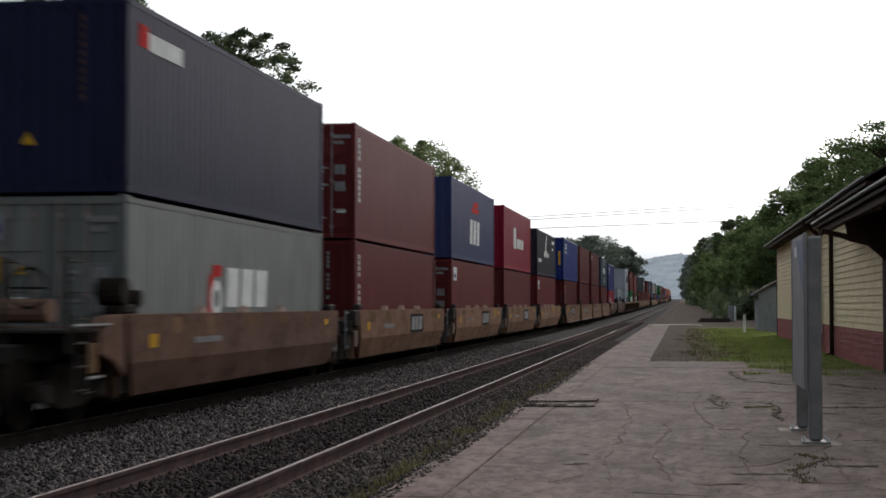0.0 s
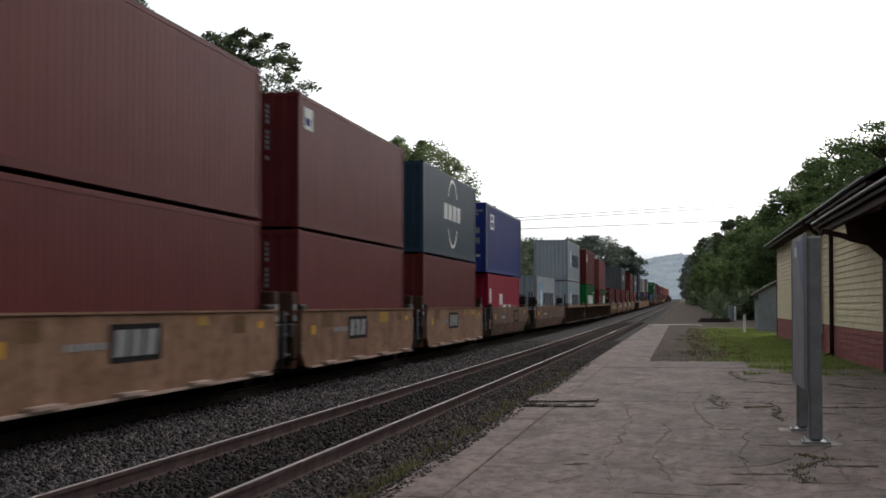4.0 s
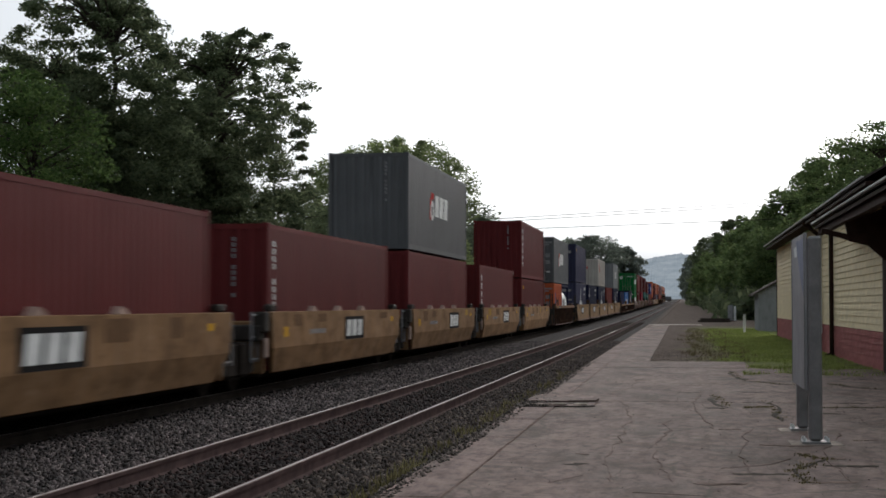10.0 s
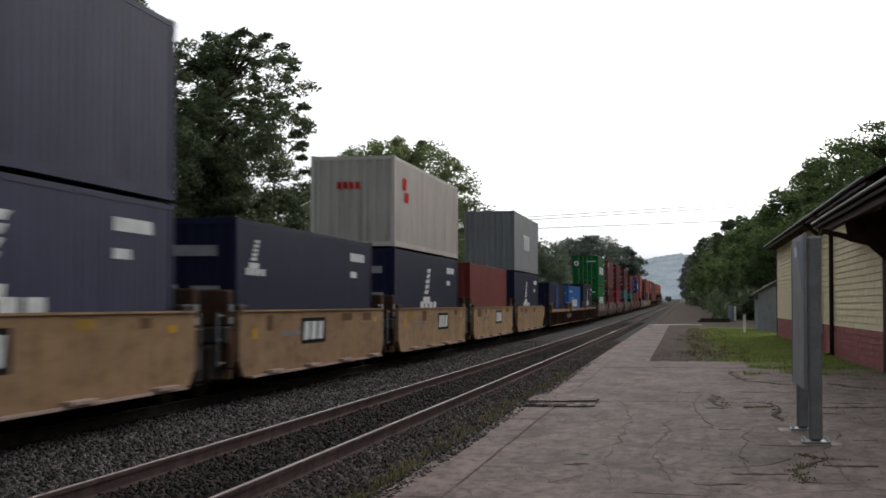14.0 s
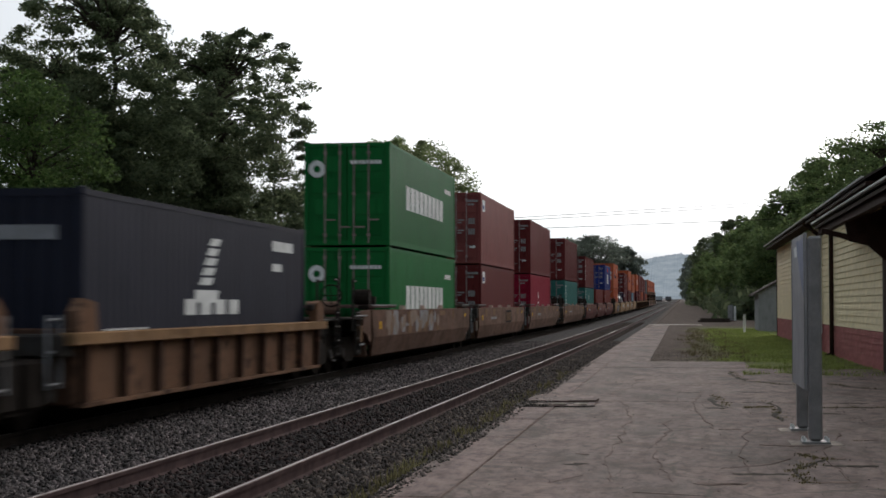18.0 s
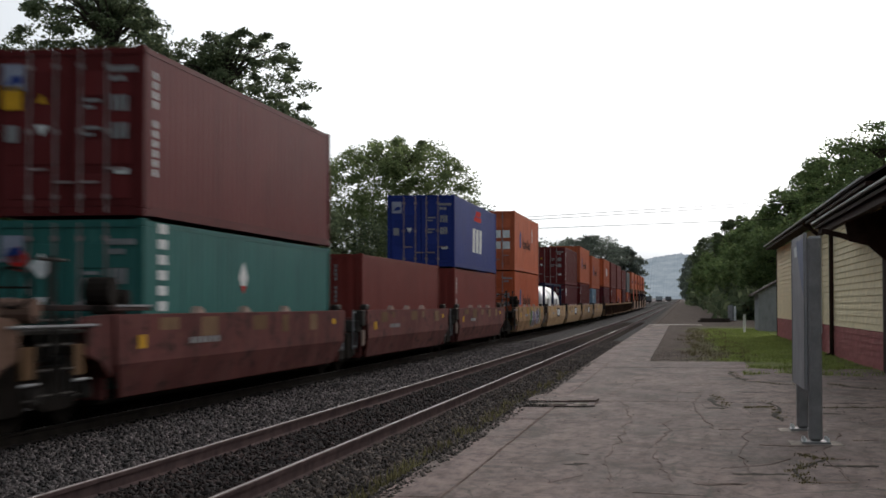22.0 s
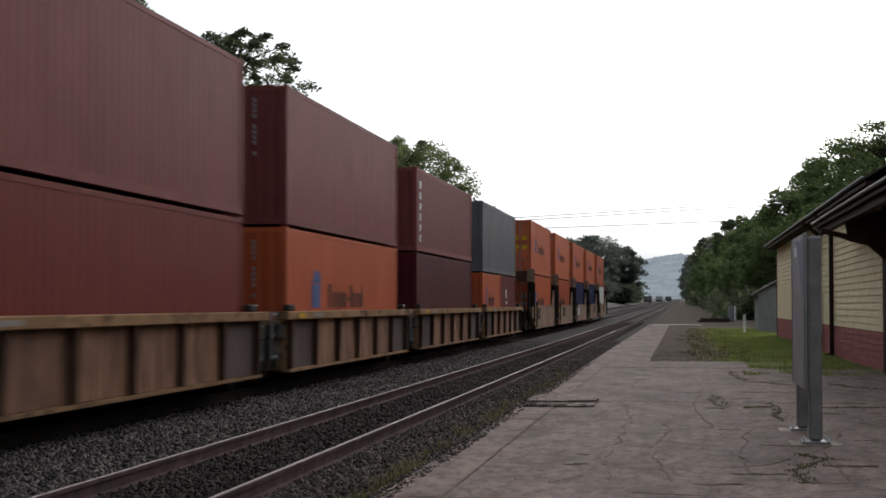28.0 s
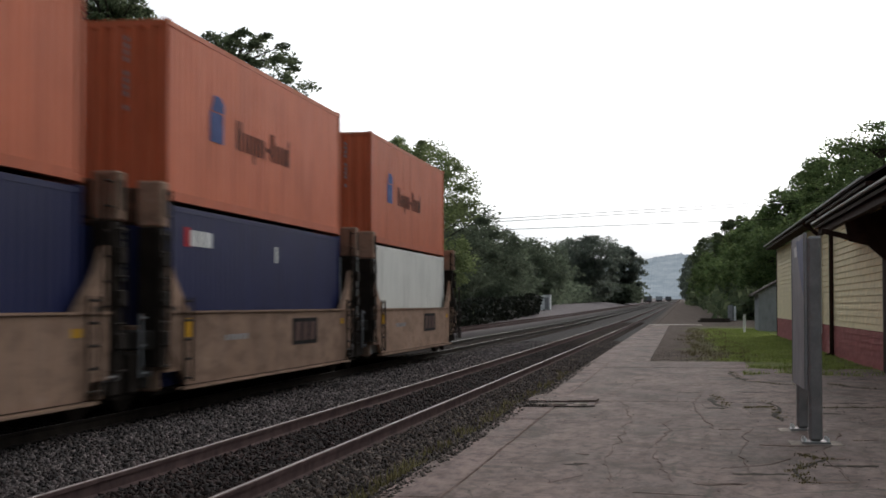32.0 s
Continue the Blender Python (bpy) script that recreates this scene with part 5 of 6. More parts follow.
        flat(c, "white", bars(0.92, 2.5, H - 0.68, H - 0.4, 7, 0.12), "lettering")
    elif style == "square45":
        flat(c, "white", [rect(1.6, H - 1.05, 2.8, H - 0.4)], "label_plate")
        flat(c, "midblue", bars(1.75, 2.65, H - 0.95, H - 0.75, 4) + bars(1.75, 2.4, H - 0.65, H - 0.5, 3), "label_mark", 0.008)
    elif style == "yellowtop":
        flat(c, "yellow", bars(0.7, 1.3, H - 0.55, H - 0.36, 3, 0.3), "lettering")
    elif style in ("teal", "tealplacard"):
        flat(c, "white", [rect(0.65, 0.95 + 0.24 * i, 1.05, 1.1 + 0.24 * i) for i in range(7)], "number_bars")
        if style == "tealplacard":
            flat(c, "white", [[(5.0, 1.78), (5.28, 2.08), (5.56, 1.78), (5.28, 1.48)]], "placard", 0.004, "white diamond placard")
            flat(c, "red", [[(5.14, 1.63), (5.42, 1.63), (5.28, 1.49)]], "placard_mark", 0.008)
            on_end(c, "red", [[(-0.98, H - 0.6), (-0.78, H - 0.4), (-0.58, H - 0.6), (-0.78, H - 0.8)]], "placard", -0.012, "red diamond placard")
            on_end(c, "white", [[(-0.6, H - 0.72), (-0.4, H - 0.52), (-0.2, H - 0.72), (-0.4, H - 0.92)]], "placard", -0.019, "white diamond placard")
    elif style == "dot":
        flat(c, "white", ring(4.4 * k, 1.75, 0.08, 0.22, 10) + [rect(4.1 * k, 1.3, 4.8 * k, 1.42)], "emblem")


def end_marks(c, style, height, seed):
    rnd = random.Random(seed)
    H = height
    if style == "door":
        on_end(c, "grey", bars(0.66, 1.1, H - 0.4, H - 0.31, 5, 0.15) + bars(0.68, 0.94, H - 0.54, H - 0.46, 2, 0.2), "number_bars", -0.012)
        for z in (1.6, 1.18):
            on_end(c, "grey", bars(0.7, 0.98, z, z + 0.24, 3, 0.25), "number_bars", -0.012)
            on_end(c, "grey", [rect(0.26, z + 0.14, 0.52, z + 0.19), rect(0.26, z + 0.04, 0.42, z + 0.09)], "number_bars", -0.012)
        on_end(c, "white", [rect(0.75, 0.64, 0.97, 0.73)], "label_plate", -0.012)
        on_end(c, "white", [[(-0.52, 1.4), (-0.31, 1.4), (-0.415, 1.22)]], "warning_mark", -0.012)
        on_end(c, "grey", [rect(-1.0, 1.14, -0.8, 1.4)], "label_plate", -0.012)
        if rnd.random() < 0.65:
            on_end(c, "yellow", [rect(-1.05, 1.64, -0.74, 2.0)], "label_plate", -0.012)
            on_end(c, "yellow", [[(-0.49, 1.73), (-0.34, 1.73), (-0.415, 1.88)]], "warning_mark", -0.012)
        if rnd.random() < 0.5:
            on_end(c, "paleviolet", [rect(-1.05, H - 0.66, -0.7, H - 0.25)], "label_plate", -0.012)
            on_end(c, "midblue", [[(-1.0, H - 0.58), (-0.74, H - 0.54), (-0.74, H - 0.42), (-0.9, H - 0.44)]], "label_mark", -0.019)
    elif style == "ring":
        on_end(c, "white", ring(-0.95 + 0.1, H - 0.75, 0.1, 0.24), "emblem", -0.012)
        on_end(c, "white", bars(0.1, 1.0, H - 0.62, H - 0.52, 8, 0.2), "number_bars", -0.012)
    elif style == "midring":
        on_end(c, "white", ring(0.05, H - 0.95, 0.12, 0.3), "emblem", 0.0)
        on_end(c, "white", bars(-0.7, 0.7, H - 0.5, H - 0.38, 9, 0.2), "number_bars", 0.0)
    elif style == "bar":
        on_end(c, "grey", [rect(0.5, H - 0.36 - 0.11 * i, 0.56, H - 0.28 - 0.11 * i) for i in range(11) if i not in (4, 9)], "number_bars", 0.0)
    elif style == "mark":
        on_end(c, "fadedblack", [rect(0.5, H - 0.36 - 0.13 * i, 0.56, H - 0.27 - 0.13 * i) for i in range(10)], "number_bars", 0.0)
        on_end(c, "yellow", [[(-0.42, 0.72), (-0.2, 0.72), (-0.31, 0.92)]], "warning_mark", 0.0)
    elif style == "wide":
        on_end(c, "grey", [rect(-0.75, H - 0.72, 0.85, H - 0.52)], "label_plate", 0.0)
    elif style == "wideplates":
        on_end(c, "grey", [rect(-0.75, H - 0.72, 0.85, H - 0.52), rect(-0.8, H - 1.02, -0.2, H - 0.92), rect(-0.75, H - 1.42, 0.1, H - 1.24), rect(0.35, H - 1.4, 0.9, H - 1.26), rect(-0.8, H - 1.82, -0.15, H - 1.68)], "label_plate", 0.0)
        on_end(c, "yellow", [[(0.0, 0.75), (0.16, 0.75), (0.08, 0.9)]], "warning_mark", 0.0)
    elif style == "fourplates":
        on_end(c, "white", [rect(x, z, x + 0.34, z + 0.36) for x in (0.2, 0.64) for z in (1.58, 1.04)], "label_plate", -0.022)
        for z, tint in ((2.28, "white"), (1.88, "paleviolet")):
            on_end(c, tint, [[(-0.62, z), (-0.4, z + 0.22), (-0.18, z), (-0.4, z - 0.22)]], "placard", -0.022, "diamond hazard placard")
        on_end(c, "red", [rect(-0.58, 1.05, -0.24, 1.38)], "placard", -0.022, "red square placard")
        flat(c, "white", [[(8.3, H - 0.72), (8.5, H - 0.5), (8.72, H - 0.78), (8.6, H - 1.02), (8.62, H - 1.2), (8.42, H - 1.28), (8.45, H - 0.98)]], "paint_splash", 0.006, "white splash of paint")
        flat(c, "red", [[(8.5, H - 0.36), (8.62, H - 0.24), (8.7, H - 0.42), (8.6, H - 0.5)]], "paint_splash", 0.006, "small red splash")
    elif style == "yellowplates":
        on_end(c, "yellow", [rect(x, z, x + 0.3, z + 0.24) for x in (0.25, 0.7) for z in (H - 1.1, H - 1.6)], "label_plate", -0.012)
        on_end(c, "yellow", [rect(-1.0, H - 0.55, -0.3, H - 0.4)], "label_plate", -0.012)


TANKMAT = plain("glossy_tank_cladding", (0.72, 0.71, 0.7, 1), 0.3, 0.12, 2, 0.12, 0.04)


def tank(length=6.058, height=2.55):
    c = thing("tank_container", "white insulated tank in a dark blue steel frame", "tank container", "containers on the train")
    fm, wm = PAINT["navy"], TANKMAT
    g = Geo()
    for x in (-W2 + 0.07, W2 - 0.07):
        for yy in (0.07, length - 0.07):
            g.worn(x - 0.07, x + 0.07, yy - 0.07, yy + 0.07, 0, height, 0.012)
        for z in (0.08, height - 0.07):
            g.box(x - 0.05, x + 0.05, 0.145, length - 0.145, z - 0.06, z + 0.06)
    for yy in (0.07, length - 0.07):
        for z in (0.08, height - 0.07):
            g.box(-W2 + 0.145, W2 - 0.145, yy - 0.05, yy + 0.05, z - 0.06, z + 0.06)
    part("frame", g, fm, c, "dark blue steel frame")
    n, r = 28, 1.13
    prof = [(0.22, 0.0), (0.24, 0.45), (0.32, 0.8), (0.45, 1.0), (0.62, r), (length - 0.62, r), (length - 0.45, 1.0), (length - 0.32, 0.8), (length - 0.24, 0.45), (length - 0.22, 0.0)]
    v = [(max(0.001, rr) * math.cos(2 * math.pi * i / n), yy, 1.3 + max(0.001, rr) * math.sin(2 * math.pi * i / n)) for yy, rr in prof for i in range(n)]
    me = Geo().add(v, [(j * n + i, j * n + (i + 1) % n, (j + 1) * n + (i + 1) % n, (j + 1) * n + i) for j in range(len(prof) - 1) for i in range(n)]).mesh("tank")
    me.polygons.foreach_set("use_smooth", [True] * len(me.polygons))
    part("tank", me, wm, c, "white rounded tank")
    for yy in (length * 0.33, length * 0.66):
        g = Geo()
        for i in range(n):
            a0, a1 = 2 * math.pi * i / n, 2 * math.pi * (i + 1) / n
            g.add([(rr * math.cos(a_), y_, 1.3 + rr * math.sin(a_)) for y_, rr, a_ in ((yy - 0.04, r + 0.02, a0), (yy - 0.04, r + 0.02, a1), (yy + 0.04, r + 0.02, a1), (yy + 0.04, r + 0.02, a0))], [(0, 1, 2, 3)])
        part("band", g, GALV, c)
    part("label_plate", Geo().box(1.14, 1.155, length * 0.42, length * 0.56, 1.1, 1.6), MARK["grey"], c)
    part("walkway", Geo().box(-0.3, 0.3, 0.2, length - 0.2, height - 0.04, height - 0.01), GALV, c)
    return c


# ---- wagons ----
def wheel_geo(x, y):
    g = Geo().rod((x - 0.065, y, 0.48), (x + 0.065, y, 0.48), 0.47, 18)
    return g.rod((x + (0.066 if x > 0 else -0.066), y, 0.48), (x + (0.09 if x > 0 else -0.09), y, 0.48), 0.16, 12)


def bogie(parent, y):
    b = part("bogie", shared(("bogie",), lambda: Geo().worn(-1.05, 1.05, -0.22, 0.22, 0.42, 0.72, 0.03).rod((-1.0, -0.89, 0.48), (1.0, -0.89, 0.48), 0.08).rod((-1.0, 0.89, 0.48), (1.0, 0.89, 0.48), 0.08), IRON), IRON, parent, "grimy four-wheel bogie")
    b.matrix_basis = pose(0, y, 0)
    for s in (-1, 1):
        side = [(-1.2, 0.42), (-1.15, 0.62), (-0.6, 0.66), (-0.35, 0.84), (0.35, 0.84), (0.6, 0.66), (1.15, 0.62), (1.2, 0.42), (0.7, 0.36), (0.35, 0.26), (-0.35, 0.26), (-0.7, 0.36)]
        part("side_frame", shared(("side_frame", s), lambda: Geo().prism(side, 0, *sorted((s * 0.98, s * 1.12))), IRON), IRON, b)
        for yy in (-0.89, 0.89):
            part("wheel", shared(("wheel", s, yy), lambda: wheel_geo(s * 0.755, yy), IRON), IRON, b)
            part("axle_box", shared(("axle_box", s, yy), lambda: Geo().rod((s * 1.125, yy, 0.48), (s * 1.19, yy, 0.48), 0.12, 10), STEEL_DARK), STEEL_DARK, b)


def side_a(s, L):
    """Smooth side sheet: upright above, turned in below, ends cut away."""
    rows_ = [(1.40, 1.5, -0.55), (1.46, 1.49, -0.56), (1.46, 0.80, -0.42), (1.31, 0.32, 0.02), (1.25, 0.30, 0.04), (1.36, 0.80, -0.40), (1.36, 1.46, -0.54)]
    v = []
    for x, z, e in rows_:
        v += [(s * x, e, z), (s * x, L - e, z)]
    n = len(rows_)
    f = [(2 * i, 2 * i + 1, 2 * ((i + 1) % n) + 1, 2 * ((i + 1) % n)) for i in range(n)]
    f += [tuple(2 * i for i in range(n)), tuple(2 * i + 1 for i in range(n))]
    return Geo().add(v, f)


def side_a2(s, L):
    g = Geo().prism([(-0.45, 1.5), (L + 0.45, 1.5), (L + 0.5, 0.62), (L + 0.2, 0.34), (-0.2, 0.34), (-0.5, 0.62)], 0, *sorted((s * 1.34, s * 1.42)))
    return g


def side_c(s, L):
    return Geo().prism([(-0.45, 1.5), (L + 0.45, 1.5), (L + 0.5, 1.0), (L - 0.1, 0.62), (L - 0.4, 0.36), (0.4, 0.36), (0.1, 0.62), (-0.5, 1.0)], 0, *sorted((s * 1.34, s * 1.42)))


def chord(s, L, z):
    return Geo().worn(*sorted((s * 1.28, s * 1.50)), -0.9, L + 0.9, z, z + 0.17, 0.015)


def side_b(s, L, z):
    return Geo().box(*sorted((s * 1.30, s * 1.34)), -0.5, L + 0.5, 0.34, z - 0.004).box(*sorted((s * 1.26, s * 1.45)), -0.5, L + 0.5, 0.28, 0.335)


def rib(s, z):
    return Geo().prism([(s * 1.342, z - 0.005), (s * 1.47, z - 0.005), (s * 1.44, 0.34), (s * 1.342, 0.34)], 1, -0.05, 0.05)


def gusset(s, y, d):
    return Geo().prism([(y, 0.6), (y, 2.45), (y + d * 0.14, 2.4), (y + d * 0.4, 2.05), (y + d * 1.15, 1.503), (y + d * 1.15, 0.6)], 0, *sorted((s * 1.30, s * 1.40)))


def ladder(x, y, z0, z1):
    g = Geo()
    for dy in (-0.2, 0.2):
        g.rod((x, y + dy, z0), (x, y + dy, z1), 0.024, 6)
    n = int((z1 - z0) / 0.32)
    for i in range(n + 1):
        zz = z0 + 0.06 + i * (z1 - z0 - 0.12) / n
        g.rod((x, y - 0.2, zz), (x, y + 0.2, zz), 0.02, 6)
    return g


def wheel_ring(y):
    """One round rim, swept as a closed tube."""
    v, f, n = [], [], 20
    for k in range(n):
        q_ = 2 * math.pi * k / n
        for j in range(5):
            r_ = 0.26 + 0.02 * math.cos(1.2566 * j)
            v.append((0.85 + r_ * math.cos(q_), y + 0.02 * math.sin(1.2566 * j), 1.85 + r_ * math.sin(q_)))
            f.append((5 * k + j, 5 * k + (j + 1) % 5, 5 * ((k + 1) % n) + (j + 1) % 5, 5 * ((k + 1) % n) + j))
    return Geo().add(v, f)


def spoke(y, k):
    return Geo().rod((0.85, y, 1.85), (0.85 + 0.25 * math.cos(k * 1.571), y, 1.85 + 0.25 * math.sin(k * 1.571)), 0.015, 5)


def well_car(kind, col, L, gap_near, gap_far, logo, label, graffiti=0, dirt=None, gear=False, joint_tank=False):
    m = PAINT[col]
    car = thing("well_car", label, "freight wagon", "well cars of the train")
    part("floor", shared(("floor_pan", L), lambda: Geo().box(-1.15, 1.15, -0.3, L + 0.3, 0.24, 0.31).box(-1.2, -1.1, 0, L, 0.31, 0.33).box(1.1, 1.2, 0, L, 0.31, 0.33), IRON), IRON, car)
    chord_z = 1.33 if kind != "B2" else 1.10
    for s in (1, -1):
        if kind == "A":
            part("side_sill", shared(("side_sill", s, L), lambda: side_a(s, L), m), m, car)
            for yy in (0.25 * L, 0.45 * L, 0.66 * L):
                part("guide", shared(("guide", s, yy), lambda: Geo().prism([(yy - 0.2, 1.5), (yy + 0.24, 1.5), (yy + 0.12, 1.57), (yy - 0.06, 1.61)], 0, *sorted((s * 1.3, s * 1.42))), MARK["palepink"]), MARK["palepink"], car, "pale worn guide")
        elif kind in ("A2", "C"):
            part("side_sill", shared(("side_sill_flat", s, L, kind), lambda: (side_c if kind == "C" else side_a2)(s, L), m), m, car)
            part("flange", shared(("flange", s, L, kind), lambda: Geo().box(*sorted((s * 1.36, s * 1.5)), 0.1, L - 0.1, 0.30, 0.338), MARK["palepink"] if kind == "A2" else m), MARK["palepink"] if kind == "A2" else m, car, "bottom flange")
            part("top_lip", shared(("top_lip", s, L), lambda: Geo().box(*sorted((s * 1.30, s * 1.46)), -0.44, L + 0.44, 1.503, 1.535), m), m, car)
            if kind == "A2":
                for yy in (1.2, 4.2, 7.3, 10.6):
                    part("step", shared(("step", s, yy), lambda: Geo().worn(*sorted((s * 1.42, s * 1.58)), yy, yy + 0.9, 0.345, 0.4, 0.006), MARK["palepink"]), MARK["palepink"], car, "pale step plate")
            else:
                for yy, d in ((-0.5, 1), (L + 0.5, -1)):
                    part("gusset", shared(("gusset", s, yy), lambda: gusset(s, yy, d), m), m, car)
                    part("end_post", shared(("end_post", s, yy), lambda: Geo().worn(*sorted((s * 1.12, s * 1.42)), yy - 0.27 * d - 0.22, yy - 0.27 * d + 0.22, 0.7, 2.8, 0.02), IRON), IRON, car, "black grimy end post")
                    part("side_ladder", shared(("side_ladder", s, yy), lambda: ladder(s * 1.5, yy + 0.75 * d, 0.42, 1.75), IRON), IRON, car, "black ladder on the sill")
                    for zz in (1.0, 1.6, 2.2):
                        part("hose_clamp", shared(("hose_clamp", s, yy, zz), lambda: Geo().worn(*sorted((s * 1.422, s * 1.50)), yy - 0.30 * d - 0.12, yy - 0.30 * d + 0.14, zz, zz + 0.24, 0.02), IRON), IRON, car)
                    part("post_head", shared(("post_head", s, yy), lambda: Geo().worn(*sorted((s * 1.08, s * 1.47)), yy - 0.30 * d - 0.17, yy - 0.30 * d + 0.17, 2.803, 3.5, 0.03), m), m, car, "beige-painted post head")
                    part("post_slot", shared(("post_slot", s, yy), lambda: Geo().worn(*sorted((s * 1.471, s * 1.482)), yy - 0.30 * d - 0.045, yy - 0.30 * d + 0.075, 2.95, 3.38, 0.004), IRON), IRON, car, "dark slot in the post head")
                    part("guard_frame", shared(("guard_frame", s, yy), lambda: ladder(s * 1.4, yy - 0.02 * d, 1.55, 3.4), IRON), IRON, car, "black ladder frame beside the post")
                    part("ladder", shared(("ladder_c", s, yy), lambda: ladder(s * 1.47, yy - 0.3 * d, 0.65, 2.75), IRON), IRON, car)
        else:
            tm = PAINT["car_yellow"] if col == "car_rust" else PAINT["car_tan"] if col == "car_brown" else m
            part("top_chord", shared(("top_chord", s, L, chord_z), lambda: chord(s, L, chord_z), tm), tm, car)
            dm = PAINT[dirt or col]
            part("side_sheet", shared(("side_sheet", s, L, chord_z), lambda: side_b(s, L, chord_z), dm), dm, car)
            n = 7 if col == "car_worn" else round(10 * L / FORTY)
            if col == "car_worn" and s == 1:
                for i in range(6):
                    w_ = (L + 0.7) / 6
                    pm = GRIMY_PANEL if i in (0, 5) else WORN_PANEL
                    pn = part("side_panel", shared(("side_panel",), lambda: Geo().box(1.3415, 1.347, 0.052, w_ - 0.052, 0.345, chord_z - 0.006), pm), pm, car)
                    pn.matrix_basis = pose(0, -0.35 + w_ * i, 0)
            for i in range(n):
                rm = PAINT["car_rust"]
                r = part("rib", shared(("rib", s, chord_z), lambda: rib(s, chord_z), rm), rm, car)
                r.matrix_basis = pose(0, -0.35 + (L + 0.7) * i / (n - 1), 0)
            if kind == "B2" and s == 1 and joint_tank:
                part("air_reservoir", Geo().rod((1.56, L - 0.95, 0.82), (1.56, L - 0.15, 0.82), 0.13, 14), MARK["palepink"], car, "small pale air reservoir")
    # ends
    for yy, d, gap, far_end in ((0.0, -1, gap_near, False), (L, 1, gap_far, True)):
        e = yy + d * 0.56
        joint = gap < 5
        reach = min(gap / 2 - 0.12, 2.9) if not joint else gap / 2 - 0.05
        for s in (1, -1):
            part("corner_bracket", shared(("corner_bracket", yy, s), lambda: Geo().worn(*sorted((s * 1.24, s * 1.40)), *sorted((yy - d * 0.05, yy + d * 0.42)), 1.503, 1.64, 0.03), STEEL_DARK), STEEL_DARK, car, "dark corner bracket")
        if kind == "B2":
            for s in (1, -1):
                part("end_bracket", shared(("end_bracket", yy, s), lambda: Geo().prism([(yy + d * 0.05, 1.275), (yy + d * 0.12, 1.66), (yy + d * 0.5, 1.72), (yy + d * 0.72, 1.55), (yy + d * 0.72, 1.275)], 0, *sorted((s * 1.3, s * 1.46))), PAINT["car_umber"]), PAINT["car_umber"], car, "rusty end bracket")
        if kind == "C":
            part("bulkhead_beam", shared(("bulkhead_beam", yy), lambda: Geo().worn(-1.07, 1.07, *sorted((yy + d * 0.62, yy + d * 0.98)), 2.85, 3.4, 0.03), PAINT["car_rust"]), PAINT["car_rust"], car, "dark brown beam between the end posts")
        part("end_wall", shared(("car_end", yy), lambda: Geo().worn(-1.3, 1.3, *sorted((e, e - d * 0.08)), 0.31, 1.32, 0.02), m), m, car)
        part("end_platform", shared(("end_platform", yy, round(reach, 1)), lambda: Geo().worn(-0.75, 0.75, *sorted((e + d * 0.002, yy + d * reach)), 0.86, 1.12, 0.03).worn(-1.35, 1.35, *sorted((e + d * 0.003, e + d * 0.5)), 0.95, 1.25, 0.03), STEEL_DARK), STEEL_DARK, car)
        if not joint and kind in ("A", "A2", "C"):
            for s in (1, -1):
                reach_y = 1.5
                part("end_sill", shared(("end_sill", yy, s, kind), lambda: Geo().prism([(yy + d * 0.57, 0.62), (yy + d * 0.57, 1.5), (yy + d * 1.3, 1.47), (yy + d * reach_y, 1.38), (yy + d * reach_y, 0.98), (yy + d * 1.0, 0.86)], 0, *sorted((s * 1.28, s * 1.43))), m), m, car, "tapering end of the side sill")
                part("stirrup", shared(("stirrup", yy, s), lambda: Geo().rod((s * 1.4, yy + d * 2.1, 0.98), (s * 1.4, yy + d * 2.1, 0.45), 0.02, 6).rod((s * 1.4, yy + d * 1.7, 0.95), (s * 1.4, yy + d * 1.7, 0.45), 0.02, 6).rod((s * 1.4, yy + d * 2.1, 0.46), (s * 1.4, yy + d * 1.7, 0.46), 0.02, 6), STEEL_DARK), STEEL_DARK, car)
        if joint:
            if not far_end:
                bogie(car, yy + d * gap / 2)
            part("grab_rail", shared(("grab_rail", yy), lambda: ladder(1.25, e + d * 0.45, 0.55, 1.5), MARK["grey"]), MARK["grey"], car, "worn bright ladder rungs")
            if kind == "A" and not far_end:
                part("joint_box", shared(("joint_box",), lambda: Geo().worn(1.20, 1.44, -0.95, -0.62, 1.1, 1.5, 0.03), STEEL_DARK), STEEL_DARK, car, "grimy box at the joint")
                part("hose_guard", shared(("hose_guard",), lambda: Geo().worn(1.36, 1.43, -0.84, -0.68, 0.62, 1.0, 0.02), MARK["palepink"]), MARK["palepink"], car, "pale hose guard")
            if kind == "A2":
                part("joint_box", shared(("joint_box", yy), lambda: Geo().worn(0.7, 1.34, *sorted((e + d * 0.01, e + d * 0.38)), 1.26, 1.9, 0.03), PAINT["car_rust"]), PAINT["car_rust"], car, "rusty brown box standing at the joint")
                part("hose_guard", shared(("hose_guard", yy), lambda: Geo().worn(1.2, 1.36, *sorted((e + d * 0.02, e + d * 0.3)), 0.5, 1.24, 0.03), PAINT["car_rust"]), PAINT["car_rust"], car, "rusty brown guard over hoses")
                for zz in (1.3, 1.52):
                    part("label_plate", shared(("joint_label", yy, zz), lambda: Geo().worn(1.342, 1.35, *sorted((e + d * 0.1, e + d * 0.3)), zz, zz + 0.12, 0.002), MARK["grey"]), MARK["grey"], car, "small pale label")
            part("joint_shroud", shared(("joint_shroud", yy, round(gap, 2)), lambda: Geo().worn(-1.2, 1.2, *sorted((e + d * 0.52, yy + d * (gap / 2 - 0.1))), 0.3, 0.94, 0.05), IRON), IRON, car, "black housing over the shared bogie")
        else:
            bogie(car, yy + d * 1.75)
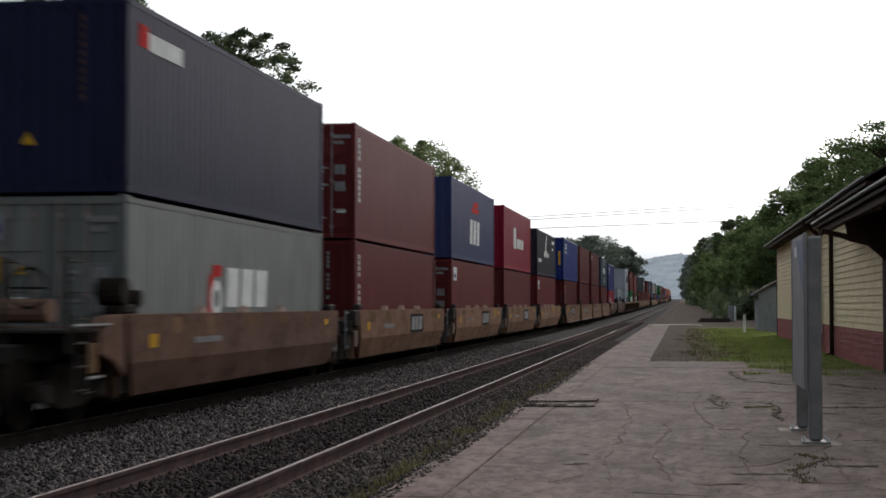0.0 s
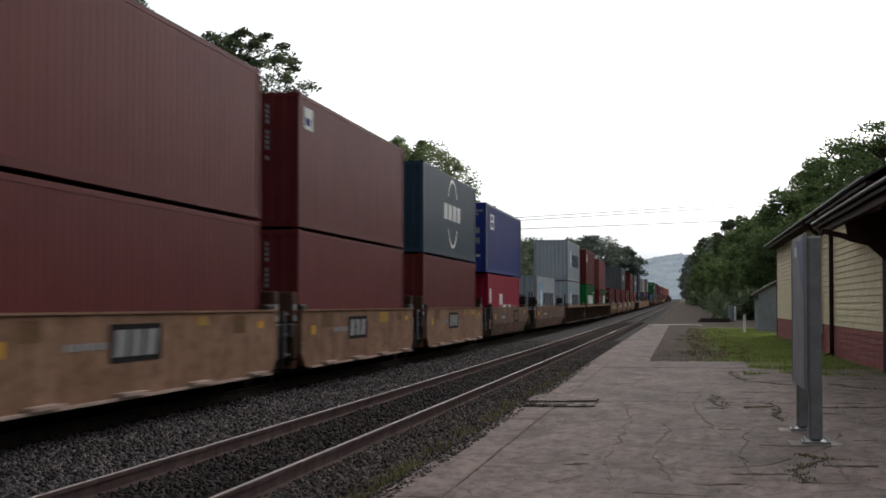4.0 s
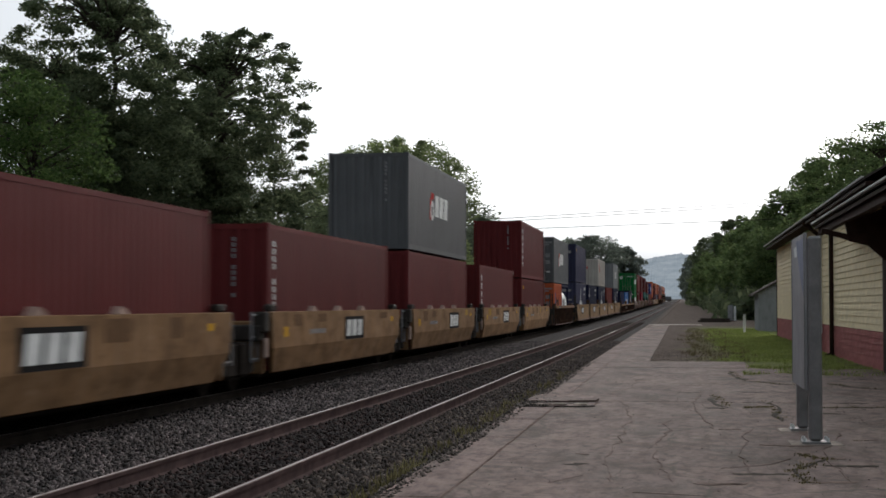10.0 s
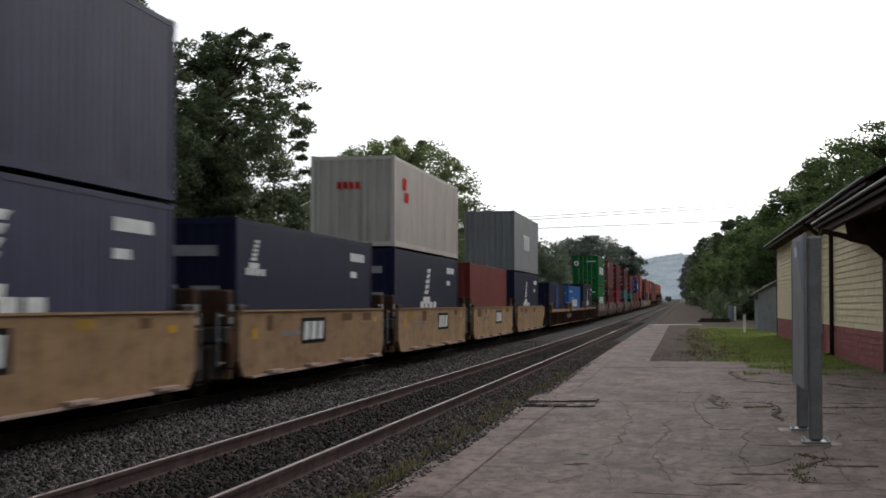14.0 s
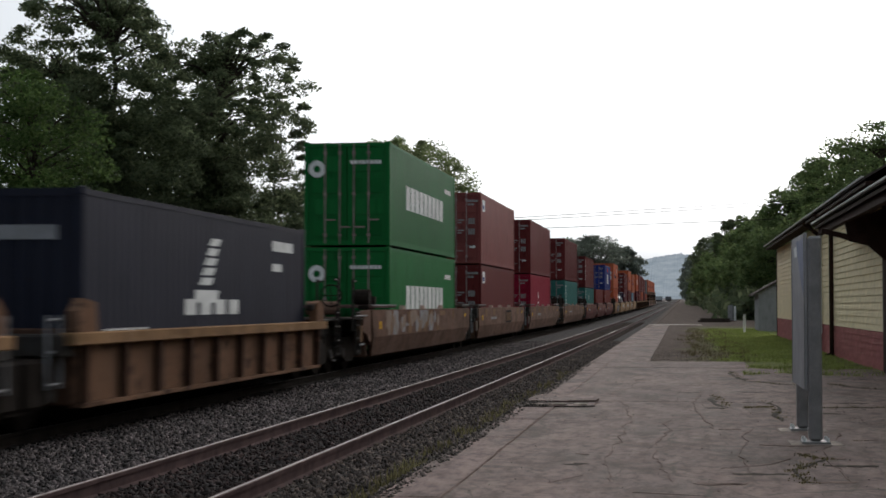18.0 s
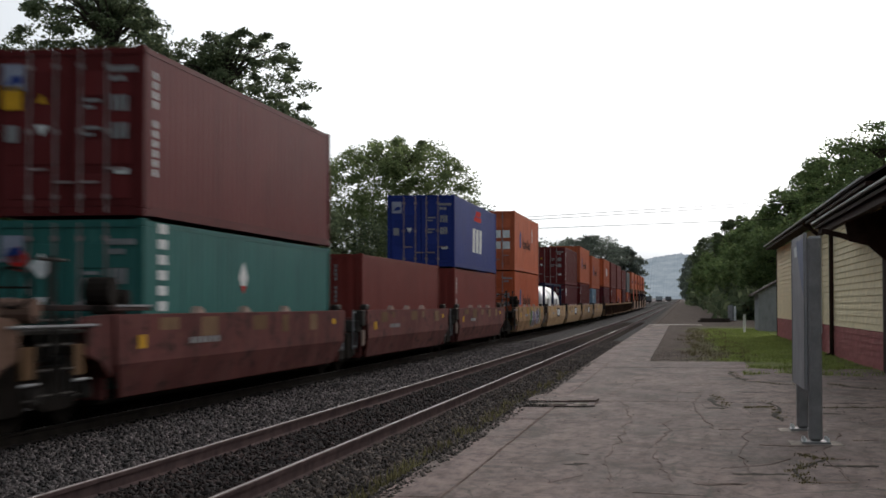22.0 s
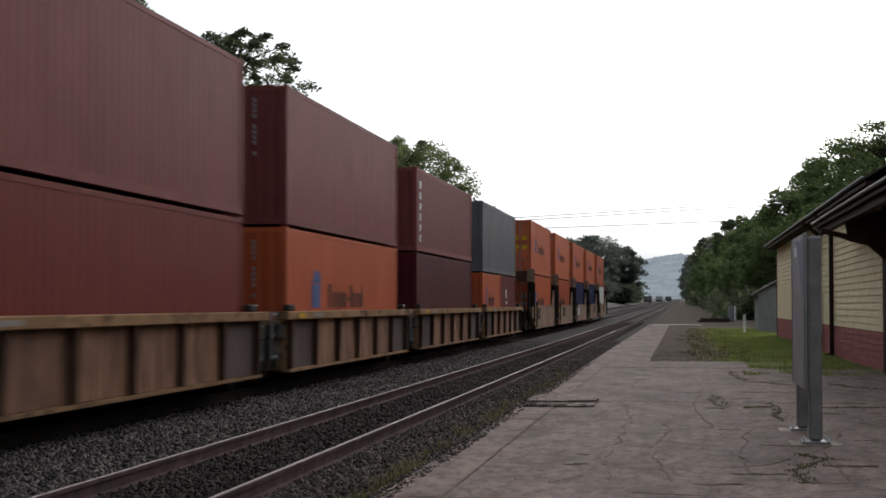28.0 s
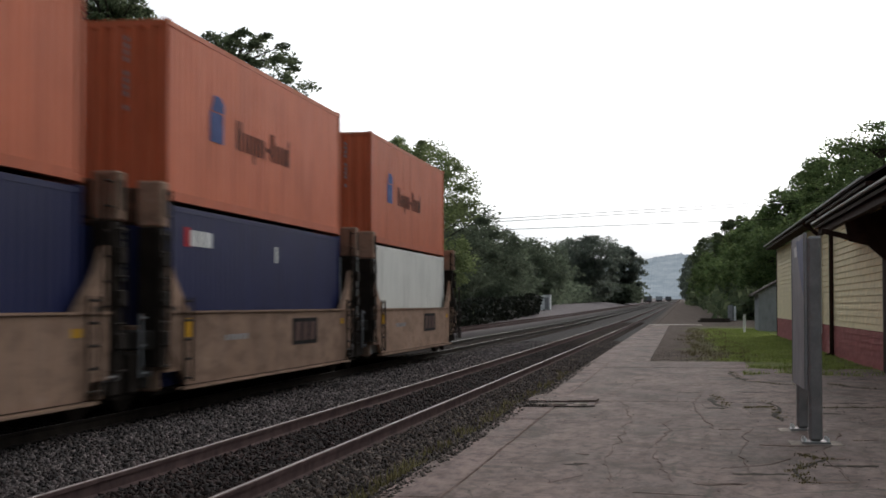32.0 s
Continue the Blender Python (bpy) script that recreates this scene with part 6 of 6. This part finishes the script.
            part("coupler", shared(("coupler", yy, round(gap, 1)), lambda: Geo().worn(-0.14, 0.14, *sorted((yy + d * (reach + 0.004), yy + d * gap / 2)), 0.72, 0.98, 0.04), IRON), IRON, car)
            part("brake_hose", shared(("brake_hose", yy, round(gap, 1)), lambda: Geo().rod((0.4, yy + d * reach, 0.8), (0.35, yy + d * (gap / 2 - 0.1), 0.45), 0.03), IRON), IRON, car)
            part("walkway", shared(("walkway", yy, kind == "C"), lambda: Geo().worn(-1.4, 1.4, *sorted((yy + d * 0.9, yy + d * 2.6)), 1.262, 1.31, 0.01), STEEL_DARK), STEEL_DARK, car)
            for xx in (-1.38, -0.5, 0.5, 1.38):
                part("handrail", shared(("handrail", yy, xx), lambda: Geo().rod((xx, yy + d * 2.5, 1.0), (xx, yy + d * 2.5, 2.25), 0.035, 6).rod((xx, yy + d * 2.5, 2.2), (xx, yy + d * 2.1, 2.2), 0.025, 6), STEEL_DARK), STEEL_DARK, car)
            part("ladder", shared(("car_ladder", yy), lambda: ladder(1.44, yy + d * 2.2, 0.45, 1.5), STEEL_DARK), STEEL_DARK, car)
            if not gear:
                continue
            part("brake_cylinder", shared(("brake_cylinder", yy), lambda: Geo().rod((-0.9, yy + d * 1.3, 1.58), (-0.2, yy + d * 1.3, 1.58), 0.2, 12), IRON), IRON, car)
            part("air_tank", shared(("air_tank", yy), lambda: Geo().rod((0.1, yy + d * 1.9, 1.55), (0.9, yy + d * 1.9, 1.55), 0.17, 12), MARK["rustypale"]), MARK["rustypale"], car)
            for s in (1, -1):
                part("brake_valve", shared(("brake_valve", yy, s), lambda: Geo().rod((s * 1.0, yy + d * 0.42, 1.82), (s * 1.38, yy + d * 0.42, 1.82), 0.2, 14).rod((s * 1.05, yy - d * 0.02, 1.72), (s * 1.42, yy - d * 0.02, 1.72), 0.13, 12).worn(*sorted((s * 1.1, s * 1.36)), *sorted((yy - d * 0.1, yy + d * 0.6)), 1.5, 1.62, 0.02), IRON), IRON, car, "black brake valve drums")
                part("step_plate", shared(("step_plate", yy, s), lambda: Geo().worn(*sorted((s * 1.36, s * 1.44)), *sorted((yy + d * 1.62, yy + d * 1.92)), 0.72, 1.12, 0.01), MARK["oldtan"]), MARK["oldtan"], car, "dull tan step plate")
                part("grab_bar", shared(("grab_bar", yy, s), lambda: Geo().rod((s * 1.45, yy + d * 1.2, 1.36), (s * 1.45, yy + d * 2.5, 1.36), 0.022, 6), MARK["grey"]), MARK["grey"], car, "worn bright grab bar")
                part("foot_rung", shared(("foot_rung", yy, s), lambda: Geo().rod((s * 1.45, yy + d * 1.5, 0.66), (s * 1.45, yy + d * 2.0, 0.66), 0.022, 6), MARK["grey"]), MARK["grey"], car, "worn bright foot rung")
            brake = part("brake_wheel", shared(("brake_wheel", yy), lambda: wheel_ring(yy + d * 2.52), IRON), IRON, car)
            for k in range(4):
                part("spoke", shared(("spoke", yy, k), lambda: spoke(yy + d * 2.52, k), IRON), IRON, brake)
    # markings on the side
    zx = {"A": 1.464, "A2": 1.424, "C": 1.424}.get(kind, 1.504)
    def plate(polys, mark, name, off=0.004, base=0.0, label=""):
        g = Geo()
        for poly in polys:
            g.prism(poly, 0, zx + base, zx + base + off)
        return part(name, g, MARK[mark], car, label)
    if kind in ("A", "A2", "C"):
        if logo:
            y0 = L * logo
            plate([rect(y0 - 0.3, 0.82, y0 + 1.8, 1.36)], "soot", "logo_field")
            for bar in bars(y0 - 0.15, y0 + 1.7, 0.9, 1.28, 3, 0.26, 0.08):
                plate([bar], "fadedblack" if kind == "C" else "oldtan" if col == "car_brown" else "grey" if col == "car_tan" else "white", "logo_block", 0.004, 0.005)
        if kind != "C":
            pr = random.Random(int(L * 10) + len(MOVERS))
            for k in range(5):
                y0 = L * (0.08 + 0.18 * k) + pr.uniform(-0.4, 0.4)
                if not (logo and abs(y0 - L * logo) < 1.9):
                    plate([rect(y0, 1.3 - pr.uniform(0, 0.2), y0 + pr.uniform(0.3, 1.1), 1.44)], pr.choice(("oldtan", "oldtan", "oldyellow") if col in ("car_yellow", "car_gold", "car_tan") else ("sand", "oldtan")), "stain", 0.002, 0.0, "patch of older paint")
        plate([rect(0.3, 1.12, 0.72, 1.42) if kind == "C" else rect(0.35, 1.0, 0.65, 1.2)], "yellow", "reflector")
        plate([rect(L - 0.8, 1.2, L - 0.5, 1.32)], "yellow", "reflector")
        tagged(plate(bars(L * 0.2, L * 0.32, 1.02, 1.12, 6), "grey", "number_marking"), kind="stuff")
    if kind == "B":
        tagged(plate(bars(L * 0.1, L * 0.18, chord_z + 0.05, chord_z + 0.12, 5), "grey", "number_marking"), kind="stuff")
        plate([rect(0.0, chord_z + 0.03, 0.5, chord_z + 0.13)], "yellow", "reflector")
    if graffiti == 4:
        rnd = random.Random(4)
        for k in range(9):
            y0, z0 = L * 0.1 + 0.34 * k, 0.85 + rnd.uniform(0, 0.3)
            plate([[(y0 + rnd.uniform(0.2, 0.5) * math.cos(q_ * 0.785), min(1.46, max(0.45, z0 + rnd.uniform(0.25, 0.5) * math.sin(q_ * 0.785)))) for q_ in range(8)]], ("white", "grey", "paleviolet")[k % 3], "graffiti", 0.002 + 0.0007 * k, 0.0, "pale smeared spray paint")
    elif graffiti == 12:
        # tall overlapping letter forms over the upright sheet and the turned-in one below it
        rnd = random.Random(8)
        def face(z):
            return 1.46 - max(0.0, 0.8 - z) * 0.3125
        def sprayed(poly, mark, off):
            n = len(poly)
            v = [(face(z) + off, y, z) for y, z in poly] + [(face(z) - 0.003, y, z) for y, z in poly]
            part("graffiti", Geo().add(v, [tuple(range(n)), tuple(range(2 * n - 1, n - 1, -1))] + [(i, (i + 1) % n, n + (i + 1) % n, n + i) for i in range(n)]), MARK[mark], car, "worn sprayed strokes")
        for k in range(11):
            y0, w_, tilt = L * 0.43 + 0.5 * k, rnd.uniform(0.22, 0.42), rnd.uniform(-0.15, 0.2)
            mark = "leafgreen" if k in (0, 1, 10) else ("paleviolet", "rose", "paleviolet", "purple")[k % 4]
            top, foot = rnd.uniform(1.2, 1.46), rnd.uniform(0.42, 0.66)
            sprayed([(y0 - w_ * 0.8, 0.803), (y0 + w_, 0.803), (y0 + w_ * 0.9 + tilt, top - 0.12), (y0 + w_ * 0.4 + tilt, top), (y0 - w_ * 0.7 + tilt, top - 0.05)], mark, 0.003 + 0.0004 * k)
            sprayed([(y0 - w_ * 0.5 - tilt, foot), (y0 + w_ * 0.5 - tilt, foot - 0.05), (y0 + w_, 0.797), (y0 - w_ * 0.8, 0.797)], mark, 0.003 + 0.0004 * k)
            for j in range(3):
                ya, lean = y0 + rnd.uniform(-0.3, 0.3), rnd.uniform(-0.22, 0.22)
                tint = rnd.choice(("dark", "fadedblack", "white", "paleviolet"))
                za, zb = (rnd.uniform(0.82, 0.95), rnd.uniform(1.15, 1.44)) if j else (rnd.uniform(0.42, 0.6), 0.79)
                sprayed([(ya, za), (ya + 0.07, za), (ya + 0.07 + lean, zb), (ya + lean, zb)], tint, 0.009 + 0.0005 * (3 * (k % 3) + j))
    elif graffiti:
        rnd = random.Random(graffiti)
        for colour in ("grey", "beige", "sand"):
            polys = []
            for i in range(13):
                y0, z0, r_ = L * rnd.uniform(0.08, 0.6), rnd.uniform(0.9, 1.36), rnd.uniform(0.12, 0.34)
                polys.append([(y0 + 1.3 * r_ * rnd.uniform(0.6, 1.2) * math.cos(q_ * 0.785), min(1.475, max(0.82, z0 + r_ * rnd.uniform(0.6, 1.4) * math.sin(q_ * 0.785)))) for q_ in range(8)])
            tagged(plate(polys, colour, "graffiti", 0.002 + 0.0007 * len(colour), 0.0, "worn sprayed strokes"), kind="stuff")
    return car


HC, STD = 2.896, 2.591
LBL = {"maroon": "dull maroon corrugated container", "darkmaroon": "dark maroon corrugated container", "rustred": "brick-red corrugated container", "navy": "dark navy steel container", "fadednavy": "faded navy steel container", "ash": "ash-grey corrugated container", "blue": "blue steel container",
       "dullblue": "dull navy-blue container", "deepblue": "deep blue steel container", "brightblue": "bright blue steel container", "slate": "dark slate-grey container", "darkgrey": "dark grey steel container", "greygreen": "pale grey-green container", "lightgrey": "light grey steel container",
       "cream": "cream-grey corrugated container", "red": "bright red steel container", "green": "green steel container", "teal": "teal green container", "orange": "weathered orange container",
       "rosemaroon": "faded rose-maroon corrugated container", "midgrey": "mid-grey steel container", "paleorange": "paler orange container",
       "paleblue": "short pale blue container", "white": "off-white container", "greenblue": "dark blue-green container"}
STYLE = {"vert": "white number bars near one end", "vertbig": "large white number bars near one end", "small": "a small white label", "yellowplate": "a white and yellow label", "mol": "white lettering bars and a red emblem",
         "apl": "white lettering bars and a red emblem", "kline": "large white lettering bars", "zim": "a white wing emblem", "zimnear": "a small white wing emblem", "cornerword": "small white lettering bars", "chr": "white lettering bars inside arcs", "maersk": "a white star and dark lettering bars",
         "eg": "large white lettering bars", "eglow": "large white lettering bars", "hapag": "a blue emblem and dark lettering bars", "hapaglow": "a blue emblem and dark lettering bars", "hanjin": "white lettering bars and ring",
         "stripe": "a brighter blue field", "oocl": "red emblem marks", "redletters": "white lettering bars", "senator": "white lettering bars and a red mark", "square45": "a white square label",
         "yellowtop": "yellow lettering bars", "teal": "white number bars", "tealplacard": "number bars and diamond placards", "dot": "a small white emblem", "": "plain faded sides"}
# per wagon: metres along the train, kind, colour, logo place, lower boxes, upper box; a box: colour, height, style, end style, smooth
FRONT_HALF = [
    # out-of-view leading wagon, added to shade the end of the one behind it
    (2.95, "A", "car_brown", 0, [("maroon", HC, "vert", "door")], ("maroon", HC, "", "door")),
    (22.35, "A", "car_brown", 0, [("greygreen", HC, "mol", "door")], ("navy", HC, "senator", "mark")),
    (38.00, "A", "car_tan", 0.55, [("maroon", HC, "vert", "bar")], ("maroon", HC, "vert", "door")),
    (53.90, "A", "car_tan", 0.55, [("maroon", HC, "small", "door")], ("dullblue", HC, "apl", "bar")),
    (69.80, "A", "car_tan", 0.55, [("maroon", HC, "", "bar")], ("red", HC, "kline", "bar")),
    (85.80, "A", "car_tan", 0.0, [("maroon", HC, "small", "bar")], ("slate", STD, "zim", "wide")),
    (105.5, "A2", "car_tan", 0.4, [("maroon", HC, "vert", "bar")], ("blue", HC, "square45", "45")),
    (121.15, "A2", "car_tan", 0.35, [("maroon", HC, "vert", "bar")], ("maroon", HC, "", "door")),
    (136.30, "A2", "car_tan", 0.35, [("maroon", HC, "", "bar")], ("maroon", HC, "small", "bar")),
    (151.95, "A2", "car_tan", 0.35, [("maroon", HC, "", "bar")], ("greenblue", HC, "chr", "bar")),
    (168.00, "A", "car_brown", 0.6, [("red", STD, "kline", "bar")], ("blue", HC, "square45", "door45")),
    (189.40, "A", "car_brown", 0.0, [("lightgrey", HC, "maersk", "blind")], None),
    (212.60, "B", "car_brown", 0, [("lightgrey", HC, "maersk", "blind")], ("lightgrey", HC, "maersk", "blind")),
    (232.95, "B", "car_brown", 0, [("green", HC, "eglow", "midring")], ("maroon", HC, "yellowplate", "bar")),
    (252.40, "B", "car_brown", 0, [("maroon", STD, "dot", "bar"), ("green", STD, "eglow", "bar")], ("rosemaroon", HC, "", "bar")),
    (274.20, "A", "car_yellow", 0.42, [("maroon", HC, "vert", "door")], None),
    (290.10, "A", "car_yellow", 0.5, [("maroon", HC, "vert", "bar")], None),
    (305.55, "A", "car_yellow", 0.55, [("maroon", HC, "", "bar")], ("darkgrey", HC, "mol", "bar")),
    (321.50, "A", "car_yellow", 0.52, [("maroon", HC, "vertbig", "bar")], None),
    (337.50, "A", "car_yellow", 0.0, [("maroon", STD, "yellowtop", "bar")], ("maroon", HC, "vertbig", "bar")),
    (356.92, "B", "car_brown", 0, [("orange", STD, "hapaglow", "door"), ("tank",)], ("darkgrey", HC, "mol", "door")),
    (376.72, "A2", "car_gold", 0.33, [("fadednavy", HC, "zim", "wideplates")], ("fadednavy", HC, "yellowtop", "wide")),
    (392.35, "A2", "car_gold", 0.35, [("navy", HC, "zimnear", "wideplates")], None),
    (407.70, "A2", "car_gold", 0.55, [("navy", HC, "zim", "wideplates")], ("cream", STD, "oocl", "blind")),
    (423.10, "A2", "car_gold", 0.55, [("rustred", HC, "", "bar")], None),
    (438.60, "A2", "car_gold", 0.0, [("navy", HC, "zim", "bar")], ("ash", HC, "redletters", "blind")),
]
REAR_HALF = [
    (457.84, "B2", "car_rust", 0, [("navy", STD, "stripe", "bar")], None),
    (473.90, "B2", "car_rust", 0, [("brightblue", STD, "hanjin", "ring")], None),
    (489.70, "B2", "car_rust", 0, [("slate", HC, "zim", "wide")], None),
    (511.45, "A", "car_brown", 0, [("green", HC, "eg", "ring")], ("green", HC, "eg", "ring")),
    (530.80, "A", "car_brown", 0.55, [("maroon", HC, "small", "door")], ("rosemaroon", HC, "small", "door")),
    (550.90, "A", "car_brown", 0.0, [("red", HC, "dot", "door")], ("maroon", HC, "", "door")),
    (574.83, "A", "car_brown", 0.0, [("teal", HC, "teal", "door")], ("maroon", HC, "", "door")),
    (596.70, "A", "car_red", 0.0, [("teal", STD, "tealplacard", "door")], ("maroon", STD, "vert", "door")),
    (612.48, "A", "car_red", 0.0, [("rustred", STD, "", "bar")], None),
    (628.25, "A", "car_red", 0.0, [("rustred", STD, "vert", "bar")], ("blue", STD, "apl", "door")),
    (647.90, "A", "car_yellow", 0.0, [("orange", HC, "hapaglow", "door")], ("paleorange", HC, "hapag", "fourplates")),
    (664.10, "A", "car_gold", 0.5, [("tank",), ("tank",)], None),
    (679.64, "A", "car_gold", 0.5, [("darkmaroon", STD, "small", "door")], ("maroon", STD, "vertbig", "door")),
    (695.05, "A", "car_gold", 0.5, [("maroon", HC, "vert", "door")], ("paleorange", HC, "hapag", "bar")),
    (711.00, "A", "car_gold", 0.0, [("paleblue", STD, "dot", "door"), ("maroon", STD, "", "bar")], ("paleorange", HC, "hapag", "bar")),
    (731.00, "B", "car_worn", 0, [("darkmaroon", HC, "", "bar")], ("orange", HC, "redletters", "bar")),
    (747.00, "B", "car_worn", 0, [("rustred", HC, "small", "bar")], ("rosemaroon", HC, "", "bar")),
    (762.32, "B", "car_worn", 0, [("orange", HC, "hapaglow", "bar")], ("rosemaroon", HC, "", "bar")),
    (777.75, "B", "car_worn", 0, [("darkmaroon", HC, "", "bar")], ("rosemaroon", STD, "vertbig", "bar")),
    (793.30, "B", "car_worn", 0, [("orange", STD, "hapaglow", "bar"), ("maroon", STD, "dot", "bar")], ("midgrey", HC, "", "bar")),
    (813.26, "C", "car_beige", 0.1, [("orange", HC, "hapaglow", "door")], ("paleorange", HC, "hapag", "yellowplates")),
    (828.86, "C", "car_beige", 0.3, [("orange", HC, "hapaglow", "bar")], ("paleorange", HC, "hapag", "door")),
    (844.50, "C", "car_beige", 0.0, [("deepblue", HC, "", "bar")], ("paleorange", HC, "hapag", "door")),
    (860.10, "C", "car_beige", 0.6, [("deepblue", HC, "cornerword", "bar")], ("paleorange", HC, "hapag", "bar")),
    (875.95, "C", "car_beige", 0.6, [("white", HC, "", "bar")], ("paleorange", HC, "hapag", "bar")),
]
TRAIN = FRONT_HALF + REAR_HALF
CAR_LABEL = {"A": "smooth-sided articulated well car in worn {} paint", "A2": "straight-sided well car with step plates in {} paint", "B": "ribbed-side well car in grimy {} paint",
             "B2": "low ribbed well car in rusty {} paint", "C": "well car with tall end posts in {} paint"}
CAR_COLOUR = {"car_brown": "brown", "car_tan": "tan", "car_yellow": "yellow-tan", "car_gold": "pale yellow-tan", "car_rust": "brown", "car_red": "red-brown", "car_worn": "peeling yellow", "car_beige": "faded beige"}
FORTY, FORTYFIVE, TWENTY = 12.192, 13.716, 6.058


def boxed(spec, length):
    col, h, style, end = spec
    at45 = end in ("45", "door45")
    c = container(col, length, h, end in ("door", "ring", "fourplates", "yellowplates", "door45"), True, "%s with %s" % (LBL[col], STYLE[style]), at45)
    decorate(c, style, length, h)
    if end == "45":
        cu = bpy.data.curves.new("number", "FONT")
        cu.body, cu.size, cu.extrude, cu.align_x = "45", 0.62, 0.003, "CENTER"
        ob = new("number", cu)
        bpy.context.view_layer.update()
        me = bpy.data.meshes.new_from_object(ob)
        bpy.data.objects.remove(ob)
        n = part("number", me, MARK["white"], c, "white painted number 45")
        n.matrix_basis = pose(0.05, -0.006, h - 0.85, 90, 0, 0)
        on_end(c, "yellow", [rect(-0.35, h - 1.35, -0.2, h - 1.22), rect(0.85, 1.0, 1.0, 1.95)], "label_plate", 0.0)
    else:
        end_marks(c, "door" if end == "door45" else end, h, int(h * 100) + len(MOVERS))
    return c


# wells longer than the box in them: metres past the box at its near and far end
LONGER = {168.00: (0.0, 0.85), 189.40: (2.0, 3.3), 212.60: (2.4, 1.3), 232.95: (2.35, 1.75), 252.40: (2.4, 2.9), 274.20: (1.2, 0.0), 356.92: (0.6, 1.1),
          511.45: (3.0, 1.5), 530.80: (1.95, 1.75), 550.90: (1.95, 2.7), 574.83: (2.9, 3.4), 596.70: (1.2, 0.0)}
WELL = 0.345
for i, (s, kind, col, logo, lower, upper) in enumerate(TRAIN):
    near, far = LONGER.get(s, (0.0, 0.0))
    prev_end = TRAIN[i - 1][0] + FORTY + LONGER.get(TRAIN[i - 1][0], (0, 0))[1] if i else s - 7.4
    next_start = TRAIN[i + 1][0] - LONGER.get(TRAIN[i + 1][0], (0, 0))[0] if i + 1 < len(TRAIN) else s + FORTY + 7.0
    car = well_car(kind, col, FORTY + near + far, s - near - prev_end, next_start - s - FORTY - far, logo, CAR_LABEL[kind].format(CAR_COLOUR[col]),
                   {29: 5, 36: 12, 48: 4}.get(i, 0), {"car_brown": "car_grime", "car_rust": "car_umber"}.get(col), i in (1, 10, 11, 14, 29, 30, 31, 32, 33, 36), i == 26)
    # a deck over each end of the longer wells
    for y0, y1 in ((-0.5, near - 0.25), (near + FORTY + 0.25, near + FORTY + far + 0.5)):
        if y1 - y0 > 1.0:
            part("end_deck", Geo().worn(-1.44, 1.44, y0, y1, 1.545, 1.63, 0.015), PAINT["car_grime"], car, "grimy deck plate over the end")
            part("deck_edge", Geo().worn(1.442, 1.462, y0, y1, 1.6, 1.634, 0.004), MARK["grey"], car, "edge worn bright")
    mover(car, s - near)
    top = WELL
    for k, spec in enumerate(lower):
        short = len(lower) > 1
        if spec[0] == "tank":
            c, h = tank(), 2.55
        else:
            c, h = boxed(spec, TWENTY if short else FORTY), spec[1]
        c["lift"] = WELL
        mover(c, s + k * (FORTY - TWENTY))
        top = max(top, WELL + h)
    if upper:
        at45 = upper[3] in ("45", "door45")
        c = boxed(upper, FORTYFIVE if at45 else FORTY)
        c["lift"] = top + 0.03
        mover(c, s - ((FORTYFIVE - FORTY) / 2 if at45 else 0))


# ---- movement: the train runs towards and past the camera ----
def motions():
    for ob, s in MOVERS:
        lift = ob.get("lift", 0.0)
        rows_ = []
        for k in range(17):
            t = 2.0 * k
            y = s - 26.125 * t - 0.0051 * (t - 16) ** 2
            mid = y + 6.1
            bx, bz = bend(y)
            ex, ez = bend(y + 12.2)
            rows_.append((t, pose(TRAIN_X + bx, y, bz + lift, math.degrees((ez - bz) / 12.2), 0, -math.degrees((ex - bx) / 12.2))))
        walk(ob, rows_)


motions()
